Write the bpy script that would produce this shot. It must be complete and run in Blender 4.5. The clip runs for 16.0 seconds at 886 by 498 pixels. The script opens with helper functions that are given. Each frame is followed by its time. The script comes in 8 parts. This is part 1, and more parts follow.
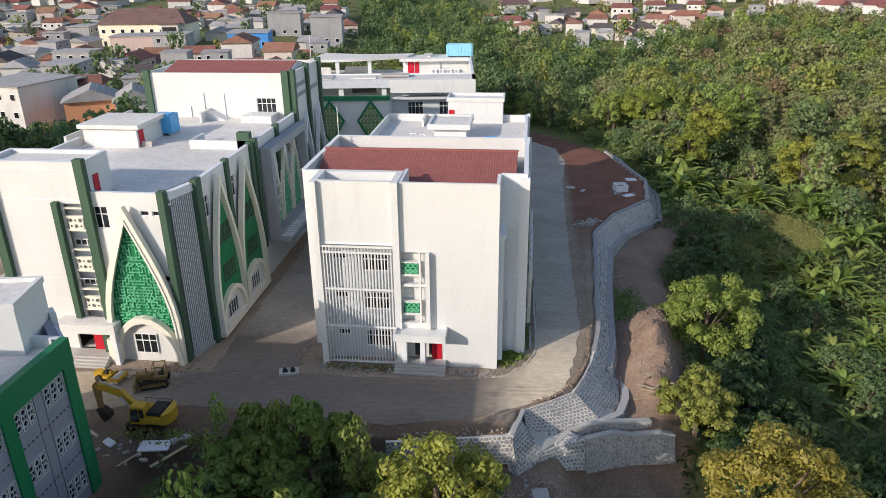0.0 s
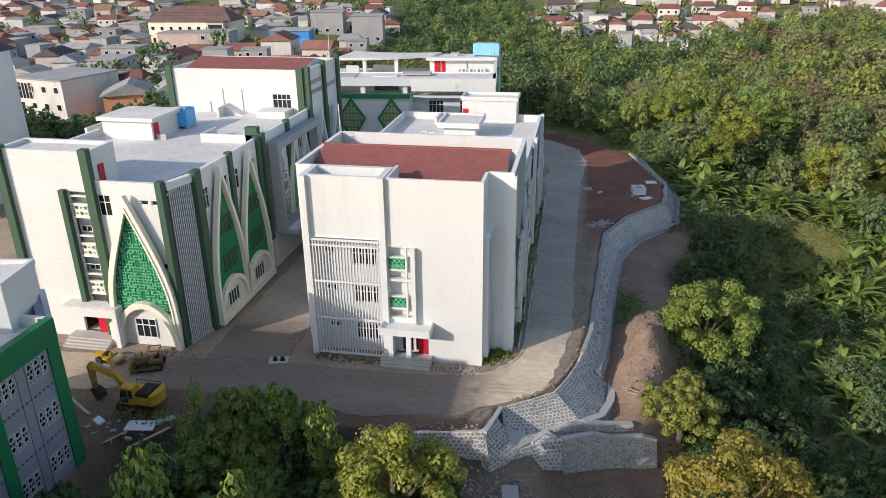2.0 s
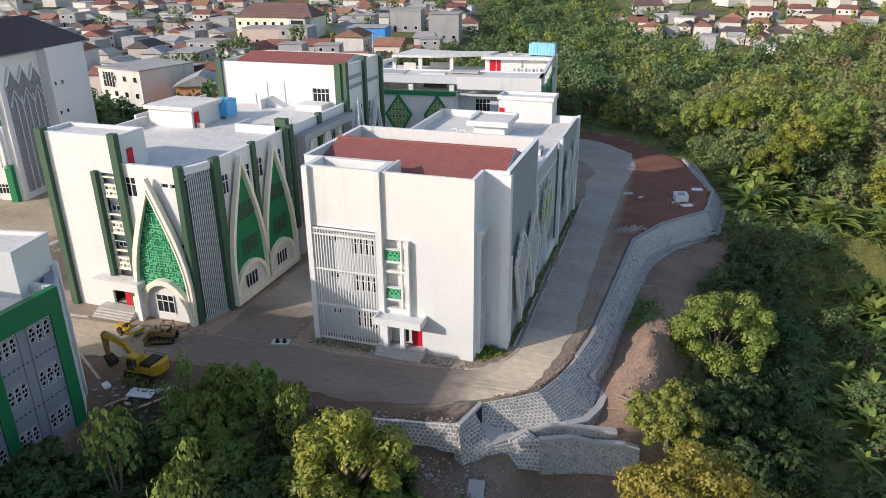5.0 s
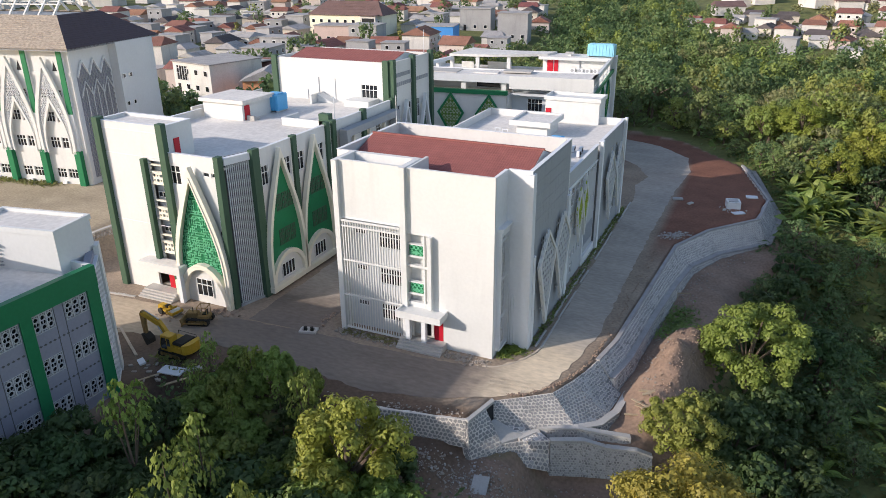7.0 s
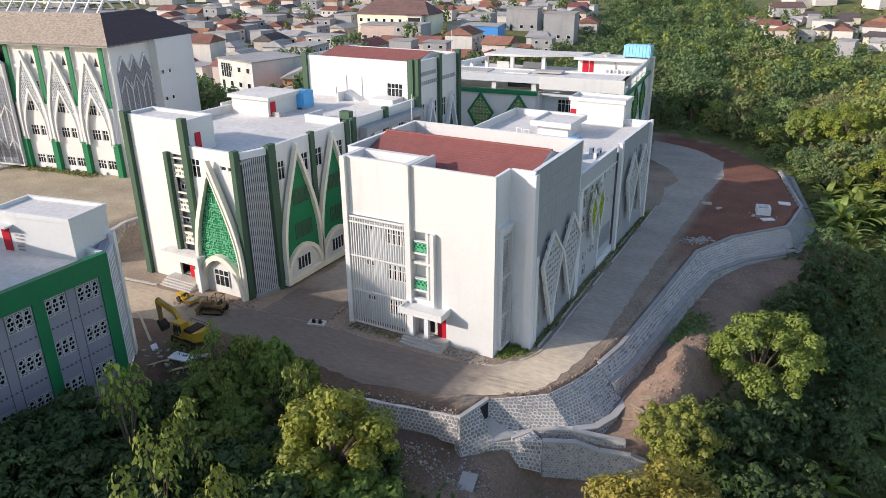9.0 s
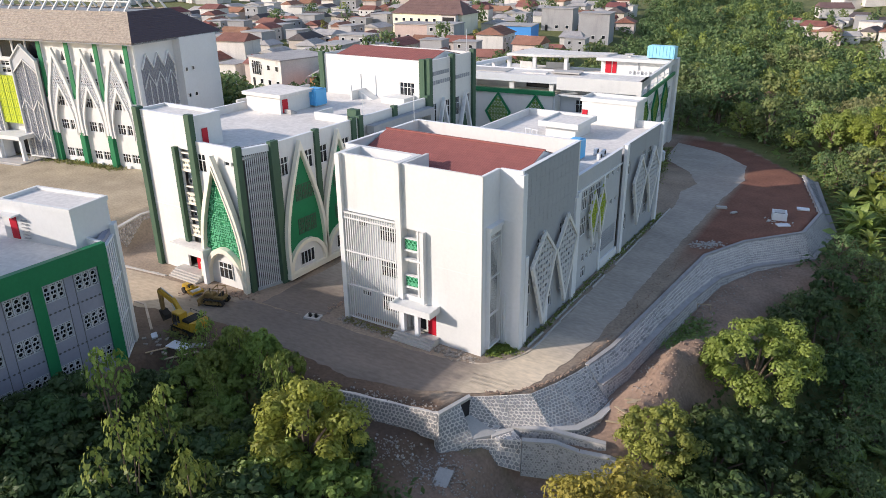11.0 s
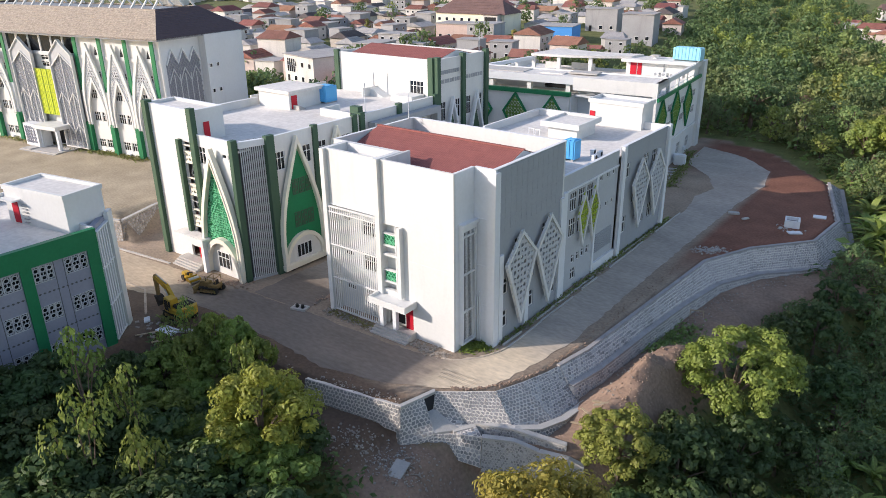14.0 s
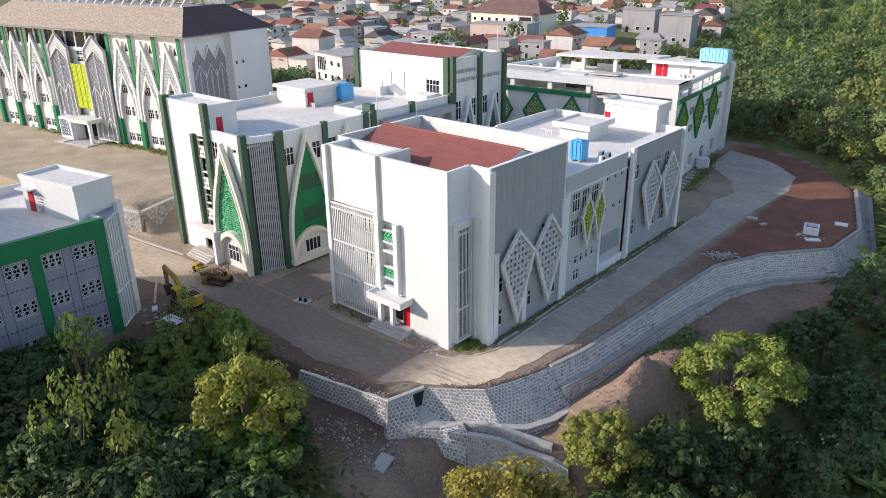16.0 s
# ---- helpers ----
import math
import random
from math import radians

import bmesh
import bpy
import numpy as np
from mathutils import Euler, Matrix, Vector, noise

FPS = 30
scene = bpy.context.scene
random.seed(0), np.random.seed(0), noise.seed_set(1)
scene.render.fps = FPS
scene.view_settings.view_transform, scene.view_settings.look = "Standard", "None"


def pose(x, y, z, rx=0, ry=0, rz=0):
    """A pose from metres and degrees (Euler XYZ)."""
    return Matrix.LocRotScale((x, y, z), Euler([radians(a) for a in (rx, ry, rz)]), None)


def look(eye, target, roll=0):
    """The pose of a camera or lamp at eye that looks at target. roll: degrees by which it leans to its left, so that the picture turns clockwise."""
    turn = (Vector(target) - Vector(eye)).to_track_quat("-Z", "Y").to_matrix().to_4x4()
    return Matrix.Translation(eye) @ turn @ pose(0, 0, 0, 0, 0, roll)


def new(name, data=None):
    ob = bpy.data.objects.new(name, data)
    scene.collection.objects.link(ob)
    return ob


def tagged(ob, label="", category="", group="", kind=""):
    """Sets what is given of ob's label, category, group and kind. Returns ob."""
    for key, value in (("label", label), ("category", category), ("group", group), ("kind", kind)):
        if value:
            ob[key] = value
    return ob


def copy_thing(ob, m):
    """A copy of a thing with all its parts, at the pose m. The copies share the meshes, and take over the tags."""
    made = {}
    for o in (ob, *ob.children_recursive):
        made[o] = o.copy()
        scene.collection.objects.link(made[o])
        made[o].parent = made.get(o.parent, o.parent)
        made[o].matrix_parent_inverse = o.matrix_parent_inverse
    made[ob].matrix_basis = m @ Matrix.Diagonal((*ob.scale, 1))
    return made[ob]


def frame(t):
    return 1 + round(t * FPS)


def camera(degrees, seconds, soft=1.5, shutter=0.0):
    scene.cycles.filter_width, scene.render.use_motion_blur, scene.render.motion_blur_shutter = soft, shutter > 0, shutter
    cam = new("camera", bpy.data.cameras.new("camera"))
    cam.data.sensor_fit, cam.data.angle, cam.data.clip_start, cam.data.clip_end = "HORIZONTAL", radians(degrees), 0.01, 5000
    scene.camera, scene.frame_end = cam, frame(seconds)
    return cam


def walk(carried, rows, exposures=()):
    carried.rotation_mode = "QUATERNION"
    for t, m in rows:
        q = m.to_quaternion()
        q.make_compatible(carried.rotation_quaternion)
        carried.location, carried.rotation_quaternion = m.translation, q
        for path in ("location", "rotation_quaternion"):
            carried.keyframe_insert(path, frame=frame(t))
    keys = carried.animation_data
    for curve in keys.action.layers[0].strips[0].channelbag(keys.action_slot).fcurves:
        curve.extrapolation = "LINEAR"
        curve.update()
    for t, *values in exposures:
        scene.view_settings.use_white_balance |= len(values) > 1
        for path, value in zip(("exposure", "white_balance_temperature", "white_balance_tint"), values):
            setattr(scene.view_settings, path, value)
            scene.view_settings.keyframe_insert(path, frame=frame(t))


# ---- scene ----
cam = camera(63.3, 16.0, soft=0.75)
METRES, EYE, TILT, LEAN, TURN = 40.3, 36.0, 0.0, 0.0, 6.7
ROWS = [
    (0.0, 0.0, 0.0, 0.0, -0.28, -22.52, 0.68),
    (0.5, 0.0341, -0.0044, -0.0006, 0.73, -22.52, 0.67),
    (1.0, 0.0687, -0.0084, -0.0012, 1.76, -22.5, 0.67),
    (1.5, 0.1038, -0.0116, -0.0016, 2.85, -22.5, 0.64),
    (2.0, 0.14, -0.0146, -0.0018, 3.98, -22.49, 0.63),
    (2.5, 0.1768, -0.0168, -0.0019, 5.14, -22.49, 0.61),
    (3.0, 0.214, -0.0175, -0.0017, 6.27, -22.5, 0.6),
    (3.5, 0.2508, -0.0171, -0.0015, 7.42, -22.5, 0.57),
    (4.0, 0.2861, -0.0165, -0.002, 8.64, -22.5, 0.54),
    (6.5, 0.4387, -0.0076, -0.001, 16.38, -22.52, 0.41),
    (7.0, 0.466, -0.0041, -0.0013, 17.82, -22.52, 0.43),
    (7.5, 0.4932, 0.0006, -0.0014, 19.2, -22.52, 0.44),
    (8.0, 0.5208, 0.0066, -0.0011, 20.36, -22.53, 0.46),
    (8.5, 0.5487, 0.0135, -0.001, 21.35, -22.52, 0.48),
    (9.0, 0.5772, 0.021, -0.001, 22.26, -22.51, 0.51),
    (11.5, 0.7254, 0.0689, -0.0008, 26.76, -22.5, 0.62),
    (12.0, 0.7554, 0.0803, -0.0008, 27.58, -22.5, 0.64),
    (12.5, 0.7853, 0.0923, -0.0012, 28.32, -22.49, 0.63),
    (13.0, 0.8144, 0.1043, -0.0021, 29.08, -22.47, 0.62),
    (13.5, 0.8425, 0.116, -0.0029, 29.85, -22.45, 0.62),
    (14.0, 0.87, 0.128, -0.0032, 30.66, -22.46, 0.61),
    (14.5, 0.8964, 0.1401, -0.0037, 31.47, -22.45, 0.61),
    (15.0, 0.9212, 0.1518, -0.0046, 32.4, -22.45, 0.59),
    (15.5, 0.9439, 0.1637, -0.0047, 33.31, -22.45, 0.57),
    (16.0, 0.9654, 0.1752, -0.0049, 34.2, -22.44, 0.54),
]
walk(cam, [(t, pose(0, 0, EYE, TILT, LEAN, TURN) @ pose(METRES * x, METRES * y, METRES * z, 90 + pitch, roll, yaw)) for t, x, y, z, yaw, pitch, roll in ROWS],
     exposures=[(0.0, 0.14, 6350, 18), (8.0, 0.28, 6350, 20), (16.0, 0.43, 6350, 21)])

# ---- light: low warm sun from behind the left shoulder, hazy sky ----
SUN_EL, SUN_AZ = 22.3, 45.0          # elevation, direction in which the light travels from +x
world = bpy.data.worlds.new("world")
scene.world = world
world.use_nodes = True
wn = world.node_tree.nodes
sky = wn.new("ShaderNodeTexSky")
sky.sky_type, sky.sun_disc = "NISHITA", False
sky.sun_elevation, sky.sun_rotation = radians(SUN_EL), radians(270 - SUN_AZ)
sky.dust_density, sky.air_density = 1.0, 1.3
world.node_tree.links.new(sky.outputs[0], wn["Background"].inputs[0])
wn["Background"].inputs[1].default_value = 0.155
sun = new("sun", bpy.data.lights.new("sun", "SUN"))
sun.data.energy, sun.data.angle, sun.data.color = 3.65, radians(0.6), (1.0, 0.92, 0.765)
sun.matrix_world = look((-100, -100, 100), (-100 + math.cos(radians(SUN_AZ)), -100 + math.sin(radians(SUN_AZ)), 100 - math.tan(radians(SUN_EL))))
scene.view_settings.exposure = 0.0

# ---- materials ----
def mat(name, col, rough=0.8, var=0.15, scale=1.0, bump=0.0, metal=0.0, stain=0.0, rnd=0.0, spec=0.3, trans=0.0, stretch=(1, 1, 1)):
    """A weathered surface: fine grain, broad stains, slight relief, and a shift from object to object (rnd)."""
    m = bpy.data.materials.new(name)
    m.use_nodes = True
    n, l = m.node_tree.nodes, m.node_tree.links
    b = n["Principled BSDF"]
    b.inputs["Roughness"].default_value, b.inputs["Metallic"].default_value = rough, metal
    b.inputs["Specular IOR Level"].default_value = spec
    geo = n.new("ShaderNodeNewGeometry")
    mp = n.new("ShaderNodeMapping")
    mp.inputs["Scale"].default_value = stretch
    l.new(geo.outputs["Position"], mp.inputs["Vector"])
    fine, broad = n.new("ShaderNodeTexNoise"), n.new("ShaderNodeTexNoise")
    fine.inputs["Scale"].default_value, fine.inputs["Detail"].default_value = 6 / scale, 6
    broad.inputs["Scale"].default_value, broad.inputs["Detail"].default_value = 0.5 / scale, 5
    for t in (fine, broad):
        l.new(mp.outputs[0], t.inputs["Vector"])
    add = n.new("ShaderNodeMath")
    add.operation = "ADD"
    l.new(fine.outputs[0], add.inputs[0])
    l.new(broad.outputs[0], add.inputs[1])
    ramp = n.new("ShaderNodeMapRange")
    ramp.inputs[1].default_value, ramp.inputs[2].default_value = 0.6, 1.4
    ramp.inputs[3].default_value, ramp.inputs[4].default_value = 1 - var, 1 + var
    l.new(add.outputs[0], ramp.inputs[0])
    value = ramp.outputs[0]
    if stain:
        st = n.new("ShaderNodeTexNoise")
        st.inputs["Scale"].default_value, st.inputs["Detail"].default_value = 0.9 / scale, 8
        mp2 = n.new("ShaderNodeMapping")
        mp2.inputs["Scale"].default_value = (1.6, 1.6, 0.25)
        l.new(geo.outputs["Position"], mp2.inputs["Vector"])
        l.new(mp2.outputs[0], st.inputs["Vector"])
        r2 = n.new("ShaderNodeMapRange")
        r2.inputs[1].default_value, r2.inputs[2].default_value = 0.55, 0.8
        r2.inputs[3].default_value, r2.inputs[4].default_value = 1.0, 1.0 - stain
        l.new(st.outputs[0], r2.inputs[0])
        mul = n.new("ShaderNodeMath")
        mul.operation = "MULTIPLY"
        l.new(value, mul.inputs[0])
        l.new(r2.outputs[0], mul.inputs[1])
        value = mul.outputs[0]
    hsv = n.new("ShaderNodeHueSaturation")
    hsv.inputs["Color"].default_value = (*col, 1)
    l.new(value, hsv.inputs["Value"])
    if rnd:
        oi = n.new("ShaderNodeObjectInfo")
        r3 = n.new("ShaderNodeMapRange")
        r3.inputs[3].default_value, r3.inputs[4].default_value = 0.5 - rnd, 0.5 + rnd
        l.new(oi.outputs["Random"], r3.inputs[0])
        l.new(r3.outputs[0], hsv.inputs["Hue"])
        r4 = n.new("ShaderNodeMath")
        r4.operation = "MULTIPLY_ADD"
        r4.inputs[1].default_value, r4.inputs[2].default_value = rnd * 6, 1 - rnd * 3
        l.new(oi.outputs["Random"], r4.inputs[0])
        mu = n.new("ShaderNodeMath")
        mu.operation = "MULTIPLY"
        l.new(value, mu.inputs[0])
        l.new(r4.outputs[0], mu.inputs[1])
        l.new(mu.outputs[0], hsv.inputs["Value"])
    l.new(hsv.outputs[0], b.inputs["Base Color"])
    if bump:
        bp = n.new("ShaderNodeBump")
        bp.inputs["Strength"].default_value, bp.inputs["Distance"].default_value = bump, 0.05 * scale
        l.new(fine.outputs[0], bp.inputs["Height"])
        l.new(bp.outputs[0], b.inputs["Normal"])
    if trans:
        tr, mx = n.new("ShaderNodeBsdfTranslucent"), n.new("ShaderNodeMixShader")
        mx.inputs[0].default_value = trans
        l.new(hsv.outputs[0], tr.inputs[0])
        l.new(b.outputs[0], mx.inputs[1])
        l.new(tr.outputs[0], mx.inputs[2])
        l.new(mx.outputs[0], n["Material Output"].inputs[0])
    return m


def piecewise(m, amount):
    """Lets each loose piece of a mesh be a little lighter or darker than its neighbours."""
    n, l = m.node_tree.nodes, m.node_tree.links
    hue = [k for k in n if k.type == "HUE_SAT"][0]
    old = hue.inputs["Value"].links[0].from_socket
    geo, r, mu = n.new("ShaderNodeNewGeometry"), n.new("ShaderNodeMapRange"), n.new("ShaderNodeMath")
    r.inputs[3].default_value, r.inputs[4].default_value = 1 - amount, 1 + amount
    mu.operation = "MULTIPLY"
    l.new(geo.outputs["Random Per Island"], r.inputs[0])
    l.new(r.outputs[0], mu.inputs[0])
    l.new(old, mu.inputs[1])
    l.new(mu.outputs[0], hue.inputs["Value"])
    return m


WHITE = mat("white_paint", (0.675, 0.68, 0.665), 0.75, 0.05, 2.0, 0.05, stain=0.10)
WHITE2 = mat("cool_white_paint", (0.72, 0.74, 0.76), 0.75, 0.05, 2.0, 0.05, stain=0.06)
CREAM = mat("cream_paint", (0.80, 0.76, 0.64), 0.7, 0.05, 1.5, 0.05, stain=0.06)
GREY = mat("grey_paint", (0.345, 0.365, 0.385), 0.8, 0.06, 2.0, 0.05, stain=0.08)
CONC = mat("roof_screed", (0.68, 0.655, 0.62), 0.85, 0.2, 3.0, 0.1, stain=0.12)
GREENL = GREEND = mat("dark_green_paint", (0.052, 0.105, 0.066), 0.6, 0.08, 1.5, 0.05, stain=0.08)
GREENB = mat("bright_green_paint", (0.014, 0.185, 0.078), 0.45, 0.1, 1.5, 0.05, stain=0.05)
LATT = mat("pale_green_metal", (0.16, 0.56, 0.32), 0.35, 0.15, 0.5, 0.0, spec=0.5)
YLATT = mat("lime_metal", (0.36, 0.46, 0.05), 0.5, 0.15, 0.5)
FLATT = mat("olive_green_metal", (0.17, 0.30, 0.06), 0.5, 0.15, 0.5)
LIME = mat("bright_lime_metal", (0.52, 0.60, 0.03), 0.5, 0.1, 0.5)
RED = mat("red_paint", (0.50, 0.015, 0.03), 0.45, 0.08, 1.0)
TILE = mat("red_roof_tile", (0.275, 0.10, 0.088), 0.8, 0.18, 0.6, 0.15, stain=0.15)
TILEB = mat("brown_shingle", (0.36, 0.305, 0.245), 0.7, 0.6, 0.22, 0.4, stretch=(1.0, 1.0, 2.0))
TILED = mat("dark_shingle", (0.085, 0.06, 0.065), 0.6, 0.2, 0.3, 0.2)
GLASS = mat("dark_glass", (0.015, 0.018, 0.022), 0.12, 0.1, 1.0, spec=0.7)
SLATE = mat("slate_panel", (0.27, 0.28, 0.34), 0.7, 0.08, 1.5, 0.05, stain=0.1)
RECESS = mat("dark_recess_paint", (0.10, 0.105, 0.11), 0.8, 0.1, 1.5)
FRAME = mat("white_frame", (0.78, 0.78, 0.77), 0.5, 0.03, 1.0)
DARK = mat("dark_void", (0.03, 0.03, 0.032), 0.9, 0.1, 1.0)
BLUE = mat("blue_tank", (0.10, 0.42, 0.75), 0.4, 0.1, 0.7)
BLUEL = mat("light_blue_tank", (0.28, 0.62, 0.78), 0.4, 0.1, 0.7)
STEEL = mat("grey_steel", (0.42, 0.43, 0.44), 0.45, 0.1, 0.5, metal=0.4)
YELLOW = mat("yellow_machine_paint", (0.45, 0.28, 0.025), 0.45, 0.2, 0.4, 0.05, stain=0.2)
YDIRT = mat("muddy_machine_paint", (0.22, 0.15, 0.06), 0.8, 0.35, 0.4, 0.1)
RUBBER = mat("black_track", (0.03, 0.028, 0.025), 0.85, 0.3, 0.3, 0.1)
STONE = piecewise(mat("river_stone", (0.345, 0.34, 0.335), 0.85, 0.25, 0.5, 0.3), 0.38)
MORTAR = mat("mortar", (0.66, 0.62, 0.57), 0.95, 0.2, 0.6, 0.3)
WALLTOP = mat("weathered_wall_top", (0.34, 0.33, 0.325), 0.95, 0.25, 0.6, 0.3)
CEMENT = mat("cement_cap", (0.46, 0.445, 0.42), 0.9, 0.15, 0.8, 0.2)
ROADM = mat("pale_concrete_road", (0.49, 0.42, 0.335), 0.95, 0.18, 4.0, 0.15, stain=0.1)
ROADF = mat("dusty_asphalt", (0.26, 0.225, 0.19), 0.95, 0.28, 2.5, 0.2, stretch=(0.5, 1.2, 1.0))
SOIL = mat("brown_soil", (0.33, 0.24, 0.18), 0.95, 0.35, 1.5, 0.6)
RUBBLE = mat("dusty_rubble", (0.34, 0.30, 0.26), 0.95, 0.35, 0.5, 0.3)
BARK = mat("bark", (0.16, 0.12, 0.09), 0.9, 0.3, 0.3, 0.5)
WOOD = mat("timber", (0.42, 0.33, 0.22), 0.8, 0.25, 0.3, 0.2)
# Key shade has the thicket's deep shade put into its leaf colour.
LEAF = {k: mat("leaf_" + k, c, 0.5, 0.5, s, 0.0, rnd=r, trans=0.34) for k, c, s, r in (
    ("bright", (0.25, 0.30, 0.065), 1.0, 0.02), ("mid", (0.205, 0.265, 0.08), 1.0, 0.025), ("deep", (0.11, 0.17, 0.056), 1.0, 0.025),
    ("yellow", (0.31, 0.265, 0.055), 0.8, 0.015), ("teak", (0.21, 0.28, 0.065), 0.7, 0.02), ("lime", (0.30, 0.33, 0.06), 0.8, 0.015), ("shade", (0.08, 0.128, 0.045), 1.0, 0.02), ("banana", (0.225, 0.295, 0.07), 1.0, 0.02), ("dry", (0.26, 0.165, 0.085), 1.0, 0.02),
    ("olive", (0.25, 0.265, 0.10), 1.5, 0.03))}

# Lighter than LEAF: distance haze is put into the wood's leaf colours.
HAZELEAF = {k: mat("wood_leaf_" + k, c, 0.55, 0.35, 2.0, 0.0, rnd=0.02, trans=0.34) for k, c in (
    ("bright", (0.28, 0.335, 0.085)), ("mid", (0.235, 0.30, 0.105)), ("deep", (0.145, 0.215, 0.085)), ("olive", (0.28, 0.29, 0.125)), ("dry", (0.27, 0.19, 0.115)), ("yellow", (0.30, 0.30, 0.085)))}

GRASS = mat("glade_grass", (0.29, 0.28, 0.095), 0.8, 0.4, 1.2, 0.0, rnd=0.03, trans=0.2)

# ---- builders ----
def thing(name, x, y, z, rz=0, label="", category="", group="", kind=""):
    ob = new(name)
    ob.empty_display_size = 0.3
    ob.matrix_basis = pose(x, y, z, 0, 0, rz)
    return tagged(ob, label, category, group, kind)


def root_of(ob):
    while ob.parent:
        ob = ob.parent
    return ob


def part(name, bm, material, parent, label="", local=False):
    """Links a bmesh as one mesh object under a thing; world coordinates unless local."""
    if parent is not None and not local:
        bmesh.ops.transform(bm, matrix=root_of(parent).matrix_basis.inverted(), verts=bm.verts)
    bmesh.ops.recalc_face_normals(bm, faces=bm.faces)
    me = bpy.data.meshes.new(name)
    bm.to_mesh(me)
    bm.free()
    me.materials.append(material)
    ob = new(name, me)
    ob.parent = parent
    return tagged(ob, label)


def share(name, me, m, parent):
    """One more object on a mesh that already exists, at the pose m inside its thing."""
    ob = new(name, me)
    ob.parent = parent
    ob.matrix_basis = m
    return ob


def box(bm, x0, x1, y0, y1, z0, z1, m=None):
    v = [bm.verts.new((x, y, z)) for z in (z0, z1) for y in (y0, y1) for x in (x0, x1)]
    if m is not None:
        for a in v:
            a.co = m @ a.co
    for f in ((0, 1, 3, 2), (4, 6, 7, 5), (0, 4, 5, 1), (1, 5, 7, 3), (3, 7, 6, 2), (2, 6, 4, 0)):
        bm.faces.new([v[i] for i in f])
    return bm


def boxes(rows, m=None):
    bm = bmesh.new()
    for r in rows:
        box(bm, *r, m)
    return bm


def prism(bm, pts, a, b, m=None):
    """A polygon (u, z) pushed from depth a to depth b in the frame m of a wall (u, out, z)."""
    lo = [bm.verts.new((m or Matrix()) @ Vector((u, a, z))) for u, z in pts]
    hi = [bm.verts.new((m or Matrix()) @ Vector((u, b, z))) for u, z in pts]
    bm.faces.new(lo)
    bm.faces.new(hi[::-1])
    for i in range(len(pts)):
        j = (i + 1) % len(pts)
        bm.faces.new((lo[i], lo[j], hi[j], hi[i]))
    return bm


def ring(bm, outer, inner, a, b, m=None, closed=True):
    """The frame between two outlines with the same number of points."""
    m = m or Matrix()
    k = len(outer)
    V = [[bm.verts.new(m @ Vector((u, d, z))) for u, z in line] for line in (outer, inner) for d in (a, b)]
    oa, ob, ia, ib = V
    for i in range(k if closed else k - 1):
        j = (i + 1) % k
        for q in ((oa[i], oa[j], ia[j], ia[i]), (ob[i], ib[i], ib[j], ob[j]), (oa[i], ob[i], ob[j], oa[j]), (ia[i], ia[j], ib[j], ib[i])):
            bm.faces.new(q)
    if not closed:
        for i in (0, k - 1):
            bm.faces.new((oa[i], ia[i], ib[i], ob[i]))
    return bm


def wall_frame(x, y, angle, z=0.0):
    """The frame (u along the wall, out, z) of a wall whose u runs at that angle from +x; out is to its right."""
    c, s = math.cos(radians(angle)), math.sin(radians(angle))
    return Matrix(((c, s, 0, x), (s, -c, 0, y), (0, 0, 1, z), (0, 0, 0, 1)))


def wall(bm, u0, u1, z0, z1, d0, d1, holes=(), m=None):
    """A wall with thickness (d0 inside, d1 outside) and openings cut through it."""
    m = m or Matrix()
    us = sorted({u0, u1, *(c for h in holes for c in h[:2])})
    zs = sorted({z0, z1, *(c for h in holes for c in h[2:])})
    full = lambda i, j: 0 <= i < len(us) - 1 and 0 <= j < len(zs) - 1 and not any(
        h[0] <= us[i] and us[i + 1] <= h[1] and h[2] <= zs[j] and zs[j + 1] <= h[3] for h in holes)
    seen = {}

    def v(i, j, d):
        if (i, j, d) not in seen:
            seen[i, j, d] = bm.verts.new(m @ Vector((us[i], d, zs[j])))
        return seen[i, j, d]
    for i in range(len(us) - 1):
        for j in range(len(zs) - 1):
            if full(i, j):
                for d in (d0, d1):
                    bm.faces.new((v(i, j, d), v(i + 1, j, d), v(i + 1, j + 1, d), v(i, j + 1, d)))
                for di, dj, a, b in ((-1, 0, (i, j), (i, j + 1)), (1, 0, (i + 1, j), (i + 1, j + 1)), (0, -1, (i, j), (i + 1, j)), (0, 1, (i, j + 1), (i + 1, j + 1))):
                    if not full(i + di, j + dj):
                        bm.faces.new((v(*a, d0), v(*b, d0), v(*b, d1), v(*a, d1)))
    return bm


def window(parent, m, u0, u1, z0, z1, cols=3, rows=2, depth=-0.12, local=False, glass=None, top=0.35):
    """A window in an opening: frame with mullions, and one glass pane set behind it."""
    e = 0.07
    bm = bmesh.new()
    wall_holes = []
    w = (u1 - u0 - e * (cols + 1)) / cols
    zr = [z0, z0 + (z1 - z0) * (1 - top), z1] if rows == 2 else [z0, z1]
    for c in range(cols):
        a = u0 + e + c * (w + e)
        for k in range(len(zr) - 1):
            wall_holes.append((a, a + w, zr[k] + (e if k == 0 else e / 2), zr[k + 1] - (e if k == len(zr) - 2 else e / 2)))
    wall(bm, u0, u1, z0, z1, depth - 0.03, depth + 0.05, wall_holes, m)
    win = part("window", bm, FRAME, parent, local=local)
    part("pane", boxes([(u0 + 0.02, u1 - 0.02, depth - 0.06, depth - 0.035, z0 + 0.02, z1 - 0.02)], m), glass or GLASS, win, local=local)
    return win


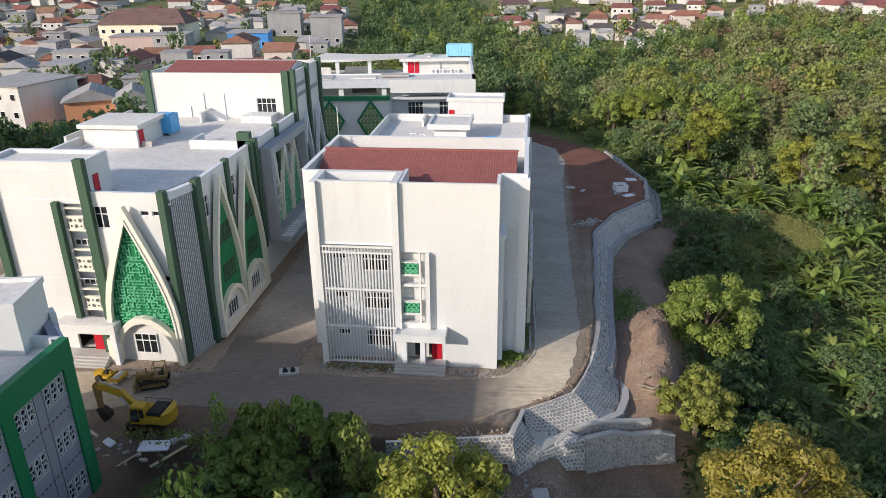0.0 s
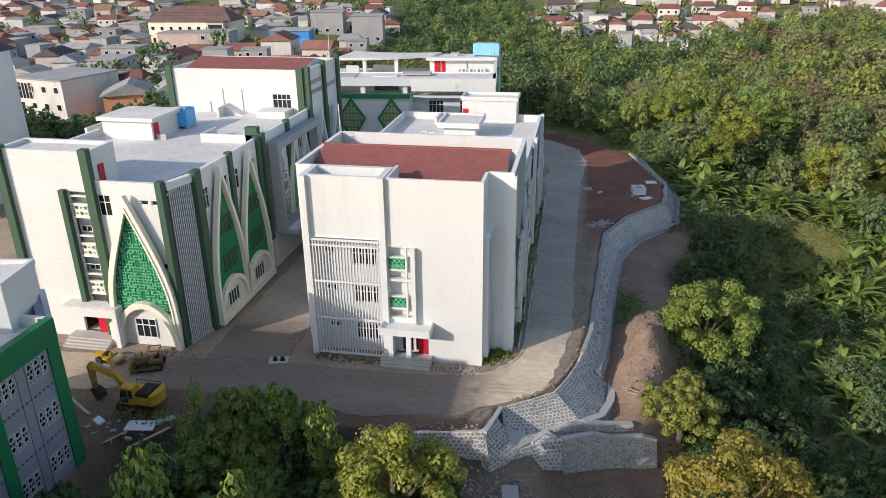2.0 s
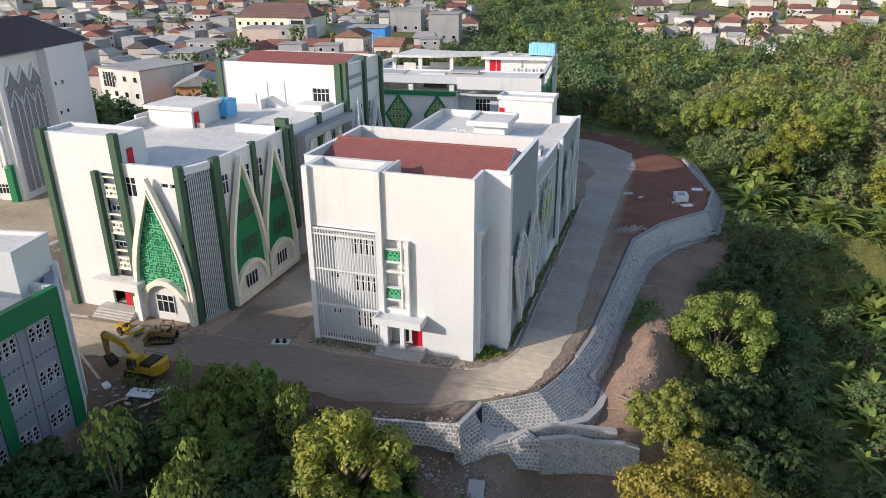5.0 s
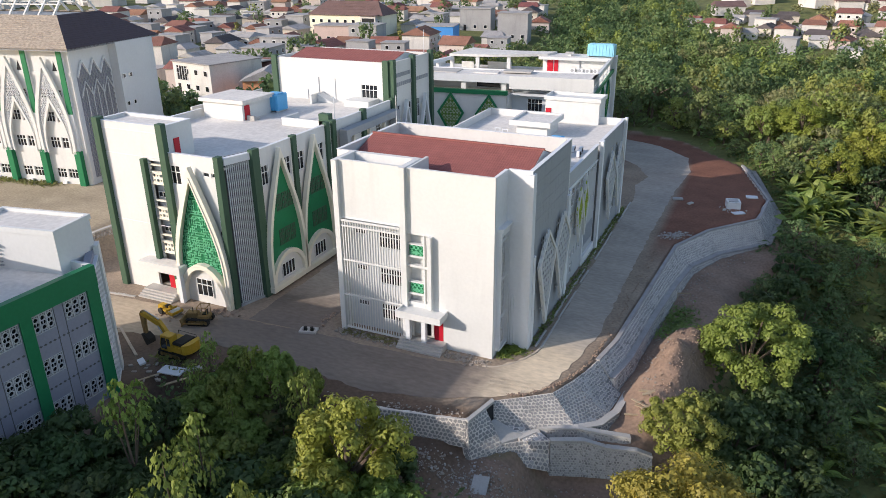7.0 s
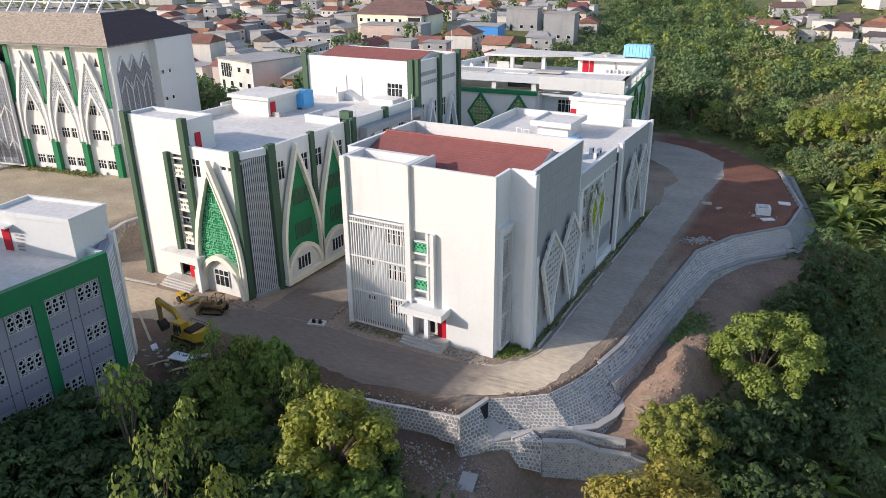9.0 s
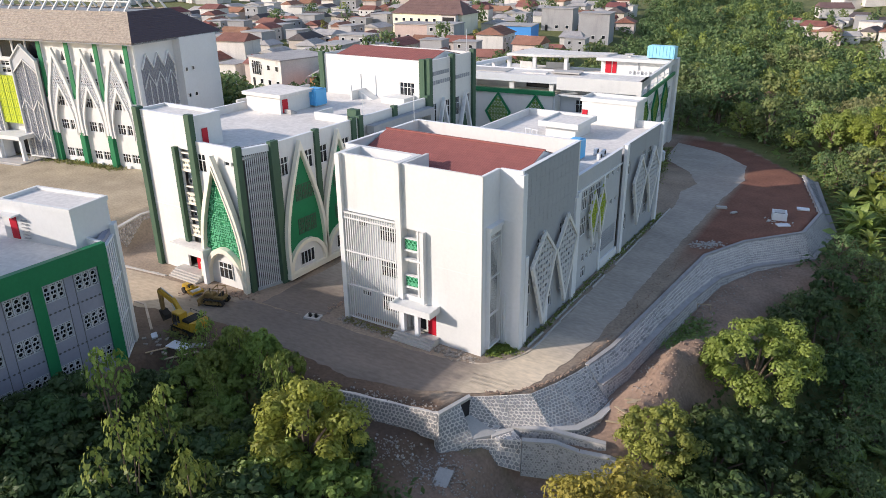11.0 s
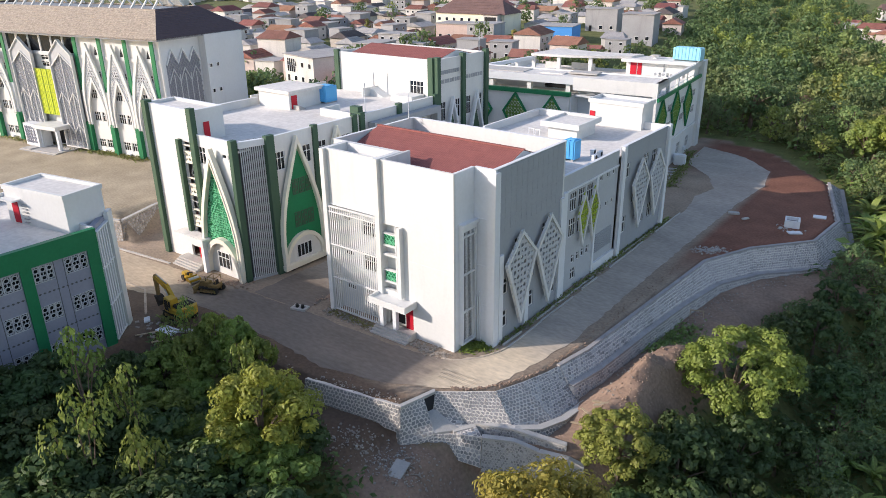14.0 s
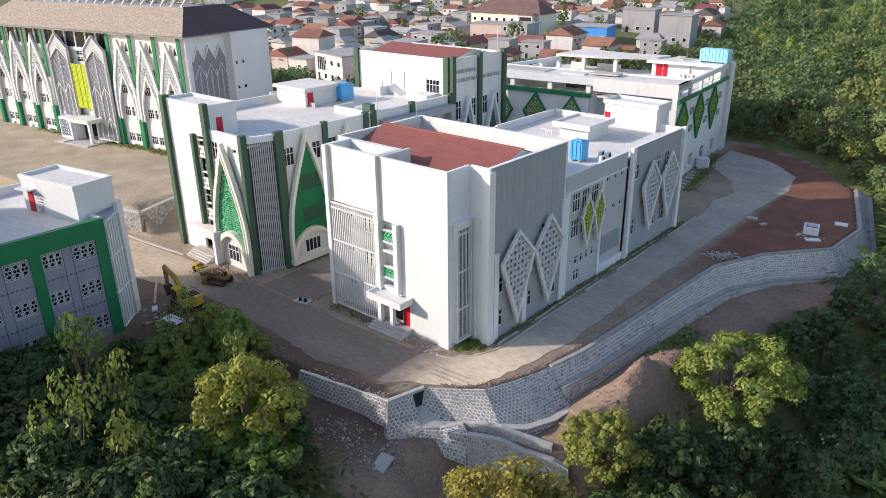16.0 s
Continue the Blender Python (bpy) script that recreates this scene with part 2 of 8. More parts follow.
def arch_line(w, h, n=10, k=0.42, spring=0.0):
    """Outline of a pointed arch, w wide and h high, its foot at 0: from the right foot over the apex to the left foot."""
    right = []
    for i in range(n + 1):
        t = i / n
        right.append((w / 2 * (1 - t ** 1.9) * (1 + 0.16 * math.sin(math.pi * t) ** 1.5), spring + (h - spring) * t))
    return [(w / 2, 0.0)] * (1 if spring else 0) + right + [(-u, z) for u, z in right[-2::-1]] + ([(-w / 2, 0.0)] if spring else [])


def smooth(a, b, x):
    t = min(1.0, max(0.0, (x - a) / (b - a)))
    return t * t * (3 - 2 * t)

# ---- the ground: a levelled platform, a valley to its right, a raised court, rising land far off ----
PLAT = [(-260, 10), (-29.3, 10), (-29.3, 42.5), (-20, 45.0), (-9.4, 46.2), (-0.4, 47.6), (0.6, 51.4), (3.0, 53.0), (5.0, 54.6), (6.1, 57.2), (7.0, 60), (8.1, 66),
        (8.8, 76), (10.0, 94), (13.3, 101.5), (19.4, 109), (20.4, 119), (15.5, 138), (3, 152), (-10, 157), (-56, 110), (-260, 135)]
COURT = [(-260, 15), (-59.6, 53.4), (-55.1, 54.6), (-57.7, 61.4), (-56, 90), (-60, 120), (-260, 130)]


def inside_distance(poly, X, Y):
    """Signed distance to a polygon, positive inside, for arrays of places."""
    best, inside = np.full(X.shape, 1e9), np.zeros(X.shape, bool)
    for (x0, y0), (x1, y1) in zip(poly, poly[1:] + poly[:1]):
        dx, dy = x1 - x0, y1 - y0
        t = np.clip(((X - x0) * dx + (Y - y0) * dy) / (dx * dx + dy * dy), 0, 1)
        best = np.minimum(best, np.hypot(X - x0 - t * dx, Y - y0 - t * dy))
        if dy:
            inside ^= ((y0 > Y) != (y1 > Y)) & (X < dx * (Y - y0) / dy + x0)
    return np.where(inside, best, -best)


def sm(a, b, x):
    t = np.clip((x - a) / (b - a), 0, 1)
    return t * t * (3 - 2 * t)


def wave(X, Y, s, seed):
    r = np.random.RandomState(seed)
    out = np.zeros(X.shape)
    for k in range(7):
        a, p, f = r.uniform(0, 6.28), r.uniform(0, 6.28), r.uniform(0.5, 1.6) / s
        out += np.sin((X * np.cos(a) + Y * np.sin(a)) * f * 6.28 + p)
    return out / 7


def height(X, Y):
    X, Y = np.asarray(X, float), np.asarray(Y, float)
    d = -inside_distance(PLAT, X, Y)
    north = sm(105, 165, Y)
    deep = -11.0 * (1 - north) * (1 - 0.55 * sm(60, 140, X)) + 0.5 * north + 2.5 * sm(170, 380, Y)
    front = sm(12, -6, X) * sm(60, 44, Y)
    deep = deep * (1 - front) - 5.5 * front
    east = sm(-30, 15, X)
    deep = deep + east * (-4.5 * sm(150, 230, Y) * (1 - sm(245, 300, Y)) + 11.0 * sm(262, 470, Y))
    shelf = -3.2 * (1 - north) + 0.2 * north + 1.3 * sm(0.3, -2.5, X) * sm(60, 50, Y)
    deep = deep + 6.0 * sm(108, 165, Y) * sm(-45, -90, X)
    deep = deep + 7.5 * np.exp(-((X - 38) / 16) ** 4 - ((Y - 112) / 10) ** 2)
    low = shelf + (deep - shelf) * sm(5.5, 19, d)
    low = low + 0.5 * wave(X, Y, 9, 1) * sm(2, 6, d) + 0.25 * wave(X, Y, 3, 2) * sm(1.5, 4, d)
    crest = X - 14.3 - 0.12 * (Y - 66)
    ridge = np.exp(-((crest / np.where(crest > 0, 1.6, 2.3)) ** 2) - ((Y - 67) / 7.5) ** 4)
    low = low + 3.2 * ridge ** 0.65 * (1 + 0.34 * wave(X, Y, 4.0, 7) + 0.26 * wave(X, Y, 1.5, 8)) + 0.12 * wave(X, Y, 1.2, 9) * sm(0.8, 2, d) * sm(25, 15, d)
    line = Y - 51.0 - 0.4 * (X - 6.0)
    low = low - 3.6 * sm(1.1, -0.1, line) * sm(-9, -3.5, line) * sm(3.0, 6.2, X) * sm(19, 13, X)
    z = low * sm(-0.35, 0.15, d)
    c = inside_distance(COURT, X, Y)
    z = z + 3.0 * sm(0.0, 0.5, c) * (1 - sm(170, 240, Y))
    return z


def axis(lo, hi, near_lo, near_hi, fine, grow=1.09):
    a, step = [], fine
    x = near_lo
    while x < near_hi:
        a.append(x)
        x += fine
    step, x = fine, near_hi
    while x < hi:
        a.append(x)
        step *= grow
        x += step
    a.append(hi)
    step, x = fine, near_lo
    while x > lo:
        step *= grow
        x -= step
        a.append(max(x, lo))
    return np.array(sorted(set(a)))


gx, gy = axis(-900, 900, -32, 40, 0.5, 1.07), axis(-300, 1500, 30, 125, 0.5, 1.07)
GX, GY = np.meshgrid(gx, gy)
GZ = height(GX, GY)
dplat = inside_distance(PLAT, GX, GY)
GZ = GZ + np.where(dplat > 0.6, 0.02 * wave(GX, GY, 4, 5), 0)
nx, ny = len(gx), len(gy)
idx = np.arange(nx * ny).reshape(ny, nx)
quads = np.stack([idx[:-1, :-1], idx[:-1, 1:], idx[1:, 1:], idx[1:, :-1]], -1).reshape(-1, 4)
gme = bpy.data.meshes.new("ground")
gme.from_pydata(np.stack([GX, GY, GZ], -1).reshape(-1, 3).tolist(), [], quads.tolist())
gme.polygons.foreach_set("use_smooth", [True] * len(gme.polygons))
cover = gme.color_attributes.new("cover", "FLOAT_COLOR", "POINT")
shelfness = sm(-12.5, -8.5, dplat) * sm(45, 52, GY) * sm(125, 100, GY) * sm(-2, 3, GX)
bare = np.maximum(np.maximum(sm(-1.5, -0.5, dplat), shelfness), sm(-5, -2, dplat) * sm(-12, -6, GX) * sm(52, 46, GY))
bare = np.maximum(bare, np.exp(-((GX - 7) / 9) ** 2 - ((GY - 47) / 6) ** 2))
bare = np.maximum(bare, sm(-10, -6, GX) * sm(11, 6, GX) * sm(38.5, 41, GY) * sm(50, 47, GY))
redness = np.where(dplat > 0, sm(6.5, 8, GX) * sm(84, 100, GY) + sm(-12, -6, GX) * sm(128, 140, GY), 0) + 0.35 * (dplat < 0)
far = np.clip(sm(-32, -27, GX) * sm(1.5, -1.5, GX) * sm(50.5, 48.6, GY) + 0.8 * sm(-46, -40, GX) * sm(-24, -28, GX) * sm(36, 40, GY) * sm(56, 51, GY), 0, 1)
cover.data.foreach_set("color", np.stack([bare, np.clip(redness, 0, 1), far, sm(0.0, 1.0, inside_distance(COURT, GX, GY)) * sm(125, 110, GY)], -1).reshape(-1))
gm = mat("ground_cover", (0.3, 0.22, 0.16), 0.95, 0.35, 2.0, 0.6)
gn, gl = gm.node_tree.nodes, gm.node_tree.links
att = gn.new("ShaderNodeAttribute")
att.attribute_name = "cover"
sep = gn.new("ShaderNodeSeparateColor")
gl.new(att.outputs["Color"], sep.inputs[0])
hsv = [n for n in gn if n.type == "HUE_SAT"][0]
pos = gn.new("ShaderNodeNewGeometry")
patch = gn.new("ShaderNodeTexNoise")
patch.inputs["Scale"].default_value, patch.inputs["Detail"].default_value = 0.35, 8
gl.new(pos.outputs["Position"], patch.inputs["Vector"])


def mixc(fac, a, b):
    x = gn.new("ShaderNodeMix")
    x.data_type = "RGBA"
    for sock, val in ((x.inputs[0], fac), (x.inputs[6], a), (x.inputs[7], b)):
        if isinstance(val, tuple):
            sock.default_value = (*val, 1)
        else:
            gl.new(val, sock)
    return x.outputs[2]


edge = gn.new("ShaderNodeMath")
edge.operation, edge.use_clamp = "MULTIPLY_ADD", True
gl.new(patch.outputs[0], edge.inputs[0])
edge.inputs[1].default_value = 1.6
shift = gn.new("ShaderNodeMath")
shift.operation = "MULTIPLY_ADD"
gl.new(sep.outputs[0], shift.inputs[0])
shift.inputs[1].default_value, shift.inputs[2].default_value = 2.4, -1.9
gl.new(shift.outputs[0], edge.inputs[2])
soil = mixc(sep.outputs[2], mixc(sep.outputs[1], (0.305, 0.24, 0.18), (0.205, 0.092, 0.06)), (0.135, 0.092, 0.065))
weeds = mixc(patch.outputs[0], (0.06, 0.09, 0.028), (0.21, 0.205, 0.07))
soil = mixc(att.outputs["Alpha"], soil, (0.385, 0.32, 0.225))
gl.new(mixc(edge.outputs[0], weeds, soil), hsv.inputs["Color"])
gme.materials.append(gm)
ground = tagged(new("ground", gme), "bare earth and weeds round a levelled building platform", "ground", kind="structure")


def sheet(name, bm, material, label, category):
    me = bpy.data.meshes.new(name)
    bm.to_mesh(me)
    bm.free()
    me.materials.append(material)
    return tagged(new(name, me), label, category, kind="structure")


def ribbon(left, right, z, step=1.0, jit=0.15, seed=1, cols=4):
    """A strip of ground between two lines with the same number of points, its edges uneven."""
    r = random.Random(seed)
    rows = []
    for (a0, a1), (b0, b1) in zip(zip(left, left[1:]), zip(right, right[1:])):
        k = max(1, int(max(math.dist(a0, a1), math.dist(b0, b1)) / step))
        for i in range(k):
            t = i / k
            rows.append(([a0[c] + (a1[c] - a0[c]) * t for c in (0, 1)], [b0[c] + (b1[c] - b0[c]) * t for c in (0, 1)]))
    rows.append((left[-1], right[-1]))
    bm = bmesh.new()
    V = []
    for a, b in rows:
        ja, jb = [r.uniform(-jit, jit) for _ in "ab"], [r.uniform(-jit, jit) for _ in "ab"]
        V.append([bm.verts.new((a[0] + (b[0] - a[0]) * c / cols + (ja[0] if c == 0 else jb[0] if c == cols else 0), a[1] + (b[1] - a[1]) * c / cols + (ja[1] if c == 0 else jb[1] if c == cols else 0), z)) for c in range(cols + 1)])
    for p, q in zip(V, V[1:]):
        for c in range(cols):
            bm.faces.new((p[c], p[c + 1], q[c + 1], q[c]))
    bmesh.ops.recalc_face_normals(bm, faces=bm.faces)
    if sum(f.normal.z for f in bm.faces) < 0:
        bmesh.ops.reverse_faces(bm, faces=bm.faces)
    return bm


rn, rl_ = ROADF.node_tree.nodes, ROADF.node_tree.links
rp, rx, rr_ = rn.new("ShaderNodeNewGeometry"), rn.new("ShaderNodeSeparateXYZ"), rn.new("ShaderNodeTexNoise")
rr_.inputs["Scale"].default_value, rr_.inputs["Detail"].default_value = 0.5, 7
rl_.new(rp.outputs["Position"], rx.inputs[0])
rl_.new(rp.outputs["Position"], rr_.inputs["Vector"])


def sun_edge(axis_, a, b, rough=4.0):
    """How far the next sunlit or shaded tone covers the road, from a (none) to b (full) along an axis, with a ragged
    edge.
    """
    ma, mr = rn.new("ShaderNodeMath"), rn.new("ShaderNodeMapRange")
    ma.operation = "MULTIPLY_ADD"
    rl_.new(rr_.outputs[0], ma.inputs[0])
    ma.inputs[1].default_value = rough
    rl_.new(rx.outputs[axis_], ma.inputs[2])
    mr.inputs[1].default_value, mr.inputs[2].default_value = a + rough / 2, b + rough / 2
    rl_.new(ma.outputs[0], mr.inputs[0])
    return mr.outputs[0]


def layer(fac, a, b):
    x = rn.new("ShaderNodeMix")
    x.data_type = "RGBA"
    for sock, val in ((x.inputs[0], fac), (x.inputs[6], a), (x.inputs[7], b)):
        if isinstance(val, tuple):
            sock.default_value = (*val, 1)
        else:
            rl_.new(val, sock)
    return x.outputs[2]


# Besides dust, sunlit west and corner and shaded front and side are painted.
base_ = layer(sun_edge("X", -30.0, -39.0, 6.0), (0.20, 0.168, 0.142), (0.46, 0.375, 0.275))
base_ = layer(sun_edge("X", -2.5, 1.2), base_, (0.64, 0.53, 0.385))
base_ = layer(sun_edge("Y", 60.5, 66.0), base_, (0.39, 0.345, 0.295))
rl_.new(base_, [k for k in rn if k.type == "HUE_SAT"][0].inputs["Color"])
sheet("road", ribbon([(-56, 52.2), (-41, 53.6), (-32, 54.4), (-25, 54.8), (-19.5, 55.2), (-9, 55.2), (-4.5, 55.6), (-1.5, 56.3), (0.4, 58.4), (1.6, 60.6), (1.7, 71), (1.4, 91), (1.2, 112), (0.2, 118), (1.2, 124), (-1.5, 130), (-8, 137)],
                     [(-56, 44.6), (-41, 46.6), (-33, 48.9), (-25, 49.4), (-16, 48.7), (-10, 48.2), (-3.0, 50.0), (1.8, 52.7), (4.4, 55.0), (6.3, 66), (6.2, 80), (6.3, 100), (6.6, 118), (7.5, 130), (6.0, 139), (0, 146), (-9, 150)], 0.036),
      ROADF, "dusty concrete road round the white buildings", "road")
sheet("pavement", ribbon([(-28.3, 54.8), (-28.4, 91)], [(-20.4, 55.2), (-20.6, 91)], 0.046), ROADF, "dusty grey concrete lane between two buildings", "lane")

# ---- pieces of the campus buildings ----
def slats(parent, m, u0, u1, z0, z1, n, w, d0, d1, material, name="slat", local=False):
    """Upright slats side by side, each one a part on one shared mesh."""
    me = None
    for i in range(n):
        u = u0 + (u1 - u0) * (i + 0.5) / n
        if me is None:
            first = part(name, boxes([(u - w / 2, u + w / 2, d0, d1, z0, z1)], m), material, parent, local=local)
            me, base = first.data, u
        else:
            share(name, me, Matrix.Translation((m @ Vector((u, 0, 0))) - (m @ Vector((base, 0, 0)))), parent)


def rails(parent, m, u0, u1, zs, h, d0, d1, material, name="rail", local=False):
    for z in zs:
        part(name, boxes([(u0, u1, d0, d1, z, z + h)], m), material, parent, local=local)


def disc(cx, cz, r, n=8, turn=0.0):
    return [(cx + r * math.cos(2 * math.pi * i / n + turn), cz + r * math.sin(2 * math.pi * i / n + turn)) for i in range(n)]


def square8(cx, cz, h):
    return [(cx + h * a, cz + h * b) for a, b in ((1, 0), (1, 1), (0, 1), (-1, 1), (-1, 0), (-1, -1), (0, -1), (1, -1))]


def perforated(inside, u0, u1, z0, z1, cell, hole, d0, d1, m, stagger=False):
    """A plate with a round hole in each cell that lies inside the outline."""
    bm = bmesh.new()
    nu, nz = max(1, round((u1 - u0) / cell)), max(1, round((z1 - z0) / cell))
    cu, cz = (u1 - u0) / nu, (z1 - z0) / nz
    for i in range(nu):
        for j in range(nz):
            u, z = u0 + (i + 0.5) * cu, z0 + (j + 0.5) * cz
            if inside(u, z):
                k = hole * (1.0 if (i + j) % 2 else 0.6)
                ring(bm, [(u + (a - u) / cell * cu, z + (b - z) / cell * cz) for a, b in square8(u, z, cell / 2)], disc(u, z, k * cell), d0, d1, m)
    bmesh.ops.remove_doubles(bm, verts=bm.verts, dist=0.0005)
    return bm


def filigree(inside, u0, u1, z0, z1, cell, d0, d1, m, bar=0.09):
    """Ornament of rings, crosses and small squares."""
    bm = bmesh.new()
    nu, nz = max(1, round((u1 - u0) / cell)), max(1, round((z1 - z0) / cell))
    for i in range(nu):
        for j in range(nz):
            u, z = u0 + (i + 0.5) * (u1 - u0) / nu, z0 + (j + 0.5) * (z1 - z0) / nz
            if not inside(u, z):
                continue
            c = cell * 0.5
            kind = (i * 2 + j * 3) % 4
            ring(bm, disc(u, z, c * 0.92, 8, 0.39), disc(u, z, c * 0.92 - bar * 1.3, 8, 0.39), d0, d1, m)
            if kind in (0, 2):
                ring(bm, disc(u, z, c * 0.5, 4, 0.785 if kind else 0), disc(u, z, c * 0.5 - bar * 1.2, 4, 0.785 if kind else 0), d0, d1 - 0.01, m)
            if kind != 1:
                box(bm, u - bar / 2, u + bar / 2, d0, d1 - 0.02, z + c * 0.5, z + c, m)
                box(bm, u - bar / 2, u + bar / 2, d0, d1 - 0.02, z - c, z - c * 0.5, m)
            if kind != 3:
                box(bm, u + c * 0.5, u + c, d0, d1 - 0.02, z - bar / 2, z + bar / 2, m)
                box(bm, u - c, u - c * 0.5, d0, d1 - 0.02, z - bar / 2, z + bar / 2, m)
    return bm


def kufic(inside, cu, half, z0, z1, cell, d0, d1, m, bar):
    """Square maze-like ornament, mirrored about its middle line."""
    bm, r = bmesh.new(), random.Random(77)
    for j in range(int((z1 - z0) / cell)):
        for i in range(int(half / cell)):
            z, a, b, c = z0 + j * cell, r.random() < 0.62, r.random() < 0.58, r.random() < 0.16
            for s_ in (1, -1):
                u, v = cu + s_ * i * cell, cu + s_ * (i + 1) * cell
                if not (inside(u, z) and inside(v, z + cell)):
                    continue
                if a:
                    box(bm, min(u, v) - bar / 2, max(u, v) + bar / 2, d0, d1, z - bar / 2, z + bar / 2, m)
                if b:
                    box(bm, v - bar / 2, v + bar / 2, d0, d1 - 0.03, z + bar / 2, z + cell - bar / 2, m)
                if c:
                    box(bm, min(u, v) + cell * 0.3, max(u, v) - cell * 0.3, d0, d1 - 0.015, z + cell * 0.3, z + cell * 0.7, m)
    return bm


def inside_poly(pts):
    def test(u, z):
        ins = False
        for (x0, y0), (x1, y1) in zip(pts, pts[1:] + pts[:1]):
            if (y0 > z) != (y1 > z) and u < (x1 - x0) * (z - y0) / (y1 - y0) + x0:
                ins = not ins
        return ins
    return test


def shrink(pts, k, c):
    return [(c[0] + (u - c[0]) * k, c[1] + (z - c[1]) * k) for u, z in pts]


def kite(parent, m, cu, half, z0, zm, z1, width, d0, d1, frame_mat, plate_mat, cell, hole, local=False, fill="plate", label=""):
    """A pointed lozenge frame with a pierced panel, standing off the wall on stubs."""
    outer = [(cu, z0), (cu + half, zm), (cu, z1), (cu - half, zm)]
    c = (cu, zm)
    k = 1 - width / half * 1.12
    inner = [(cu, z0 + (zm - z0) * (1 - k)), (cu + half * k, zm), (cu, z1 - (z1 - zm) * (1 - k)), (cu - half * k, zm)]
    loz = part("lozenge_frame", ring(bmesh.new(), outer, inner, d0, d1, m), frame_mat, parent, label, local)
    test = inside_poly(shrink(outer, 0.93, c))
    make = perforated if fill == "plate" else filigree
    if fill == "plate":
        bm = perforated(test, cu - half, cu + half, z0, z1, cell, hole, d0 + 0.1, d0 + 0.18, m)
    else:
        bm = filigree(test, cu - half, cu + half, z0, z1, cell, d0 + 0.1, d0 + 0.2, m)
    part("pierced_panel", bm, plate_mat, loz, local=local)
    for z in (z0 + (zm - z0) * 0.2, zm):
        part("bracket", boxes([(cu - 0.12, cu + 0.12, 0.0, d0 + 0.1, z, z + 0.2)], m), frame_mat, loz, local=local)
    return loz


def pointed(parent, m, cu, w, h, band, d0, d1, frame_mat, local=False, foot=0.0, label="", spring=0.0):
    """A tall pointed arch band; gives back the band and the outline inside it."""
    out = [(cu + u, foot + z) for u, z in arch_line(w, h, spring=spring)]
    inn = [(cu + u, foot + z) for u, z in arch_line(w - 2 * band, h - band * 2.6, spring=spring)]
    ob = part("arch_band", ring(bmesh.new(), out, inn, d0, d1, m, closed=False), frame_mat, parent, label, local)
    return ob, inn


def round_arch(cu, w, h, n=12):
    return [(cu + w / 2 * math.cos(math.pi * i / n), h * math.sin(math.pi * i / n)) for i in range(n + 1)]


def cap(parent, rows, z, material, t=0.05, local=False):
    """A coping on top of a parapet."""
    for x0, x1, y0, y1 in rows:
        part("coping", boxes([(x0, x1, y0, y1, z, z + t)]), material, parent, local=local)


def tiled_slope(bm, x0, x1, ya, za, yb, zb, rib=0.25, course=0.42):
    """One roof slope from eave (ya, za) to ridge (yb, zb): ribbed tiles in overlapping courses."""
    n = max(2, int((x1 - x0) / rib) * 2)
    L = math.hypot(yb - ya, zb - za)
    k = max(1, int(L / course))
    nz, nyv = abs(yb - ya) / L, -(zb - za) / L * (1 if yb > ya else -1)
    for c in range(k):
        rows = []
        for t, lift in ((c / k, 0.018), ((c + 1) / k, 0.0)):
            rows.append([bm.verts.new((x0 + (x1 - x0) * i / n, ya + (yb - ya) * t, za + (zb - za) * t + lift + (0.03 if i % 2 else 0.0))) for i in range(n + 1)])
        low = [bm.verts.new((v.co.x, v.co.y, v.co.z - 0.05)) for v in rows[0]]
        for i in range(n):
            bm.faces.new((rows[0][i], rows[0][i + 1], rows[1][i + 1], rows[1][i]))
            bm.faces.new((low[i], low[i + 1], rows[0][i + 1], rows[0][i]))
    return bm


def steps(parent, m, u0, u1, d_out, n, rise, tread, material, local=False):
    """Entrance steps down from the landing."""
    for i in range(n):
        part("step", boxes([(u0, u1, 0.0, d_out + tread * (n - 1 - i), rise * i - (0.3 if i == 0 else 0), rise * (i + 1))], m), material, parent, local=local)


def walls4(parent, x0, x1, y0, y1, z0, z1, t=0.3, s=(), n=(), e=(), w=(), material=None, sides="snew", local=False, east=None):
    """Up to four walls with openings (u0, u1, z0, z1); u is x for s and n, y for e and w."""
    material = material or WHITE
    for side, holes, u0, u1, m in (("s", s, x0, x1, wall_frame(0, y0, 0)), ("n", n, -x1, -x0, wall_frame(0, y1, 180)), ("e", e, y0 + t, y1 - t, wall_frame(x1, 0, 90)), ("w", w, -y1 + t, -y0 - t, wall_frame(x0, 0, -90))):
        if side in sides:
            part("wall", wall(bmesh.new(), u0, u1, z0, z1, -t, 0.0, holes, m), east if east and side == "e" else material, parent, local=local)


def fill_windows(parent, m, holes, cols=3, rows=2, local=False, depth=-0.12):
    for h in holes:
        window(parent, m, *h, cols=max(1, round((h[1] - h[0]) / 0.62)), rows=rows if h[3] - h[2] > 0.9 else 1, local=local, depth=depth)


def red_door(parent, m, u0, u1, z0, z1, d=-0.1, local=False):
    part("door", boxes([(u0, u1, d - 0.05, d, z0, z1)], m), RED, parent, "red painted steel door", local)


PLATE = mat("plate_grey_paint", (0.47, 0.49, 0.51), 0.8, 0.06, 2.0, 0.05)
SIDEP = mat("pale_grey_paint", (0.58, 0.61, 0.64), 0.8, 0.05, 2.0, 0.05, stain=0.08)

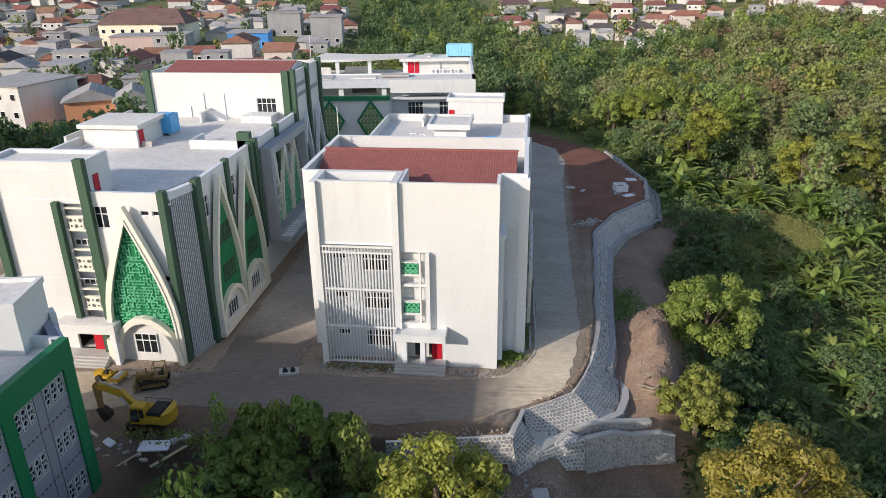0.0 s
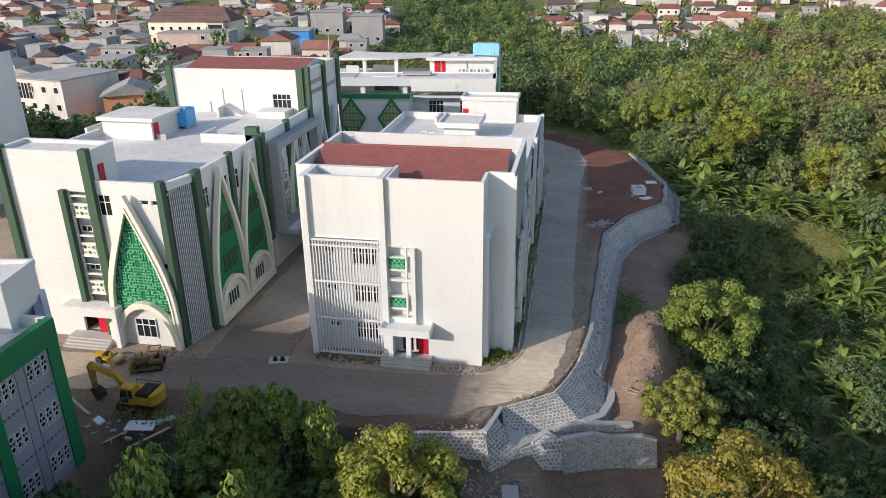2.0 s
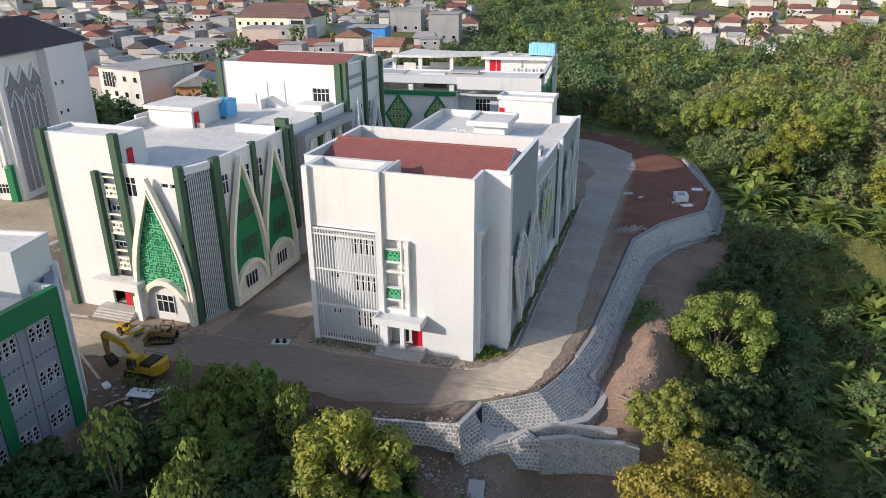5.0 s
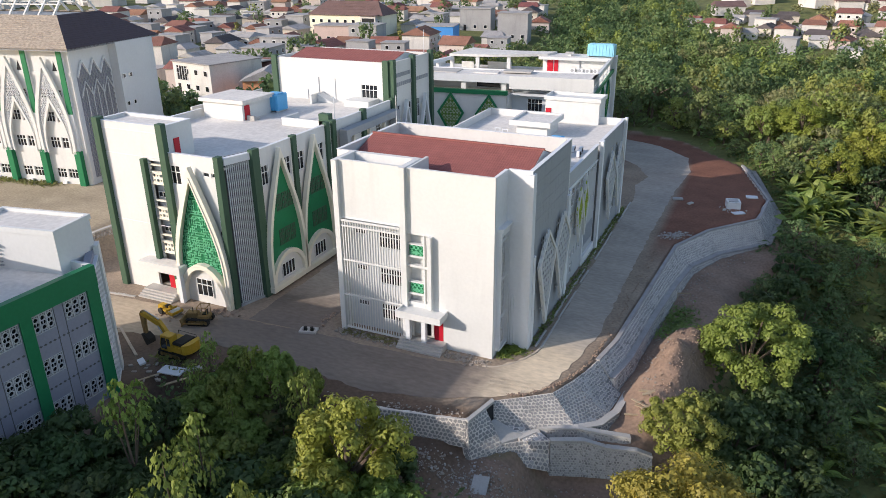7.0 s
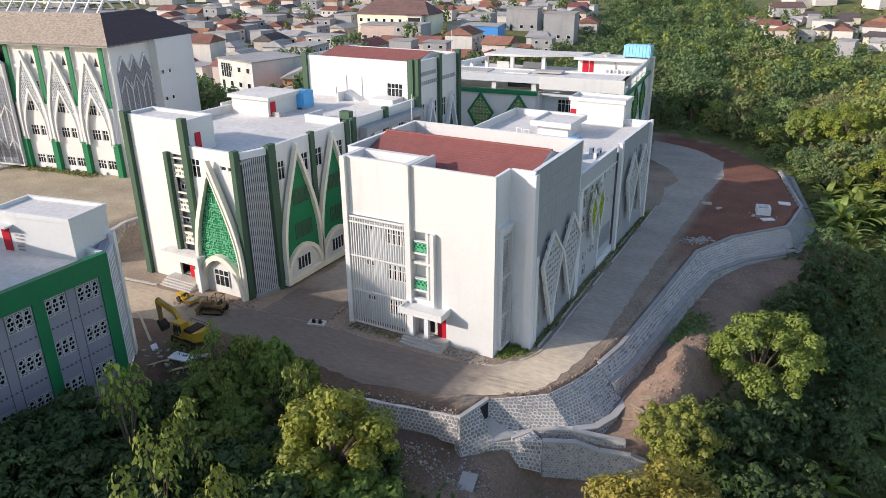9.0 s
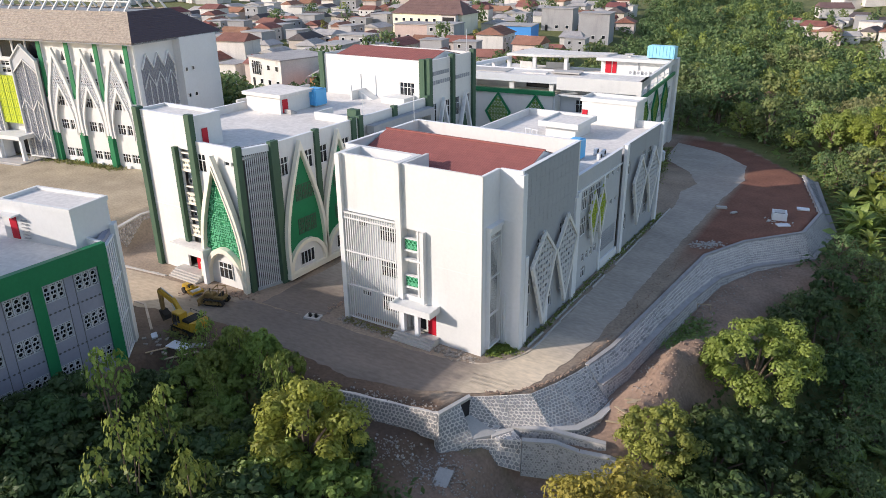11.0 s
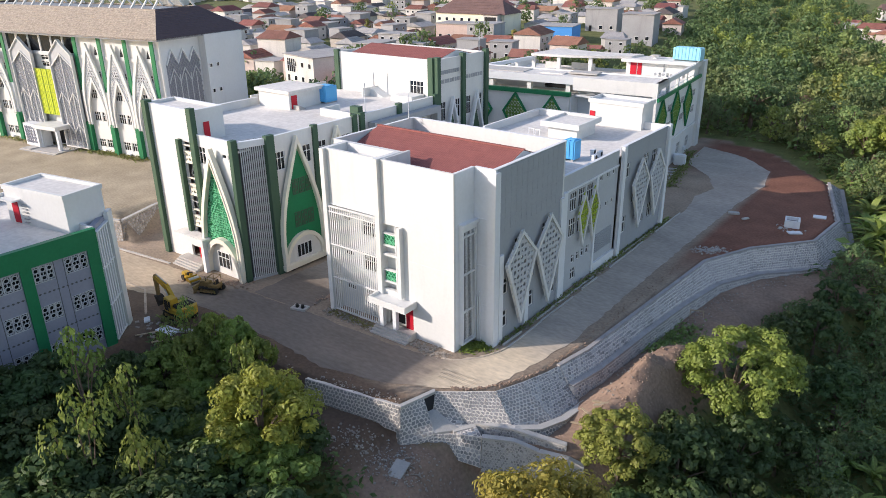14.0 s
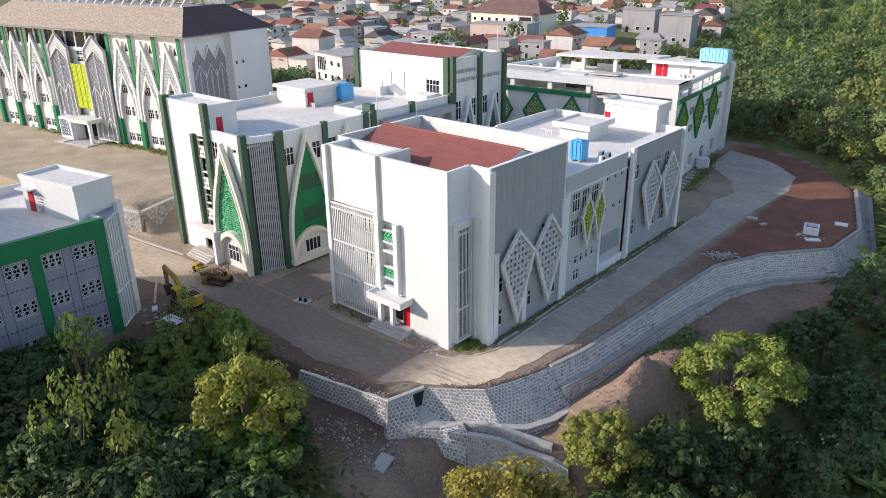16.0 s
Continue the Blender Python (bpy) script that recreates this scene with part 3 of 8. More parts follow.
# ---- building A: the white block with the slatted screen ----
A = thing("academic_building", -9.5, 58, 0, label="white academic building with slatted screen, lozenge panels and red tiled roof", category="building")
FA, FB, FC = wall_frame(0, 57.7, 0), wall_frame(0, 57.3, 0), wall_frame(0, 60.9, 0)
SA, SB, SR = wall_frame(0.4, 0, 90), wall_frame(0.1, 0, 90), wall_frame(-1.9, 0, 90)
# left bay: upper wall, edge piers, recessed wall with windows behind the screen
part("wall", boxes([(-17.7, -11.2, -0.65, -0.32, 12.1, 17.9)], FB), WHITE, A)
part("pier", boxes([(-18.25, -17.7, -3.6, 0.12, -0.3, 17.9)], FB), WHITE, A)
part("pier", boxes([(-11.2, -10.6, -3.6, 0.02, -0.3, 17.9)], FB), WHITE, A)
FR = wall_frame(0, 58.7, 0)
ha = []
for z in (1.25, 5.2, 9.1):
    ha += [(-17.0, -15.8, z + 1.1, z + 1.7), (-14.3, -11.9, z, z + 1.75)]
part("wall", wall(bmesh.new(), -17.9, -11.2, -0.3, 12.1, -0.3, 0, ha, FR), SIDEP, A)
fill_windows(A, FR, ha)
part("soffit", boxes([(-17.9, -11.2, 57.6, 60.9, 12.1, 12.3)]), WHITE2, A)
slats(A, FB, -17.65, -11.25, 0.2, 11.95, 22, 0.1, -0.1, -0.04, WHITE)
rails(A, FB, -17.85, -11.25, (0.25, 3.95, 7.75, 11.35, 11.9), 0.16, -0.16, 0.0, WHITE)
part("roof_slab", boxes([(-17.7, -11.2, 57.95, 60.9, 16.4, 16.6)]), CONC, A)
part("parapet", boxes([(-17.9, -10.6, 60.62, 60.9, 16.6, 17.9)]), WHITE, A)
cap(A, [(-17.7, -11.2, 57.6, 57.97)], 17.9, WHITE)
cap(A, [(-11.2, -10.6, 57.28, 60.9), (-18.25, -17.7, 57.18, 60.9)], 17.904, WHITE)
# right part of the front with the stair slot and the entrance
slot, door = (-10.6, -8.35, 4.3, 11.5), (-10.2, -6.95, 0.72, 3.3)
part("wall", wall(bmesh.new(), -10.6, -1.9, -0.3, 17.9, -0.3, 0, [slot, door], FA), WHITE, A)
part("wall", wall(bmesh.new(), 58.0, 60.9, -0.3, 17.9, -0.3, 0, [], SR), WHITE2, A)
part("roof_slab", boxes([(-10.6, -2.2, 58.0, 60.9, 14.6, 14.8)]), CONC, A)
part("parapet", boxes([(-10.9, -10.6, 57.7, 60.9, 14.8, 17.9)]), WHITE, A)
part("niche_wall", boxes([(-10.7, -8.3, 58.35, 58.5, 0.7, 11.6)]), WHITE, A)
part("niche_floor", boxes([(-10.3, -6.9, 57.75, 60.5, 0.5, 0.72)]), CONC, A)
for z in (3.95, 7.85):
    g_ = part("balustrade", boxes([(-10.5, -8.95, -0.3, 0.1, z + 1.35, z + 1.55)], FA), WHITE, A)
    rails(g_, FA, -10.5, -8.95, (z + 2.63,), 0.12, -0.3, 0.1, WHITE)
    part("ornament_panel", boxes([(-10.45, -9.0, -0.1, -0.04, z + 1.55, z + 2.62)], FA), GREENB, g_, "bright green pierced panel")
    part("ornament", filigree(lambda u, q: True, -10.4, -9.05, z + 1.57, z + 2.6, 0.5, -0.04, 0.02, FA, 0.05), LATT, g_)
    part("ledge", boxes([(-10.55, -8.4, -0.3, 0.14, z + 0.35, z + 0.6)], FA), WHITE, A)
part("fin", boxes([(-8.35, -7.95, 0.0, 0.55, 4.15, 11.6)], FA), WHITE, A)
part("fin", boxes([(-8.95, -8.8, -0.3, 0.1, 4.15, 11.5)], FA), WHITE, A)
can = part("canopy", boxes([(-11.15, -6.5, 0.0, 1.8, 3.55, 3.95)], FA), WHITE, A)
part("rim", ring(bmesh.new(), [(-11.2, 3.5), (-6.45, 3.5), (-6.45, 4.2), (-11.2, 4.2)], [(-11.1, 3.6), (-6.55, 3.6), (-6.55, 4.1), (-11.1, 4.1)], 1.74, 1.9, FA), WHITE, can)
part("rim", boxes([(-11.2, -11.05, 0.42, 1.74, 3.5, 4.2), (-6.6, -6.45, 0.02, 1.74, 3.5, 4.2)], FA), WHITE, can)
part("front_rim", boxes([(-11.08, -6.57, 1.76, 1.88, 3.58, 4.12)], FA), WHITE, can)
for u in (-10.6, -8.9):
    part("column", boxes([(u, u + 0.45, 0.5, 0.95, 0.7, 3.55)], FA), WHITE2, A)
red_door(A, FA, -7.95, -7.0, 0.74, 3.1, -0.05)
part("door", boxes([(-9.6, -8.6, -0.65, -0.6, 0.74, 3.0)], FA), DARK, A, "dark doorway")
rails(A, FA, -7.9, -1.95, (8.25, 12.35), 0.04, 0.0, 0.012, WHITE, "string_course")
steps(A, FA, -11.3, -6.6, 0.9, 4, 0.178, 0.3, CEMENT)
# corner recess: slatted screen on the return, downpipe, corner pier
part("screen_frame", ring(bmesh.new(), [(58.5, 0.5), (60.75, 0.5), (60.75, 12.7), (58.5, 12.7)], [(58.68, 0.7), (60.57, 0.7), (60.57, 12.2), (58.68, 12.2)], 0.0, 0.42, SR), WHITE2, A)
part("screen_hood", boxes([(58.35, 60.85, 0.0, 0.6, 12.7, 13.0)], SR), WHITE2, A)
# Near-black paints the shade that fills the gaps between the slats.
part("screen_recess", boxes([(58.68, 60.57, 0.0, 0.03, 0.7, 12.2)], SR), RECESS, A, "wall behind the slats, gap shade in its colour")
slats(A, SR, 58.7, 60.55, 0.7, 12.2, 9, 0.07, 0.33, 0.35, WHITE2)
rails(A, SR, 58.68, 60.57, (3.9, 7.8, 11.6), 0.12, 0.18, 0.38, WHITE2)
part("downpipe", boxes([(-1.15, -0.98, 0.02, 0.18, 0.3, 5.6)], FC), WHITE2, A)
part("downpipe", boxes([(-1.4, -1.28, 0.02, 0.12, 0.3, 5.2)], FC), WHITE2, A)
rails(A, FC, -1.85, -0.25, (4.2, 8.3, 13.0), 0.06, 0.0, 0.05, WHITE2, "string_course")
part("pier", boxes([(-0.25, 0.62, 60.65, 61.5, -0.3, 17.6)]), WHITE2, A)
# main range with its parapet and red roof
win_low = [(62.0, 63.4, 1.3, 3.1), (62.0, 63.4, 4.9, 6.6), (67.0, 68.4, 1.6, 3.4), (67.0, 68.4, 5.0, 6.8), (71.6, 73.0, 1.4, 3.4), (71.6, 73.0, 5.0, 6.8), (64.5, 65.9, 8.6, 10.2), (69.8, 71.2, 8.6, 10.2)]
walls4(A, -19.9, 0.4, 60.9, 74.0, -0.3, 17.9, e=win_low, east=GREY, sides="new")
for x0, x1, z1 in ((-19.9, -10.6, 17.9), (-10.6, -1.9, 14.8), (-1.9, 0.4, 17.9)):
    part("wall", boxes([(x0, x1, 60.9, 61.2, -0.3, z1)]), WHITE2 if x0 > -5 else WHITE, A)
fill_windows(A, SA, win_low)
part("roof_slab", boxes([(-19.6, 0.1, 61.2, 73.7, 15.6, 15.85)]), CONC, A)
cap(A, [(-19.95, 0.45, 73.65, 74.05)], 17.9, WHITE2)
cap(A, [(-19.95, -19.55, 60.86, 73.65), (0.05, 0.45, 60.86, 73.65)], 17.904, WHITE2)
part("floor_slab", boxes([(-19.6, 0.1, 61.2, 73.7, z, z + 0.2) for z in (0.4, 4.2, 8.1, 12.0)]), CONC, A)
part("wall", boxes([(-10.6, -10.3, 58.0, 61.6, 14.6, 17.9)]), WHITE, A)
part("wall", boxes([(-10.6, -10.3, 61.6, 61.9, 15.85, 17.9)]), WHITE, A)
rf = bmesh.new()
tiled_slope(rf, -19.3, -0.6, 61.6, 16.35, 67.3, 18.25)
tiled_slope(rf, -10.4, -2.3, 58.15, 15.2, 61.6, 16.35)
tiled_slope(rf, -19.3, -0.6, 73.2, 16.2, 67.3, 18.25)
tagged(part("roof_tile_slope", rf, TILE, A, "dull red ribbed clay tiles"), kind="stuff")
part("gable", prism(bmesh.new(), [(61.6, 16.3), (67.3, 18.2), (73.2, 16.15)], -19.35 - 0.4, -19.2 - 0.4, SA), WHITE2, A)
part("gable", prism(bmesh.new(), [(61.6, 16.3), (67.3, 18.2), (73.2, 16.15)], -0.75 - 0.4, -0.65 - 0.4, SA), WHITE2, A)
part("ridge_tile", boxes([(-19.4, -0.5, 67.15, 67.45, 18.22, 18.36)]), TILE, A)
# cladding panels of the upper side wall
clad = part("cladding", boxes([(61.6, 73.2, 0.0, 0.02, 11.6, 17.7)], SA), GREY, A, "grey wall tiles in a grid")
cm = None
for i in range(12):
    for j in range(5):
        u, z = 61.62 + i * 0.965, 11.62 + j * 1.215
        if cm is None:
            cm = part("tile", boxes([(u, u + 0.945, 0.02, 0.045, z, z + 1.18)], SA), GREY, clad).data
        else:
            share("tile", cm, Matrix.Translation((0, i * 0.965, j * 1.215)), clad)
for y0, z1 in ((73.3, 11.9), (66.4, 9.6), (61.55, 9.4)):
    part("pilaster", boxes([(y0, y0 + 0.7, 0.0, 0.25, -0.3, z1)], SA), WHITE2, A)
kite(A, SA, 65.0, 2.8, 1.0, 8.2, 11.1, 0.36, 0.4, 0.72, WHITE, PLATE, 0.62, 0.36)
kite(A, SA, 70.5, 2.8, 1.2, 8.0, 11.25, 0.36, 0.4, 0.72, WHITE, PLATE, 0.62, 0.36)
# middle range
mid = [(u, u + 1.6, z, z + 2.2) for u in (76.2, 78.2, 80.2) for z in (9.4, 6.4)] + [(u, u + 0.7, 3.0, 4.0) for u in (77.2, 78.4, 79.6, 80.8)] + [(u, u + 0.6, z, z + 0.6) for z in (11.2, 7.6) for u in (83.4, 85.2, 86.8)] + [(77.2, 78.4, 0.9, 2.3)]
# East wall here is paler; PLATE puts its shade into the colour.
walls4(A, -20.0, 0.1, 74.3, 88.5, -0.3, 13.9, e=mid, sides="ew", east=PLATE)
fill_windows(A, SB, mid)
part("wall", boxes([(-20.0, 0.1, 74.0, 74.3, 12.9, 13.9)]), WHITE, A)
part("roof_slab", boxes([(-19.7, -0.2, 74.3, 88.5, 12.9, 13.1)]), CONC, A)
cap(A, [(-0.25, 0.15, 74.3, 88.5), (-20.05, -19.65, 74.3, 103.2)], 13.9, WHITE2)
lou = part("louvre_panel", boxes([(82.9, 87.4, 0.0, 0.06, 2.3, 4.7)], SB), GREY, A)
rails(lou, SB, 82.95, 87.35, [2.4 + 0.28 * i for i in range(8)], 0.12, 0.06, 0.14, GREY, "louvre")
part("string_course", boxes([(74.4, 88.4, 0.0, 0.1, 11.9, 12.1)], SB), WHITE2, A)
part("pilaster", boxes([(74.1, 74.9, 0.0, 0.4, -0.3, 12.2)], SB), WHITE2, A)
part("pilaster", boxes([(82.2, 82.6, 0.0, 0.2, -0.3, 12.0)], SB), WHITE2, A)
part("plinth", boxes([(82.6, 88.3, 0.0, 0.25, -0.3, 1.2)], SB), WHITE2, A)
kite(A, SB, 78.7, 1.3, 4.7, 8.7, 11.3, 0.24, 0.35, 0.65, WHITE, YLATT, 0.5, 0.3, fill="filigree", label="white lozenge frame with lime green filigree")
kite(A, SB, 81.2, 1.3, 4.7, 8.9, 11.4, 0.24, 0.35, 0.65, WHITE, YLATT, 0.5, 0.3, fill="filigree")
# rear range
S3 = wall_frame(0.3, 0, 90)
rear = [(89.8, 91.2, 9.9, 11.8), (89.8, 91.2, 2.6, 4.8), (95.4, 97.0, 9.9, 11.8), (95.4, 97.0, 6.0, 8.0), (95.4, 97.0, 2.4, 4.4), (98.2, 99.6, 9.9, 11.8), (92.6, 94.0, 6.0, 8.0), (98.2, 99.6, 2.4, 4.4)]
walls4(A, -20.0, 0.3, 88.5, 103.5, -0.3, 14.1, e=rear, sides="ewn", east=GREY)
fill_windows(A, S3, rear)
part("roof_slab", boxes([(-19.7, 0.0, 88.5, 103.2, 12.9, 13.1)]), CONC, A)
part("parapet", boxes([(-14.5, -14.2, 99.5, 103.2, 13.1, 14.1)]), WHITE, A)
cap(A, [(-0.05, 0.35, 88.9, 103.5)], 14.1, WHITE2)
for y0 in (88.4, 102.7):
    part("pilaster", boxes([(y0, y0 + 0.8, 0.0, 0.4, -0.3, 14.3)], S3), WHITE2, A)
kite(A, S3, 93.9, 2.55, 2.4, 8.7, 11.8, 0.36, 0.4, 0.72, WHITE, PLATE, 0.62, 0.36)
kite(A, S3, 99.2, 2.6, 2.6, 8.8, 11.9, 0.36, 0.4, 0.72, WHITE, PLATE, 0.62, 0.36)
# roof huts
hut = part("roof_hut", boxes([(-11.0, -3.2, 102.2, 106.0, 13.1, 16.35)]), WHITE, A)
part("hut_parapet", ring(bmesh.new(), [(-11.2, 102.0), (-3.0, 102.0), (-3.0, 106.2), (-11.2, 106.2)], [(-11.0, 102.25), (-3.25, 102.25), (-3.25, 105.95), (-11.0, 105.95)], 16.2, 16.75, Matrix(((1, 0, 0, 0), (0, 0, 1, 0), (0, 1, 0, 0), (0, 0, 0, 1)))), WHITE, hut)
part("door", boxes([(-10.9, -10.1, 102.12, 102.18, 13.2, 15.0)]), RED, hut, "red steel roof door")
hat = part("lift_overrun", boxes([(-11.8, -7.6, 92.0, 97.2, 13.1, 14.7)]), WHITE, A)
FLAT = Matrix(((1, 0, 0, 0), (0, 0, 1, 0), (0, 1, 0, 0), (0, 0, 0, 1)))
part("rim", ring(bmesh.new(), [(-12.6, 91.3), (-7.0, 91.3), (-7.0, 97.8), (-12.6, 97.8)], [(-12.3, 91.6), (-7.3, 91.6), (-7.3, 97.5), (-12.3, 97.5)], 14.6, 15.3, FLAT), WHITE, hat)
part("lid", boxes([(-12.3, -7.3, 91.6, 97.5, 14.7, 15.05)]), CONC, hat)

# ---- building B: green pilasters and pointed arches ----
B = thing("faculty_building", -40, 57, 0, label="white faculty building with dark green pilasters and pointed arch screens", category="building")
BF, BS = wall_frame(0, 56.6, 0), wall_frame(-30.0, 0, 90)
sl = (-40.9, -38.9, 3.7, 15.6)
bd = (-42.3, -38.9, 0.72, 3.2)
walls4(B, -47.8, -38.3, 56.6, 60.8, -0.3, 19.4, s=[sl, bd])
part("roof_slab", boxes([(-47.5, -38.6, 56.9, 60.5, 18.9, 19.1)]), CONC, B)
cap(B, [(-47.85, -38.25, 56.55, 56.95), (-47.85, -38.25, 60.45, 60.85)], 19.4, WHITE2)
cap(B, [(-47.85, -47.45, 56.95, 60.45), (-38.65, -38.25, 56.95, 60.45)], 19.4, WHITE2)
rails(B, BF, -47.4, -38.8, (8.2, 15.9, 18.6), 0.07, 0.0, 0.04, WHITE2, "string_course")
part("niche_wall", boxes([(-41.2, -38.6, 57.5, 57.7, 0.6, 15.7)]), WHITE2, B)
for z in (5.0, 9.0, 13.0):
    bal = part("balustrade", boxes([(-40.9, -38.9, -0.3, 0.1, z, z + 0.18)], BF), CREAM, B)
    rails(bal, BF, -40.9, -38.9, (z + 1.3, z + 2.1), 0.15, -0.2, 0.08, CREAM)
    part("pierced_panel", perforated(lambda u, q: True, -40.6, -39.2, z + 0.18, z + 1.3, 0.55, 0.36, -0.06, 0.04, BF), CREAM, bal)
    window(B, BF, -40.8, -39.0, z + 2.35, z + 3.0 if z < 13 else z + 2.6, 3, 1, depth=-0.6)
part("fin", boxes([(-41.6, -41.05, 0.0, 0.55, 3.7, 15.8)], BF), GREEND, B)
for u in (-47.8, -38.75):
    part("pilaster", boxes([(u, u + 0.8, -0.2 if u > -45 else -0.5, 0.5, -0.3, 19.75)], BF), GREEND, B)
red_door(B, wall_frame(-38.25, 0, 90), 57.9, 58.7, 15.8, 17.9, 0.05)
can = part("canopy", boxes([(-43.2, -37.3, 0.0, 1.7, 3.3, 4.25)], BF), WHITE, B)
part("deck", boxes([(-43.0, -37.5, 0.05, 1.5, 4.25, 4.28)], BF), CONC, can)
red_door(B, BF, -40.6, -39.7, 0.74, 3.0, 0.1)
part("column", boxes([(-37.9, -37.4, 1.1, 1.6, -0.3, 3.3)], BF), WHITE2, B)
part("fin", boxes([(-39.4, -38.9, 0.0, 0.5, 0.7, 3.3)], BF), GREEND, B)
part("niche_floor", boxes([(-42.2, -38.9, 56.65, 60.4, 0.4, 0.72)]), CONC, B)
steps(B, BF, -43.4, -38.6, 1.4, 4, 0.178, 0.32, CEMENT)
# front right part behind the green arch
hb = [(-38.0, -36.7, 13.3, 15.4), (-33.6, -32.8, 14.6, 15.1), (-32.5, -31.8, 14.6, 15.1), (-32.4, -31.8, 8.2, 8.8), (-36.2, -33.8, 0.9, 2.9)]
part("wall", wall(bmesh.new(), -38.3, -31.2, -0.3, 16.7, -0.3, 0, hb, BF), WHITE, B)
fill_windows(B, BF, hb)
part("roof_slab", boxes([(-38.3, -31.0, 56.9, 60.8, 15.5, 15.7)]), CONC, B)
cap(B, [(-38.2, -31.1, 56.55, 56.95)], 16.7, WHITE2)
part("pilaster", boxes([(-31.6, -31.0, -0.3, 0.5, -0.3, 17.0)], BF), GREEND, B)
band, inn = pointed(B, BF, -34.75, 7.0, 15.7, 0.42, 0.35, 0.95, CREAM, label="cream pointed arch band")
band2, inn2 = pointed(B, BF, -34.75, 6.3, 14.6, 0.16, 0.9, 1.05, CREAM)
part("arch_backing", prism(bmesh.new(), [p for p in [(-34.75 + u, z) for u, z in arch_line(6.2, 14.6)] if p[1] > 0.0], 0.30, 0.40, BF), GREENB, B, "bright green arch panel")
low = inside_poly([(-34.75 + u, z) for u, z in round_arch(0, 6.6, 4.9)])
arch_in = inside_poly([(-34.75 + u, z) for u, z in arch_line(6.1, 14.4)])
part("filigree", kufic(lambda u, z: arch_in(u, z) and not low(u, z), -34.75, 3.2, 0.3, 14.9, 0.30, 0.40, 0.52, BF, 0.075), LATT, B, "pale green metal filigree")["kind"] = "stuff"
part("round_arch", ring(bmesh.new(), round_arch(-34.75, 6.9, 4.9), round_arch(-34.75, 5.9, 4.3), 0.3, 1.1, BF, closed=False), CREAM, B)
part("round_arch_wall", prism(bmesh.new(), round_arch(-34.75, 6.0, 4.4), 0.40, 0.46, BF), WHITE, B)
window(B, BF, -36.1, -33.9, 0.9, 3.0, 3, 2, depth=0.55)
part("arch_foot", boxes([(-38.6, -37.5, 0.0, 1.2, -0.3, 2.5)], BF), CREAM, B)
# chamfered corner with upright slats
CH = wall_frame(-31.05, 56.75, 74)
# Backing wall darkened to paint the shade behind the corner slats.
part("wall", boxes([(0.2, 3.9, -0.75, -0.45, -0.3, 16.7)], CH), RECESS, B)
slats(B, CH, 0.35, 3.75, 0.3, 16.0, 14, 0.1, -0.12, -0.02, SIDEP)
part("lintel", boxes([(0.2, 3.9, -0.5, 0.1, 16.0, 16.72)], CH), WHITE2, B)
part("plinth", boxes([(0.2, 3.9, -0.2, 0.1, -0.3, 0.3)], CH), GREY, B)
# side with two arches
hs = [(61.0, 62.6, 12.6, 14.8), (65.4, 66.7, 12.6, 14.8), (67.9, 69.3, 12.6, 14.8), (72.0, 73.4, 12.6, 14.8)]
walls4(B, -51, -30, 60.8, 76, -0.3, 16.7, e=hs, sides="ew")
fill_windows(B, BS, hs)
part("roof_slab", boxes([(-50.7, -30.3, 60.8, 91.8, 15.5, 15.7)]), CONC, B)
part("wall", boxes([(-51, -47.8, 60.8, 61.1, -0.3, 16.7)]), WHITE, B)
cap(B, [(-30.35, -29.95, 60.9, 91.8), (-51.05, -50.65, 60.8, 76)], 16.7, WHITE2)
for y0, w, h in ((59.9, 1.15, 17.0), (67.0, 0.75, 16.95), (73.9, 0.75, 17.0)):
    part("pilaster", boxes([(y0, y0 + w, -0.3, 0.3, -0.3, h)], BS), GREEND, B)
for cy in (63.95, 70.55):
    band, inn = pointed(B, BS, cy, 6.7, 16.1, 0.38, 0.3, 0.85, CREAM, foot=0.3)
    part("arch_backing", prism(bmesh.new(), [(cy + u, 0.3 + z) for u, z in arch_line(6.0, 15.0)], 0.28, 0.36, BS), GREENB, B, "bright green arch panel")
    for j, z in enumerate((9.3, 5.2)):
        for i in range(3):
            part("pierced_panel", perforated(lambda u, q: True, cy - 1.0 + i * 1.05, cy - 0.1 + i * 1.05, z, z + 1.9, 0.45, 0.33, 0.37, 0.42, BS), GREEND, band)
    part("round_arch", ring(bmesh.new(), [(u, z + 0.9) for u, z in round_arch(cy, 6.5, 3.6)], [(u, z + 0.9) for u, z in round_arch(cy, 5.6, 3.1)], 0.3, 0.8, BS, closed=False), CREAM, band)
    part("round_arch_wall", prism(bmesh.new(), [(u, z + 0.9) for u, z in round_arch(cy, 5.7, 3.2)], 0.3, 0.4, BS), WHITE, band)
    window(B, BS, cy - 1.2, cy + 1.2, 1.3, 3.0, 4, 1, depth=0.47)
part("base_beam", boxes([(60.5, 74.0, 0.0, 0.9, 0.3, 0.95)], BS), CREAM, B)
for y0 in (61.5, 67.0, 72.6):
    part("beam_foot", boxes([(y0, y0 + 0.6, 0.0, 0.6, -0.3, 0.3)], BS), DARK, B)
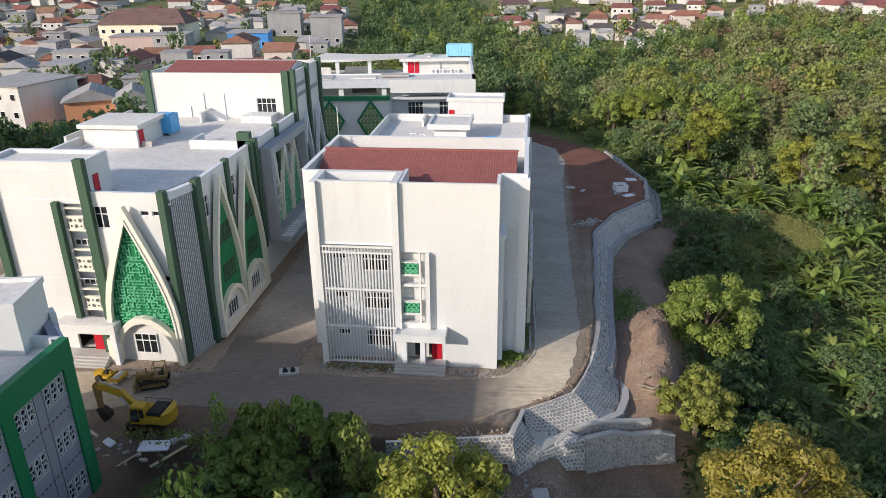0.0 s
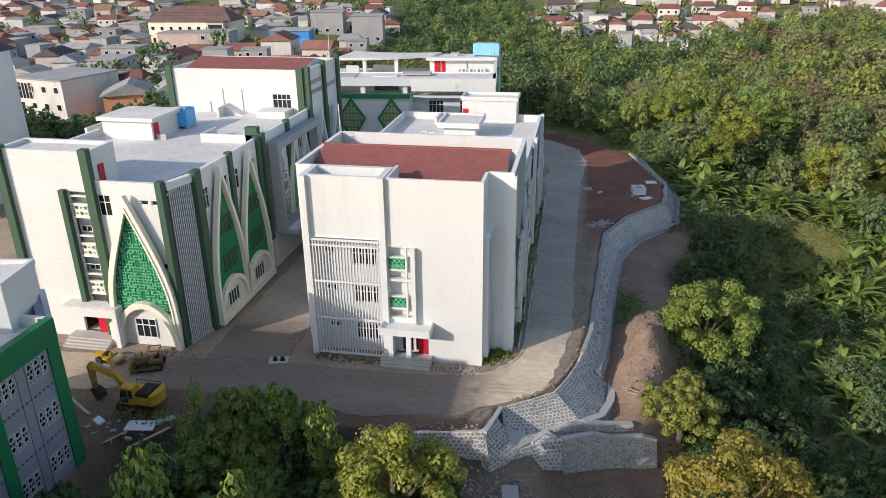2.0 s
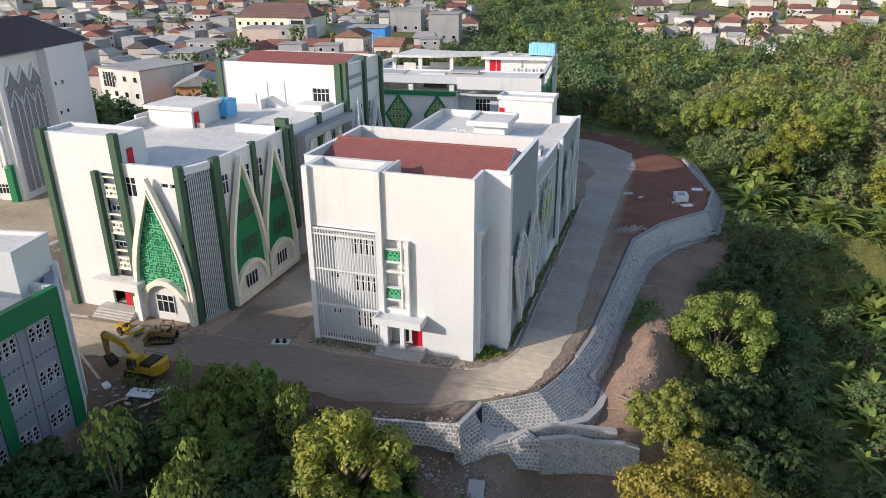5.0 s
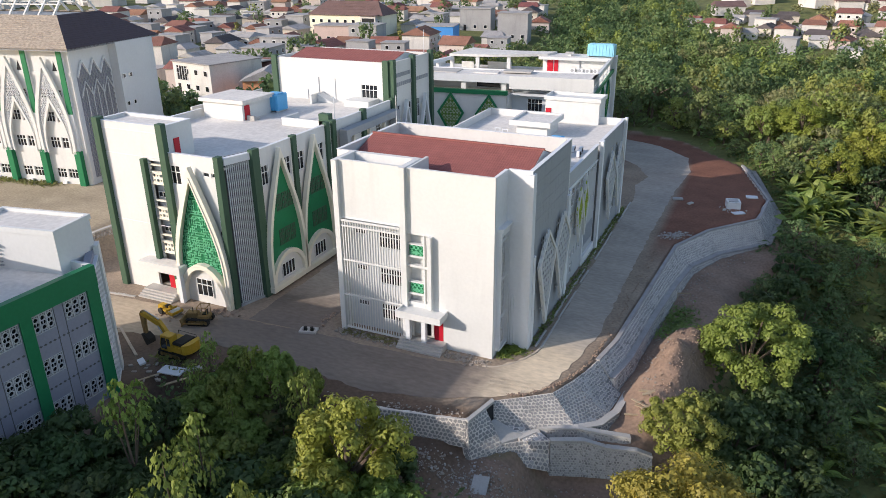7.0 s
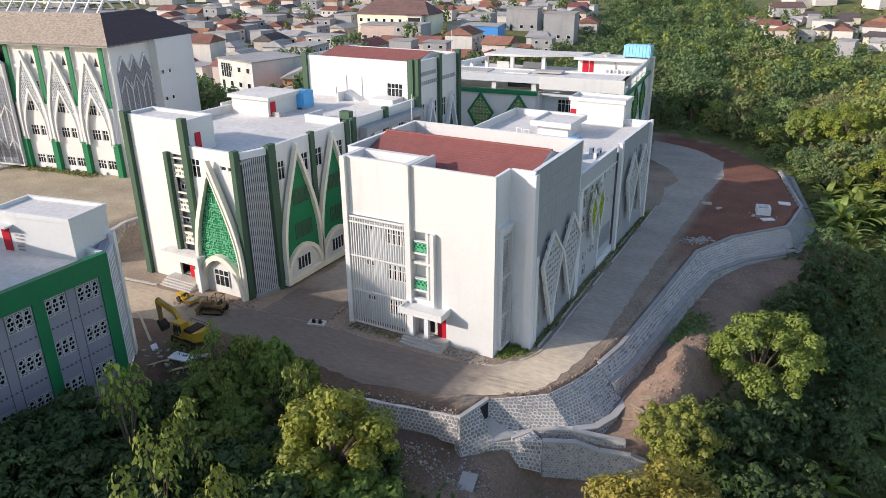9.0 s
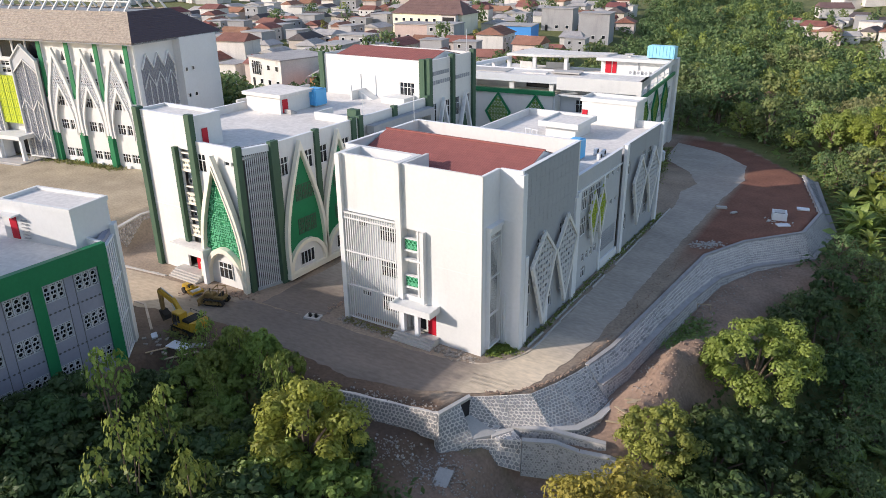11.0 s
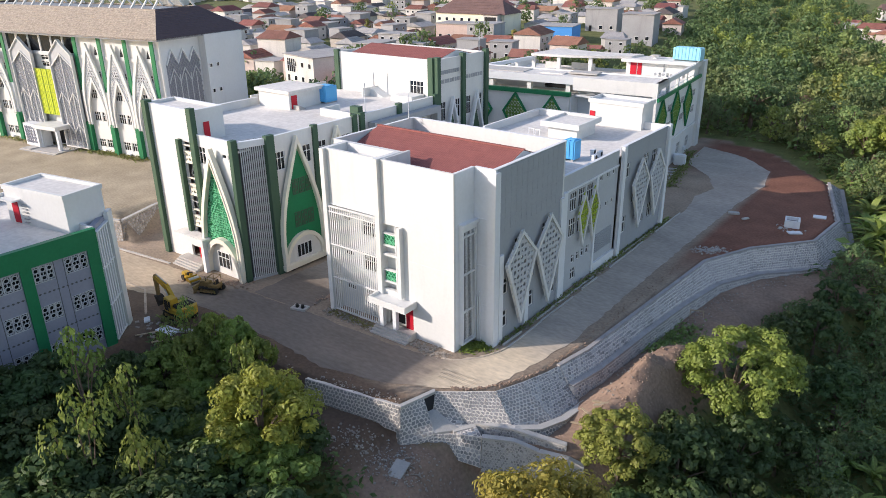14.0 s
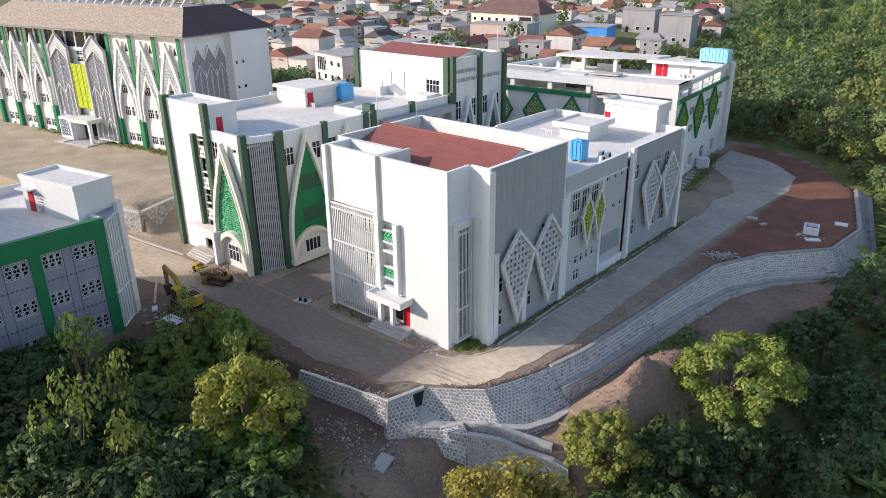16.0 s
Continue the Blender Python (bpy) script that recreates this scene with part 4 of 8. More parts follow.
# rear half of the side: grey portal, three slim arches, roof parapets
hr = [(y, y + 1.3, z, z + 1.9) for y in (78.6, 82.4, 86.4) for z in (12.4, 8.2)]
walls4(B, -53, -30, 76, 91.8, -0.3, 16.7, e=hr, sides="ew")
fill_windows(B, BS, hr)
part("portal", ring(bmesh.new(), [(76.6, 4.6), (90.6, 4.6), (90.6, 15.6), (76.6, 15.6)], [(77.5, 5.4), (89.7, 5.4), (89.7, 14.7), (77.5, 14.7)], 0.3, 1.5, BS), GREY, B)
for cy in (79.6, 83.6, 87.6):
    band, inn = pointed(B, BS, cy, 3.6, 10.0, 0.3, 0.3, 0.7, CREAM, foot=4.4)
    part("filigree", filigree(inside_poly([(cy + u, 4.4 + z) for u, z in arch_line(3.2, 9.4)]), cy - 1.7, cy + 1.7, 4.6, 12.5, 0.7, 0.35, 0.45, BS, 0.09), LATT, band)
med = bmesh.new()
for du, dz, rad in ((0, 0, 0.75), (0, 1.2, 0.55), (0, -1.2, 0.55), (0.75, 0.55, 0.4), (-0.75, 0.55, 0.4), (0.75, -0.55, 0.4), (-0.75, -0.55, 0.4), (0, 2.2, 0.3), (0, -2.2, 0.3)):
    ring(med, disc(79.6 + du, 9.6 + dz, rad, 10), disc(79.6 + du, 9.6 + dz, rad - 0.16, 10), 0.7, 0.85, BS)
part("medallion", med, CREAM, B, "cream medallion of linked rings")
part("porch_roof", boxes([(77.0, 88.0, 0.0, 3.0, 4.2, 4.7)], BS), GREY, B)
slats(B, BS, 77.2, 87.8, 4.7, 4.85, 14, 0.25, 0.3, 2.8, WHITE2, "porch_slat")
for y0 in (75.2, 82.6, 90.6):
    part("pilaster", boxes([(y0, y0 + 0.8, -0.3, 0.35, 4.0, 17.0)], BS), GREEND, B)
part("pilaster", boxes([(75.6, 76.5, -1.9, -0.45, 15.7, 17.6)], BS), GREENL, B)
# roof: stair hut, low walls
hut = part("roof_hut", boxes([(-50.0, -43.6, 75.6, 81.5, 15.7, 17.9)]), WHITE, B)
part("hut_roof", boxes([(-50.4, -43.1, 75.2, 81.9, 17.9, 18.35)]), CONC, hut)
part("door", boxes([(-43.58, -43.5, 76.0, 77.0, 15.8, 17.6)]), RED, hut, "red steel roof door")
for i in range(4):
    part("step", boxes([(-43.5, -42.3 + 0.0, 76.2 + i * 0.3, 76.5 + i * 0.3, 15.7, 16.3 - 0.15 * i)]), CEMENT, hut)
for r in ((-37.5, -30.3, 75.6, 75.9, 15.7, 16.7), (-37.5, -37.2, 75.9, 79.0, 15.7, 16.7), (-42, -41.7, 88.5, 91.8, 15.7, 17.0), (-36.5, -32.5, 88.8, 91.8, 15.7, 16.6)):
    part("parapet", boxes([r]), WHITE, B)
part("awning", prism(bmesh.new(), [(-42.0, 15.7), (-39.0, 15.7), (-42.0, 17.0)], -91.7, -90.0, wall_frame(0, 0, 0)), WHITE, B)

# ---- building C: the tall hall behind ----
C = thing("auditorium_building", -40, 92, 0, label="tall white hall with dark green corner pilasters and red roof", category="building")
CF, CS = wall_frame(0, 91.8, 0), wall_frame(-30.4, 0, 90)
hc = [(-35.3, -32.7, 16.3, 18.4)]
hcs = [(y, y + 1.2, 12.6, 15.4) for y in (93.0, 96.6, 99.4, 102.4)]
walls4(C, -50.2, -30.4, 91.8, 104.5, -0.3, 21.6, s=hc, e=hcs)
fill_windows(C, CF, hc)
fill_windows(C, CS, hcs)
part("roof_slab", boxes([(-49.9, -30.7, 92.1, 104.2, 20.2, 20.4)]), CONC, C)
rails(C, CF, -48.9, -31.7, (18.7,), 0.08, 0.0, 0.05, WHITE2, "string_course")
for u, w in ((-50.5, 0.9), (-31.6, 0.9)):
    part("pilaster", boxes([(u, u + w, -0.3, 0.35, -0.3, 21.9)], CF), GREEND, C)
for y0 in (91.7, 97.9, 104.0):
    part("pilaster", boxes([(y0, y0 + 0.8, -0.3, 0.45, -0.3, 22.0)], CS), GREEND, C)
for u in (-44.6, -42.6, -39.8):
    part("downpipe", boxes([(u, u + 0.12, 0.0, 0.12, 15.7, 19.0 if u != -44.6 else 17.2)], CF), WHITE2, C)
rc = bmesh.new()
tiled_slope(rc, -48.6, -31.4, 92.4, 21.1, 98.2, 22.35, 0.5, 0.6)
tiled_slope(rc, -48.6, -31.4, 104.0, 21.1, 98.2, 22.35, 0.5, 0.6)
tagged(part("roof_tile_slope", rc, TILE, C, "dull red ribbed tiles"), kind="stuff")
part("gable", prism(bmesh.new(), [(92.4, 21.0), (98.2, 22.3), (104.0, 21.0)], -1.1, -1.0, CS), WHITE2, C)
part("gable", prism(bmesh.new(), [(92.4, 21.0), (98.2, 22.3), (104.0, 21.0)], -18.2, -18.1, CS), WHITE2, C)
for z, u0, u1, k in ((19.4, 92.8, 97.6, 9), (18.1, 92.8, 103.6, 18)):
    for i in range(k):
        u = u0 + (u1 - u0) * i / k
        part("letter_bar", boxes([(u, u + 0.4, 0.0, 0.08, z, z + 0.55)], CS), GREY, C)
for cy in (95.2, 101.4):
    band, inn = pointed(C, CS, cy, 5.4, 15.8, 0.4, 0.3, 0.8, WHITE2, foot=0.3)
    part("arch_backing", prism(bmesh.new(), [(cy + u, 0.3 + z) for u, z in arch_line(4.4, 13.6)], 0.28, 0.36, CS), GREEND, C)

def diamonds(inside, u0, u1, z0, z1, cu, cz, bar, d0, d1, m):
    """Fine diagonal lattice."""
    bm = bmesh.new()
    nu, nz = max(1, round((u1 - u0) / cu)), max(1, round((z1 - z0) / cz))
    a, c = (u1 - u0) / nu / 2, (z1 - z0) / nz / 2
    for i in range(nu):
        for j in range(nz):
            u, z = u0 + (2 * i + 1) * a, z0 + (2 * j + 1) * c
            if inside(u, z):
                ring(bm, [(u + a, z), (u, z + c), (u - a, z), (u, z - c)], [(u + a - bar, z), (u, z + c - bar * 1.4), (u - a + bar, z), (u, z - c + bar * 1.4)], d0, d1, m)
    return bm


# ---- building D: the great hall on the raised court ----
D = thing("great_hall", -74.5, 76.0, 3, 9.5, label="large white hall with lancet screens and brown shingle hip roof", category="building")
DF, DS = wall_frame(0, 0, 0), wall_frame(0, 0, 90)
lanc = [-4.3, -10.6, -17.0, -43.6, -50.2, -56.8]
hd = [(c + k, c + k + 1.7, z, z + h) for c in lanc for k in (-1.9, 0.2) for z, h in ((0.9, 1.5), (5.6, 1.7), (9.6, 1.6), (13.2, 1.3))]
hd += [(-30.6, -27.4, 14.5, 15.4), (-30.6, -27.4, 15.7, 16.5)] + [(u, u + 2.9, 17.1, 20.0) for u in (-59.0, -55.8, -52.6, -49.4, -46.2, -43.0, -39.8, -36.4, -33.2, -30.0, -26.8, -23.6)]
part("wall", wall(bmesh.new(), -60, 0, -0.5, 20.5, -0.35, 0, hd, DF), WHITE, D, local=True)
for h in hd:
    window(D, DF, *h, cols=1 if h[2] > 17 else 3, rows=1 if h[2] > 17 else 2, local=True)
# End wall and side block are white; their shade is put into SIDEP.
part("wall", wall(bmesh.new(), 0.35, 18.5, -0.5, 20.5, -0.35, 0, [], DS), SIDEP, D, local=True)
part("wall", boxes([(-60, 0, 18.1, 18.5, -0.5, 20.5)]), WHITE2, D, local=True)
part("wall", boxes([(-60, -59.6, 0.35, 18.1, -0.5, 20.5)]), WHITE2, D, local=True)
part("side_block", boxes([(8.6, 17.6, 0.0, 1.5, -0.5, 20.4)], DS), SIDEP, D, "projecting blank white wall", local=True)
for u, z in ((9.0, 14.9), (10.6, 14.9), (9.0, 10.6), (10.6, 10.6)):
    window(D, DS, u, u + 0.7, z, z + 0.7, 1, 1, depth=1.56, local=True)
for c in lanc:
    band, inn = pointed(D, DF, c, 6.1, 14.2, 0.5, 0.35, 0.75, WHITE, local=True, foot=5.0, label="white pierced lancet")
    head = inside_poly([(c + u, 5.0 + z) for u, z in arch_line(5.5, 13.5)])
    mouth = inside_poly([(c + u, 5.0 + z) for u, z in arch_line(4.3, 8.4)])
    part("pierced_panel", diamonds(lambda u, z: head(u, z) and not mouth(u, z), c - 2.75, c + 2.75, 5.0, 18.5, 0.42, 0.5, 0.075, 0.42, 0.56, DF), WHITE2, band, local=True)
    part("inner_band", ring(bmesh.new(), [(c + u, 5.0 + z) for u, z in arch_line(4.4, 8.6)], [(c + u, 5.0 + z) for u, z in arch_line(3.9, 7.7)], 0.38, 0.66, DF, closed=False), WHITE, band, local=True)
    part("triangle_vent", prism(bmesh.new(), [(c - 0.4 + 1.6, 17.2), (c + 0.4 + 1.6, 17.2), (c + 1.6, 18.6)], 0.0, 0.03, DF), DARK, D, local=True)
    part("air_conditioner", boxes([(c - 1.0, c - 0.2, 0.0, 0.35, -0.3, 0.45)], DF), WHITE2, D, local=True)
for u in (-1.2, -7.5, -13.8, -20.1, -40.4, -46.9, -53.5, -60.0):
    part("pilaster", boxes([(u - 0.5, u + 0.5, 0.0, 0.75, -0.5, 5.4)], DF), GREENB, D, "green buttress foot", True)
    part("pilaster", boxes([(u - 0.4, u + 0.4, 0.0, 0.4, 5.4, 20.5)], DF), WHITE2, D, local=True)
    part("green_strip", boxes([(u - 0.42, u + 0.42, 0.3, 0.46, 11.0, 20.4)], DF), GREENB, D, local=True)
part("string_course", boxes([(-60, 0, 0.0, 0.14, 16.55, 17.05)], DF), WHITE, D, local=True)
# two hexagon-headed lattice towers with the lime panel between
def chevron(parent, pts, w, d0, d1, m, material):
    part("zigzag", ring(bmesh.new(), [(u, z + w) for u, z in pts], pts, d0, d1, m, closed=False), material, parent, local=True)


for u0, u1 in ((-26.6, -20.6), (-37.6, -31.6)):
    mid_, top = (u0 + u1) / 2, 19.6
    q1, q3 = (u0 + mid_) / 2, (u1 + mid_) / 2
    outer = [(u0, 0.4), (u1, 0.4), (u1, 17.0), (mid_, top), (u0, 17.0)]
    inner = [(u0 + 0.16, 0.6), (u1 - 0.16, 0.6), (u1 - 0.16, 16.9), (mid_, top - 0.24), (u0 + 0.16, 16.9)]
    tw = part("lattice_tower", ring(bmesh.new(), outer, inner, 0.7, 1.3, DF), WHITE, D, "grey lattice tower screen with white ribs", True)
    part("backing", prism(bmesh.new(), [(u0 + 0.1, 0.5), (u1 - 0.1, 0.5), (u1 - 0.1, 16.95), (mid_, top - 0.12), (u0 + 0.1, 16.95)], 0.7, 0.76, DF), SLATE, tw, local=True)
    part("lattice", diamonds(inside_poly(inner), u0, u1, 0.4, 19.6, 0.44, 0.62, 0.05, 0.86, 0.96, DF), PLATE, tw, local=True)
    part("head_plate", prism(bmesh.new(), [(u0 + 0.16, 14.9), (mid_, 17.2), (u1 - 0.16, 14.9), (u1 - 0.16, 16.9), (mid_, top - 0.24), (u0 + 0.16, 16.9)], 0.98, 1.06, DF), PLATE, tw, local=True)
    chevron(tw, [(u0 + 0.1, 14.7), (mid_, 17.0), (u1 - 0.1, 14.7)], 0.24, 1.06, 1.2, DF, WHITE)
    for z in (8.4, 2.9):
        chevron(tw, [(u0 + 0.1, z), (q1, z + 1.9), (mid_, z), (q3, z + 1.9), (u1 - 0.1, z)], 0.22, 1.0, 1.15, DF, WHITE)
    for u, z1 in ((q1, 10.2), (mid_, 17.0), (q3, 10.2)):
        part("mullion", boxes([(u - 0.06, u + 0.06, 0.98, 1.12, 0.6, z1)], DF), WHITE, tw, local=True)
lime = part("lime_panel", boxes([(-31.55, -26.65, 0.95, 1.03, 6.0, 14.2)], DF), LIME, D, "bright lime green gridded panel", True)
rails(lime, DF, -31.5, -26.7, [6.0 + 1.36 * i for i in range(7)], 0.1, 1.03, 1.1, YLATT, "lime_rail", True)
slats(lime, DF, -32.0, -26.2, 6.0, 14.2, 4, 0.1, 1.03, 1.1, YLATT, "lime_bar", True)
slats(lime, DF, -31.5, -26.7, 6.1, 14.1, 12, 0.03, 1.03, 1.06, YLATT, "lime_bar", True)
part("porch_roof", boxes([(-31.4, -25.0, 0.0, 4.0, 3.8, 4.5)], DF), WHITE, D, local=True)
part("doorway", boxes([(-30.5, -26.0, 0.0, 0.06, 0.4, 3.7)], DF), DARK, D, "dark entrance doorway", True)
pw = part("porch_wall", boxes([(-35.4, -30.4, 1.35, 3.2, 0.2, 4.3)], DF), WHITE2, D, "white porch wall with lattice panels", True)
for u in (-35.1, -32.8):
    part("lattice_panel", diamonds(lambda u_, z_: True, u, u + 2.1, 0.7, 3.9, 0.5, 0.64, 0.06, 3.22, 3.3, DF), SLATE, pw, local=True)
part("ramp", prism(bmesh.new(), [(-37.5, -0.3), (-31.0, -0.3), (-31.0, 0.35)], 3.4, 5.6, DF), CEMENT, D, local=True)
for u in (-31.2, -25.5):
    part("column", boxes([(u, u + 0.5, 3.2, 3.8, 0.0, 3.8)], DF), WHITE2, D, local=True)
for i in range(3):
    part("step", boxes([(-34.0, -24.0, 0.0, 6.5 - i * 0.5, -0.3 + 0.16 * i, -0.14 + 0.16 * i)], DF), CEMENT, D, local=True)
# the recessed lattice on the shaded end wall
side_kite = [(1.0, 1.0), (8.2, 1.0), (8.2, 16.2), (7.0, 18.4), (5.8, 16.2), (4.6, 18.4), (3.4, 16.2), (2.2, 18.4), (1.0, 16.2)]
latt = part("lattice_backing", prism(bmesh.new(), side_kite, 0.0, 0.06, DS), SLATE, D, "grey lattice panel", True)
part("lattice", diamonds(inside_poly(side_kite), 1.0, 8.2, 1.0, 18.4, 0.6, 0.87, 0.06, 0.14, 0.24, DS), GREY, latt, local=True)
chevron(latt, side_kite[2:], 0.22, 0.1, 0.4, DS, WHITE2)
chevron(latt, [(u, z - 3.0) for u, z in side_kite[2:]], 0.18, 0.24, 0.4, DS, SIDEP)
for u in (2.2, 3.4, 4.6, 5.8, 7.0):
    part("mullion", boxes([(u - 0.06, u + 0.06, 0.24, 0.34, 1.0, 14.5)], DS), SIDEP, latt, local=True)
# shingle skirt: front slope brown, end slope dark; open rafters above
ev = [(-61.3, -1.3), (1.3, -1.3), (1.3, 19.8), (-61.3, 19.8)]
tp = [(-56.0, 4.6), (-4.6, 4.6), (-4.6, 13.9), (-56.0, 13.9)]


def skirt_band(i, j, t0, t1, lift, thick):
    """A strip of roof slope between two heights."""
    bm = bmesh.new()
    q = [[Vector((ev[c][0] + (tp[c][0] - ev[c][0]) * t, ev[c][1] + (tp[c][1] - ev[c][1]) * t, 20.5 + 4.1 * t + (lift if t == t0 else lift * 0.3))) for c in (i, j)] for t in (t0, t1)]
    up = [bm.verts.new(p) for p in (q[0][0], q[0][1], q[1][1], q[1][0])]
    dn = [bm.verts.new(p - Vector((0, 0, thick))) for p in (q[0][0], q[0][1], q[1][1], q[1][0])]
    bm.faces.new(up)
    bm.faces.new(dn[::-1])
    for a in range(4):
        b = (a + 1) % 4
        bm.faces.new((up[a], dn[a], dn[b], up[b]))
    return bm


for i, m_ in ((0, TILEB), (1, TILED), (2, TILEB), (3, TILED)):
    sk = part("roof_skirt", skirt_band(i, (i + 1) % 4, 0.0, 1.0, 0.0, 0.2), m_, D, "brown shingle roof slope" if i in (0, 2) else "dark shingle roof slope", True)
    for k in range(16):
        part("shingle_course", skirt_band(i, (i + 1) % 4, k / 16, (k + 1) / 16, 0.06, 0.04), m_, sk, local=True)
part("eave", ring(bmesh.new(), ev, [(-60, 0), (0, 0), (0, 18.5), (-60, 18.5)], 20.2, 20.5, FLAT), GREY, D, local=True)
for k in range(20):
    u = -55.5 + k * 2.65
    for y0, y1 in ((4.6, 9.25), (13.9, 9.25)):
        a, b = Vector((u, y0, 24.5)), Vector((u, y1, 29.5))
        v = (b - a).normalized()
        bm = boxes([(-0.14, 0.14, 0.0, (b - a).length, -0.14, 0.14)], Matrix.Translation(a) @ v.to_track_quat("Y", "Z").to_matrix().to_4x4())
        part("rafter", bm, WHITE, D, local=True)
part("ridge_beam", boxes([(-55.6, -5.0, 9.05, 9.45, 29.4, 29.8)]), WHITE, D, local=True)
for y0, z in ((6.0, 26.0), (7.5, 27.6), (11.0, 27.6), (12.5, 26.0)):
    part("purlin", boxes([(-55.6, -4.8, y0 - 0.1, y0 + 0.1, z - 0.1, z + 0.1)]), WHITE, D, local=True)
part("attic_floor", boxes([(-56, -4.6, 4.6, 13.9, 24.1, 24.3)]), GREY, D, local=True)

# ---- building E: the green-framed block beside the machines ----
E_ = thing("laboratory_building", -30.3, 39.3, 0, 0, label="white block with green portal frame and pierced window panels", category="building")
EF = wall_frame(0, 0, 90)
cols_ = [-0.6, -6.7, -12.8, -18.9, -25.0]
part("portal_beam", boxes([(-30, 0.0, -0.4, 0.2, 10.45, 12.3)], EF), GREENB, E_, "glossy green portal beam", True)
for c in cols_:
    part("portal_column", boxes([(c - 0.5, c + 0.6 if c == -0.6 else c + 0.5, -0.4, 0.15, -4.0, 10.45)], EF), GREENB, E_, "glossy green portal column", True)
for a, b in zip(cols_, cols_[1:]):
    u0, u1 = b + 0.5, a - 0.5
    holes = [(w0, w1, z, z + 1.6) for z in (8.7, 4.85, 1.0) for w0, w1 in ((u0 + 0.05, u0 + 1.85), (u0 + 2.9, u0 + 5.0))]
    # Panels are paler; SLATE also carries the shade on this east face.
    part("wall", wall(bmesh.new(), u0, u1, -4.0, 10.45, -0.3, 0.0, holes, EF), SLATE, E_, "pale grey panelled wall", True)
    for h in holes:
        w = (h[1] - h[0]) / 3
        star = bmesh.new()
        for k in range(3):
            c0, c1 = h[0] + k * w, h[0] + (k + 1) * w
            ring(star, [(c0, h[2]), (c1, h[2]), (c1, h[3]), (c0, h[3])], [(c0 + 0.05, h[2] + 0.05), (c1 - 0.05, h[2] + 0.05), (c1 - 0.05, h[3] - 0.05), (c0 + 0.05, h[3] - 0.05)], -0.12, 0.03, EF)
            for q in range(2):
                zc, uc = h[2] + 0.4 + 0.8 * q, (c0 + c1) / 2
                ring(star, disc(uc, zc, 0.27, 8, 0.39), disc(uc, zc, 0.19, 8, 0.39), -0.1, 0.0, EF)
                for x_ in range(8):
                    t_ = x_ * math.pi / 4
                    p0, p1 = (uc + 0.2 * math.cos(t_), zc + 0.2 * math.sin(t_)), (uc + 0.36 * math.cos(t_) * (w / 0.7), zc + 0.42 * math.sin(t_))
                    n0 = (-math.sin(t_) * 0.03, math.cos(t_) * 0.03)
                    prism(star, [(p0[0] + n0[0], p0[1] + n0[1]), (p0[0] - n0[0], p0[1] - n0[1]), (p1[0] - n0[0], p1[1] - n0[1]), (p1[0] + n0[0], p1[1] + n0[1])], -0.1, -0.02, EF)
        grille = part("grille", star, PLATE, E_, "pale strapwork window grille", True)
        part("pane", boxes([(h[0], h[1], -0.28, -0.24, h[2], h[3])], EF), GLASS, grille, local=True)
    for z in (3.8, 7.65):
        loz = part("lozenge", prism(bmesh.new(), [(u0 + 0.1, z), (u0 + 0.25, z - 0.1), (u0 + 0.4, z), (u0 + 0.25, z + 0.1)], 0.0, 0.03, EF), RECESS, E_, "small dark lozenge", True)
        for k in range(1, 12):
            share("lozenge", loz.data, Matrix.Translation((0, k * 0.418, 0)), E_)
    for k in (1.95, 2.8):
        part("joint", boxes([(u0 + k - 0.03, u0 + k + 0.03, 0.0, 0.012, -4.0, 10.4)], EF), RECESS, E_, local=True)
part("roof_slab", boxes([(-18.1, -0.4, -30, 0.4, 11.2, 11.5)]), CONC, E_, local=True)
part("wall", boxes([(-18.4, -18.1, -30, 0.4, -0.5, 12.4), (-18.1, -0.4, -30.3, -30, -0.5, 12.0)]), WHITE, E_, local=True)
part("coping", boxes([(-18.1, -0.45, -0.2, 0.15, 11.5, 12.25)]), WHITE, E_, local=True)
part("wall", boxes([(-18.1, -0.5, 0.1, 0.4, -0.5, 11.2)]), WHITE, E_, local=True)
EC = wall_frame(-0.15, 0.25, 134)
part("wall", boxes([(0.0, 4.4, -0.9, -0.3, -0.5, 12.2)], EC), SLATE, E_, local=True)
slats(E_, EC, 0.1, 3.2, 0.2, 11.6, 5, 0.26, -0.3, -0.05, WHITE2, "slat", True)
rails(E_, EC, 0.05, 3.3, (0.1, 3.9, 7.8, 11.6), 0.14, -0.3, 0.0, WHITE2, "rail", True)
part("pier", boxes([(3.3, 4.5, -0.3, 0.12, -0.5, 12.6)], EC), WHITE, E_, local=True)
hm = pose(-6.9, 0.0, 0, 0, 0, 10.5)
hut = part("roof_hut", boxes([(-4.4, 4.4, -2.1, 2.1, 0.0, 14.9)], hm), WHITE, E_, "white stair tower", True)
part("parapet", boxes([(-4.5, 4.5, -2.2, -1.9, 14.9, 15.35), (-4.5, 4.5, 1.9, 2.2, 14.9, 15.35), (-4.5, -4.2, -1.9, 1.9, 14.9, 15.35), (4.2, 4.5, -1.9, 1.9, 14.9, 15.35)], hm), WHITE, hut, local=True)
part("deck", boxes([(-4.2, 4.2, -1.9, 1.9, 14.9, 15.05)], hm), CONC, hut, local=True)
part("door", boxes([(-3.5, -2.6, -2.16, -2.1, 11.6, 13.8)], hm), RED, hut, "red steel roof door", True)
part("awning", boxes([(-4.2, -2.0, -3.0, -2.1, 14.0, 14.15)], hm), WHITE, hut, local=True)
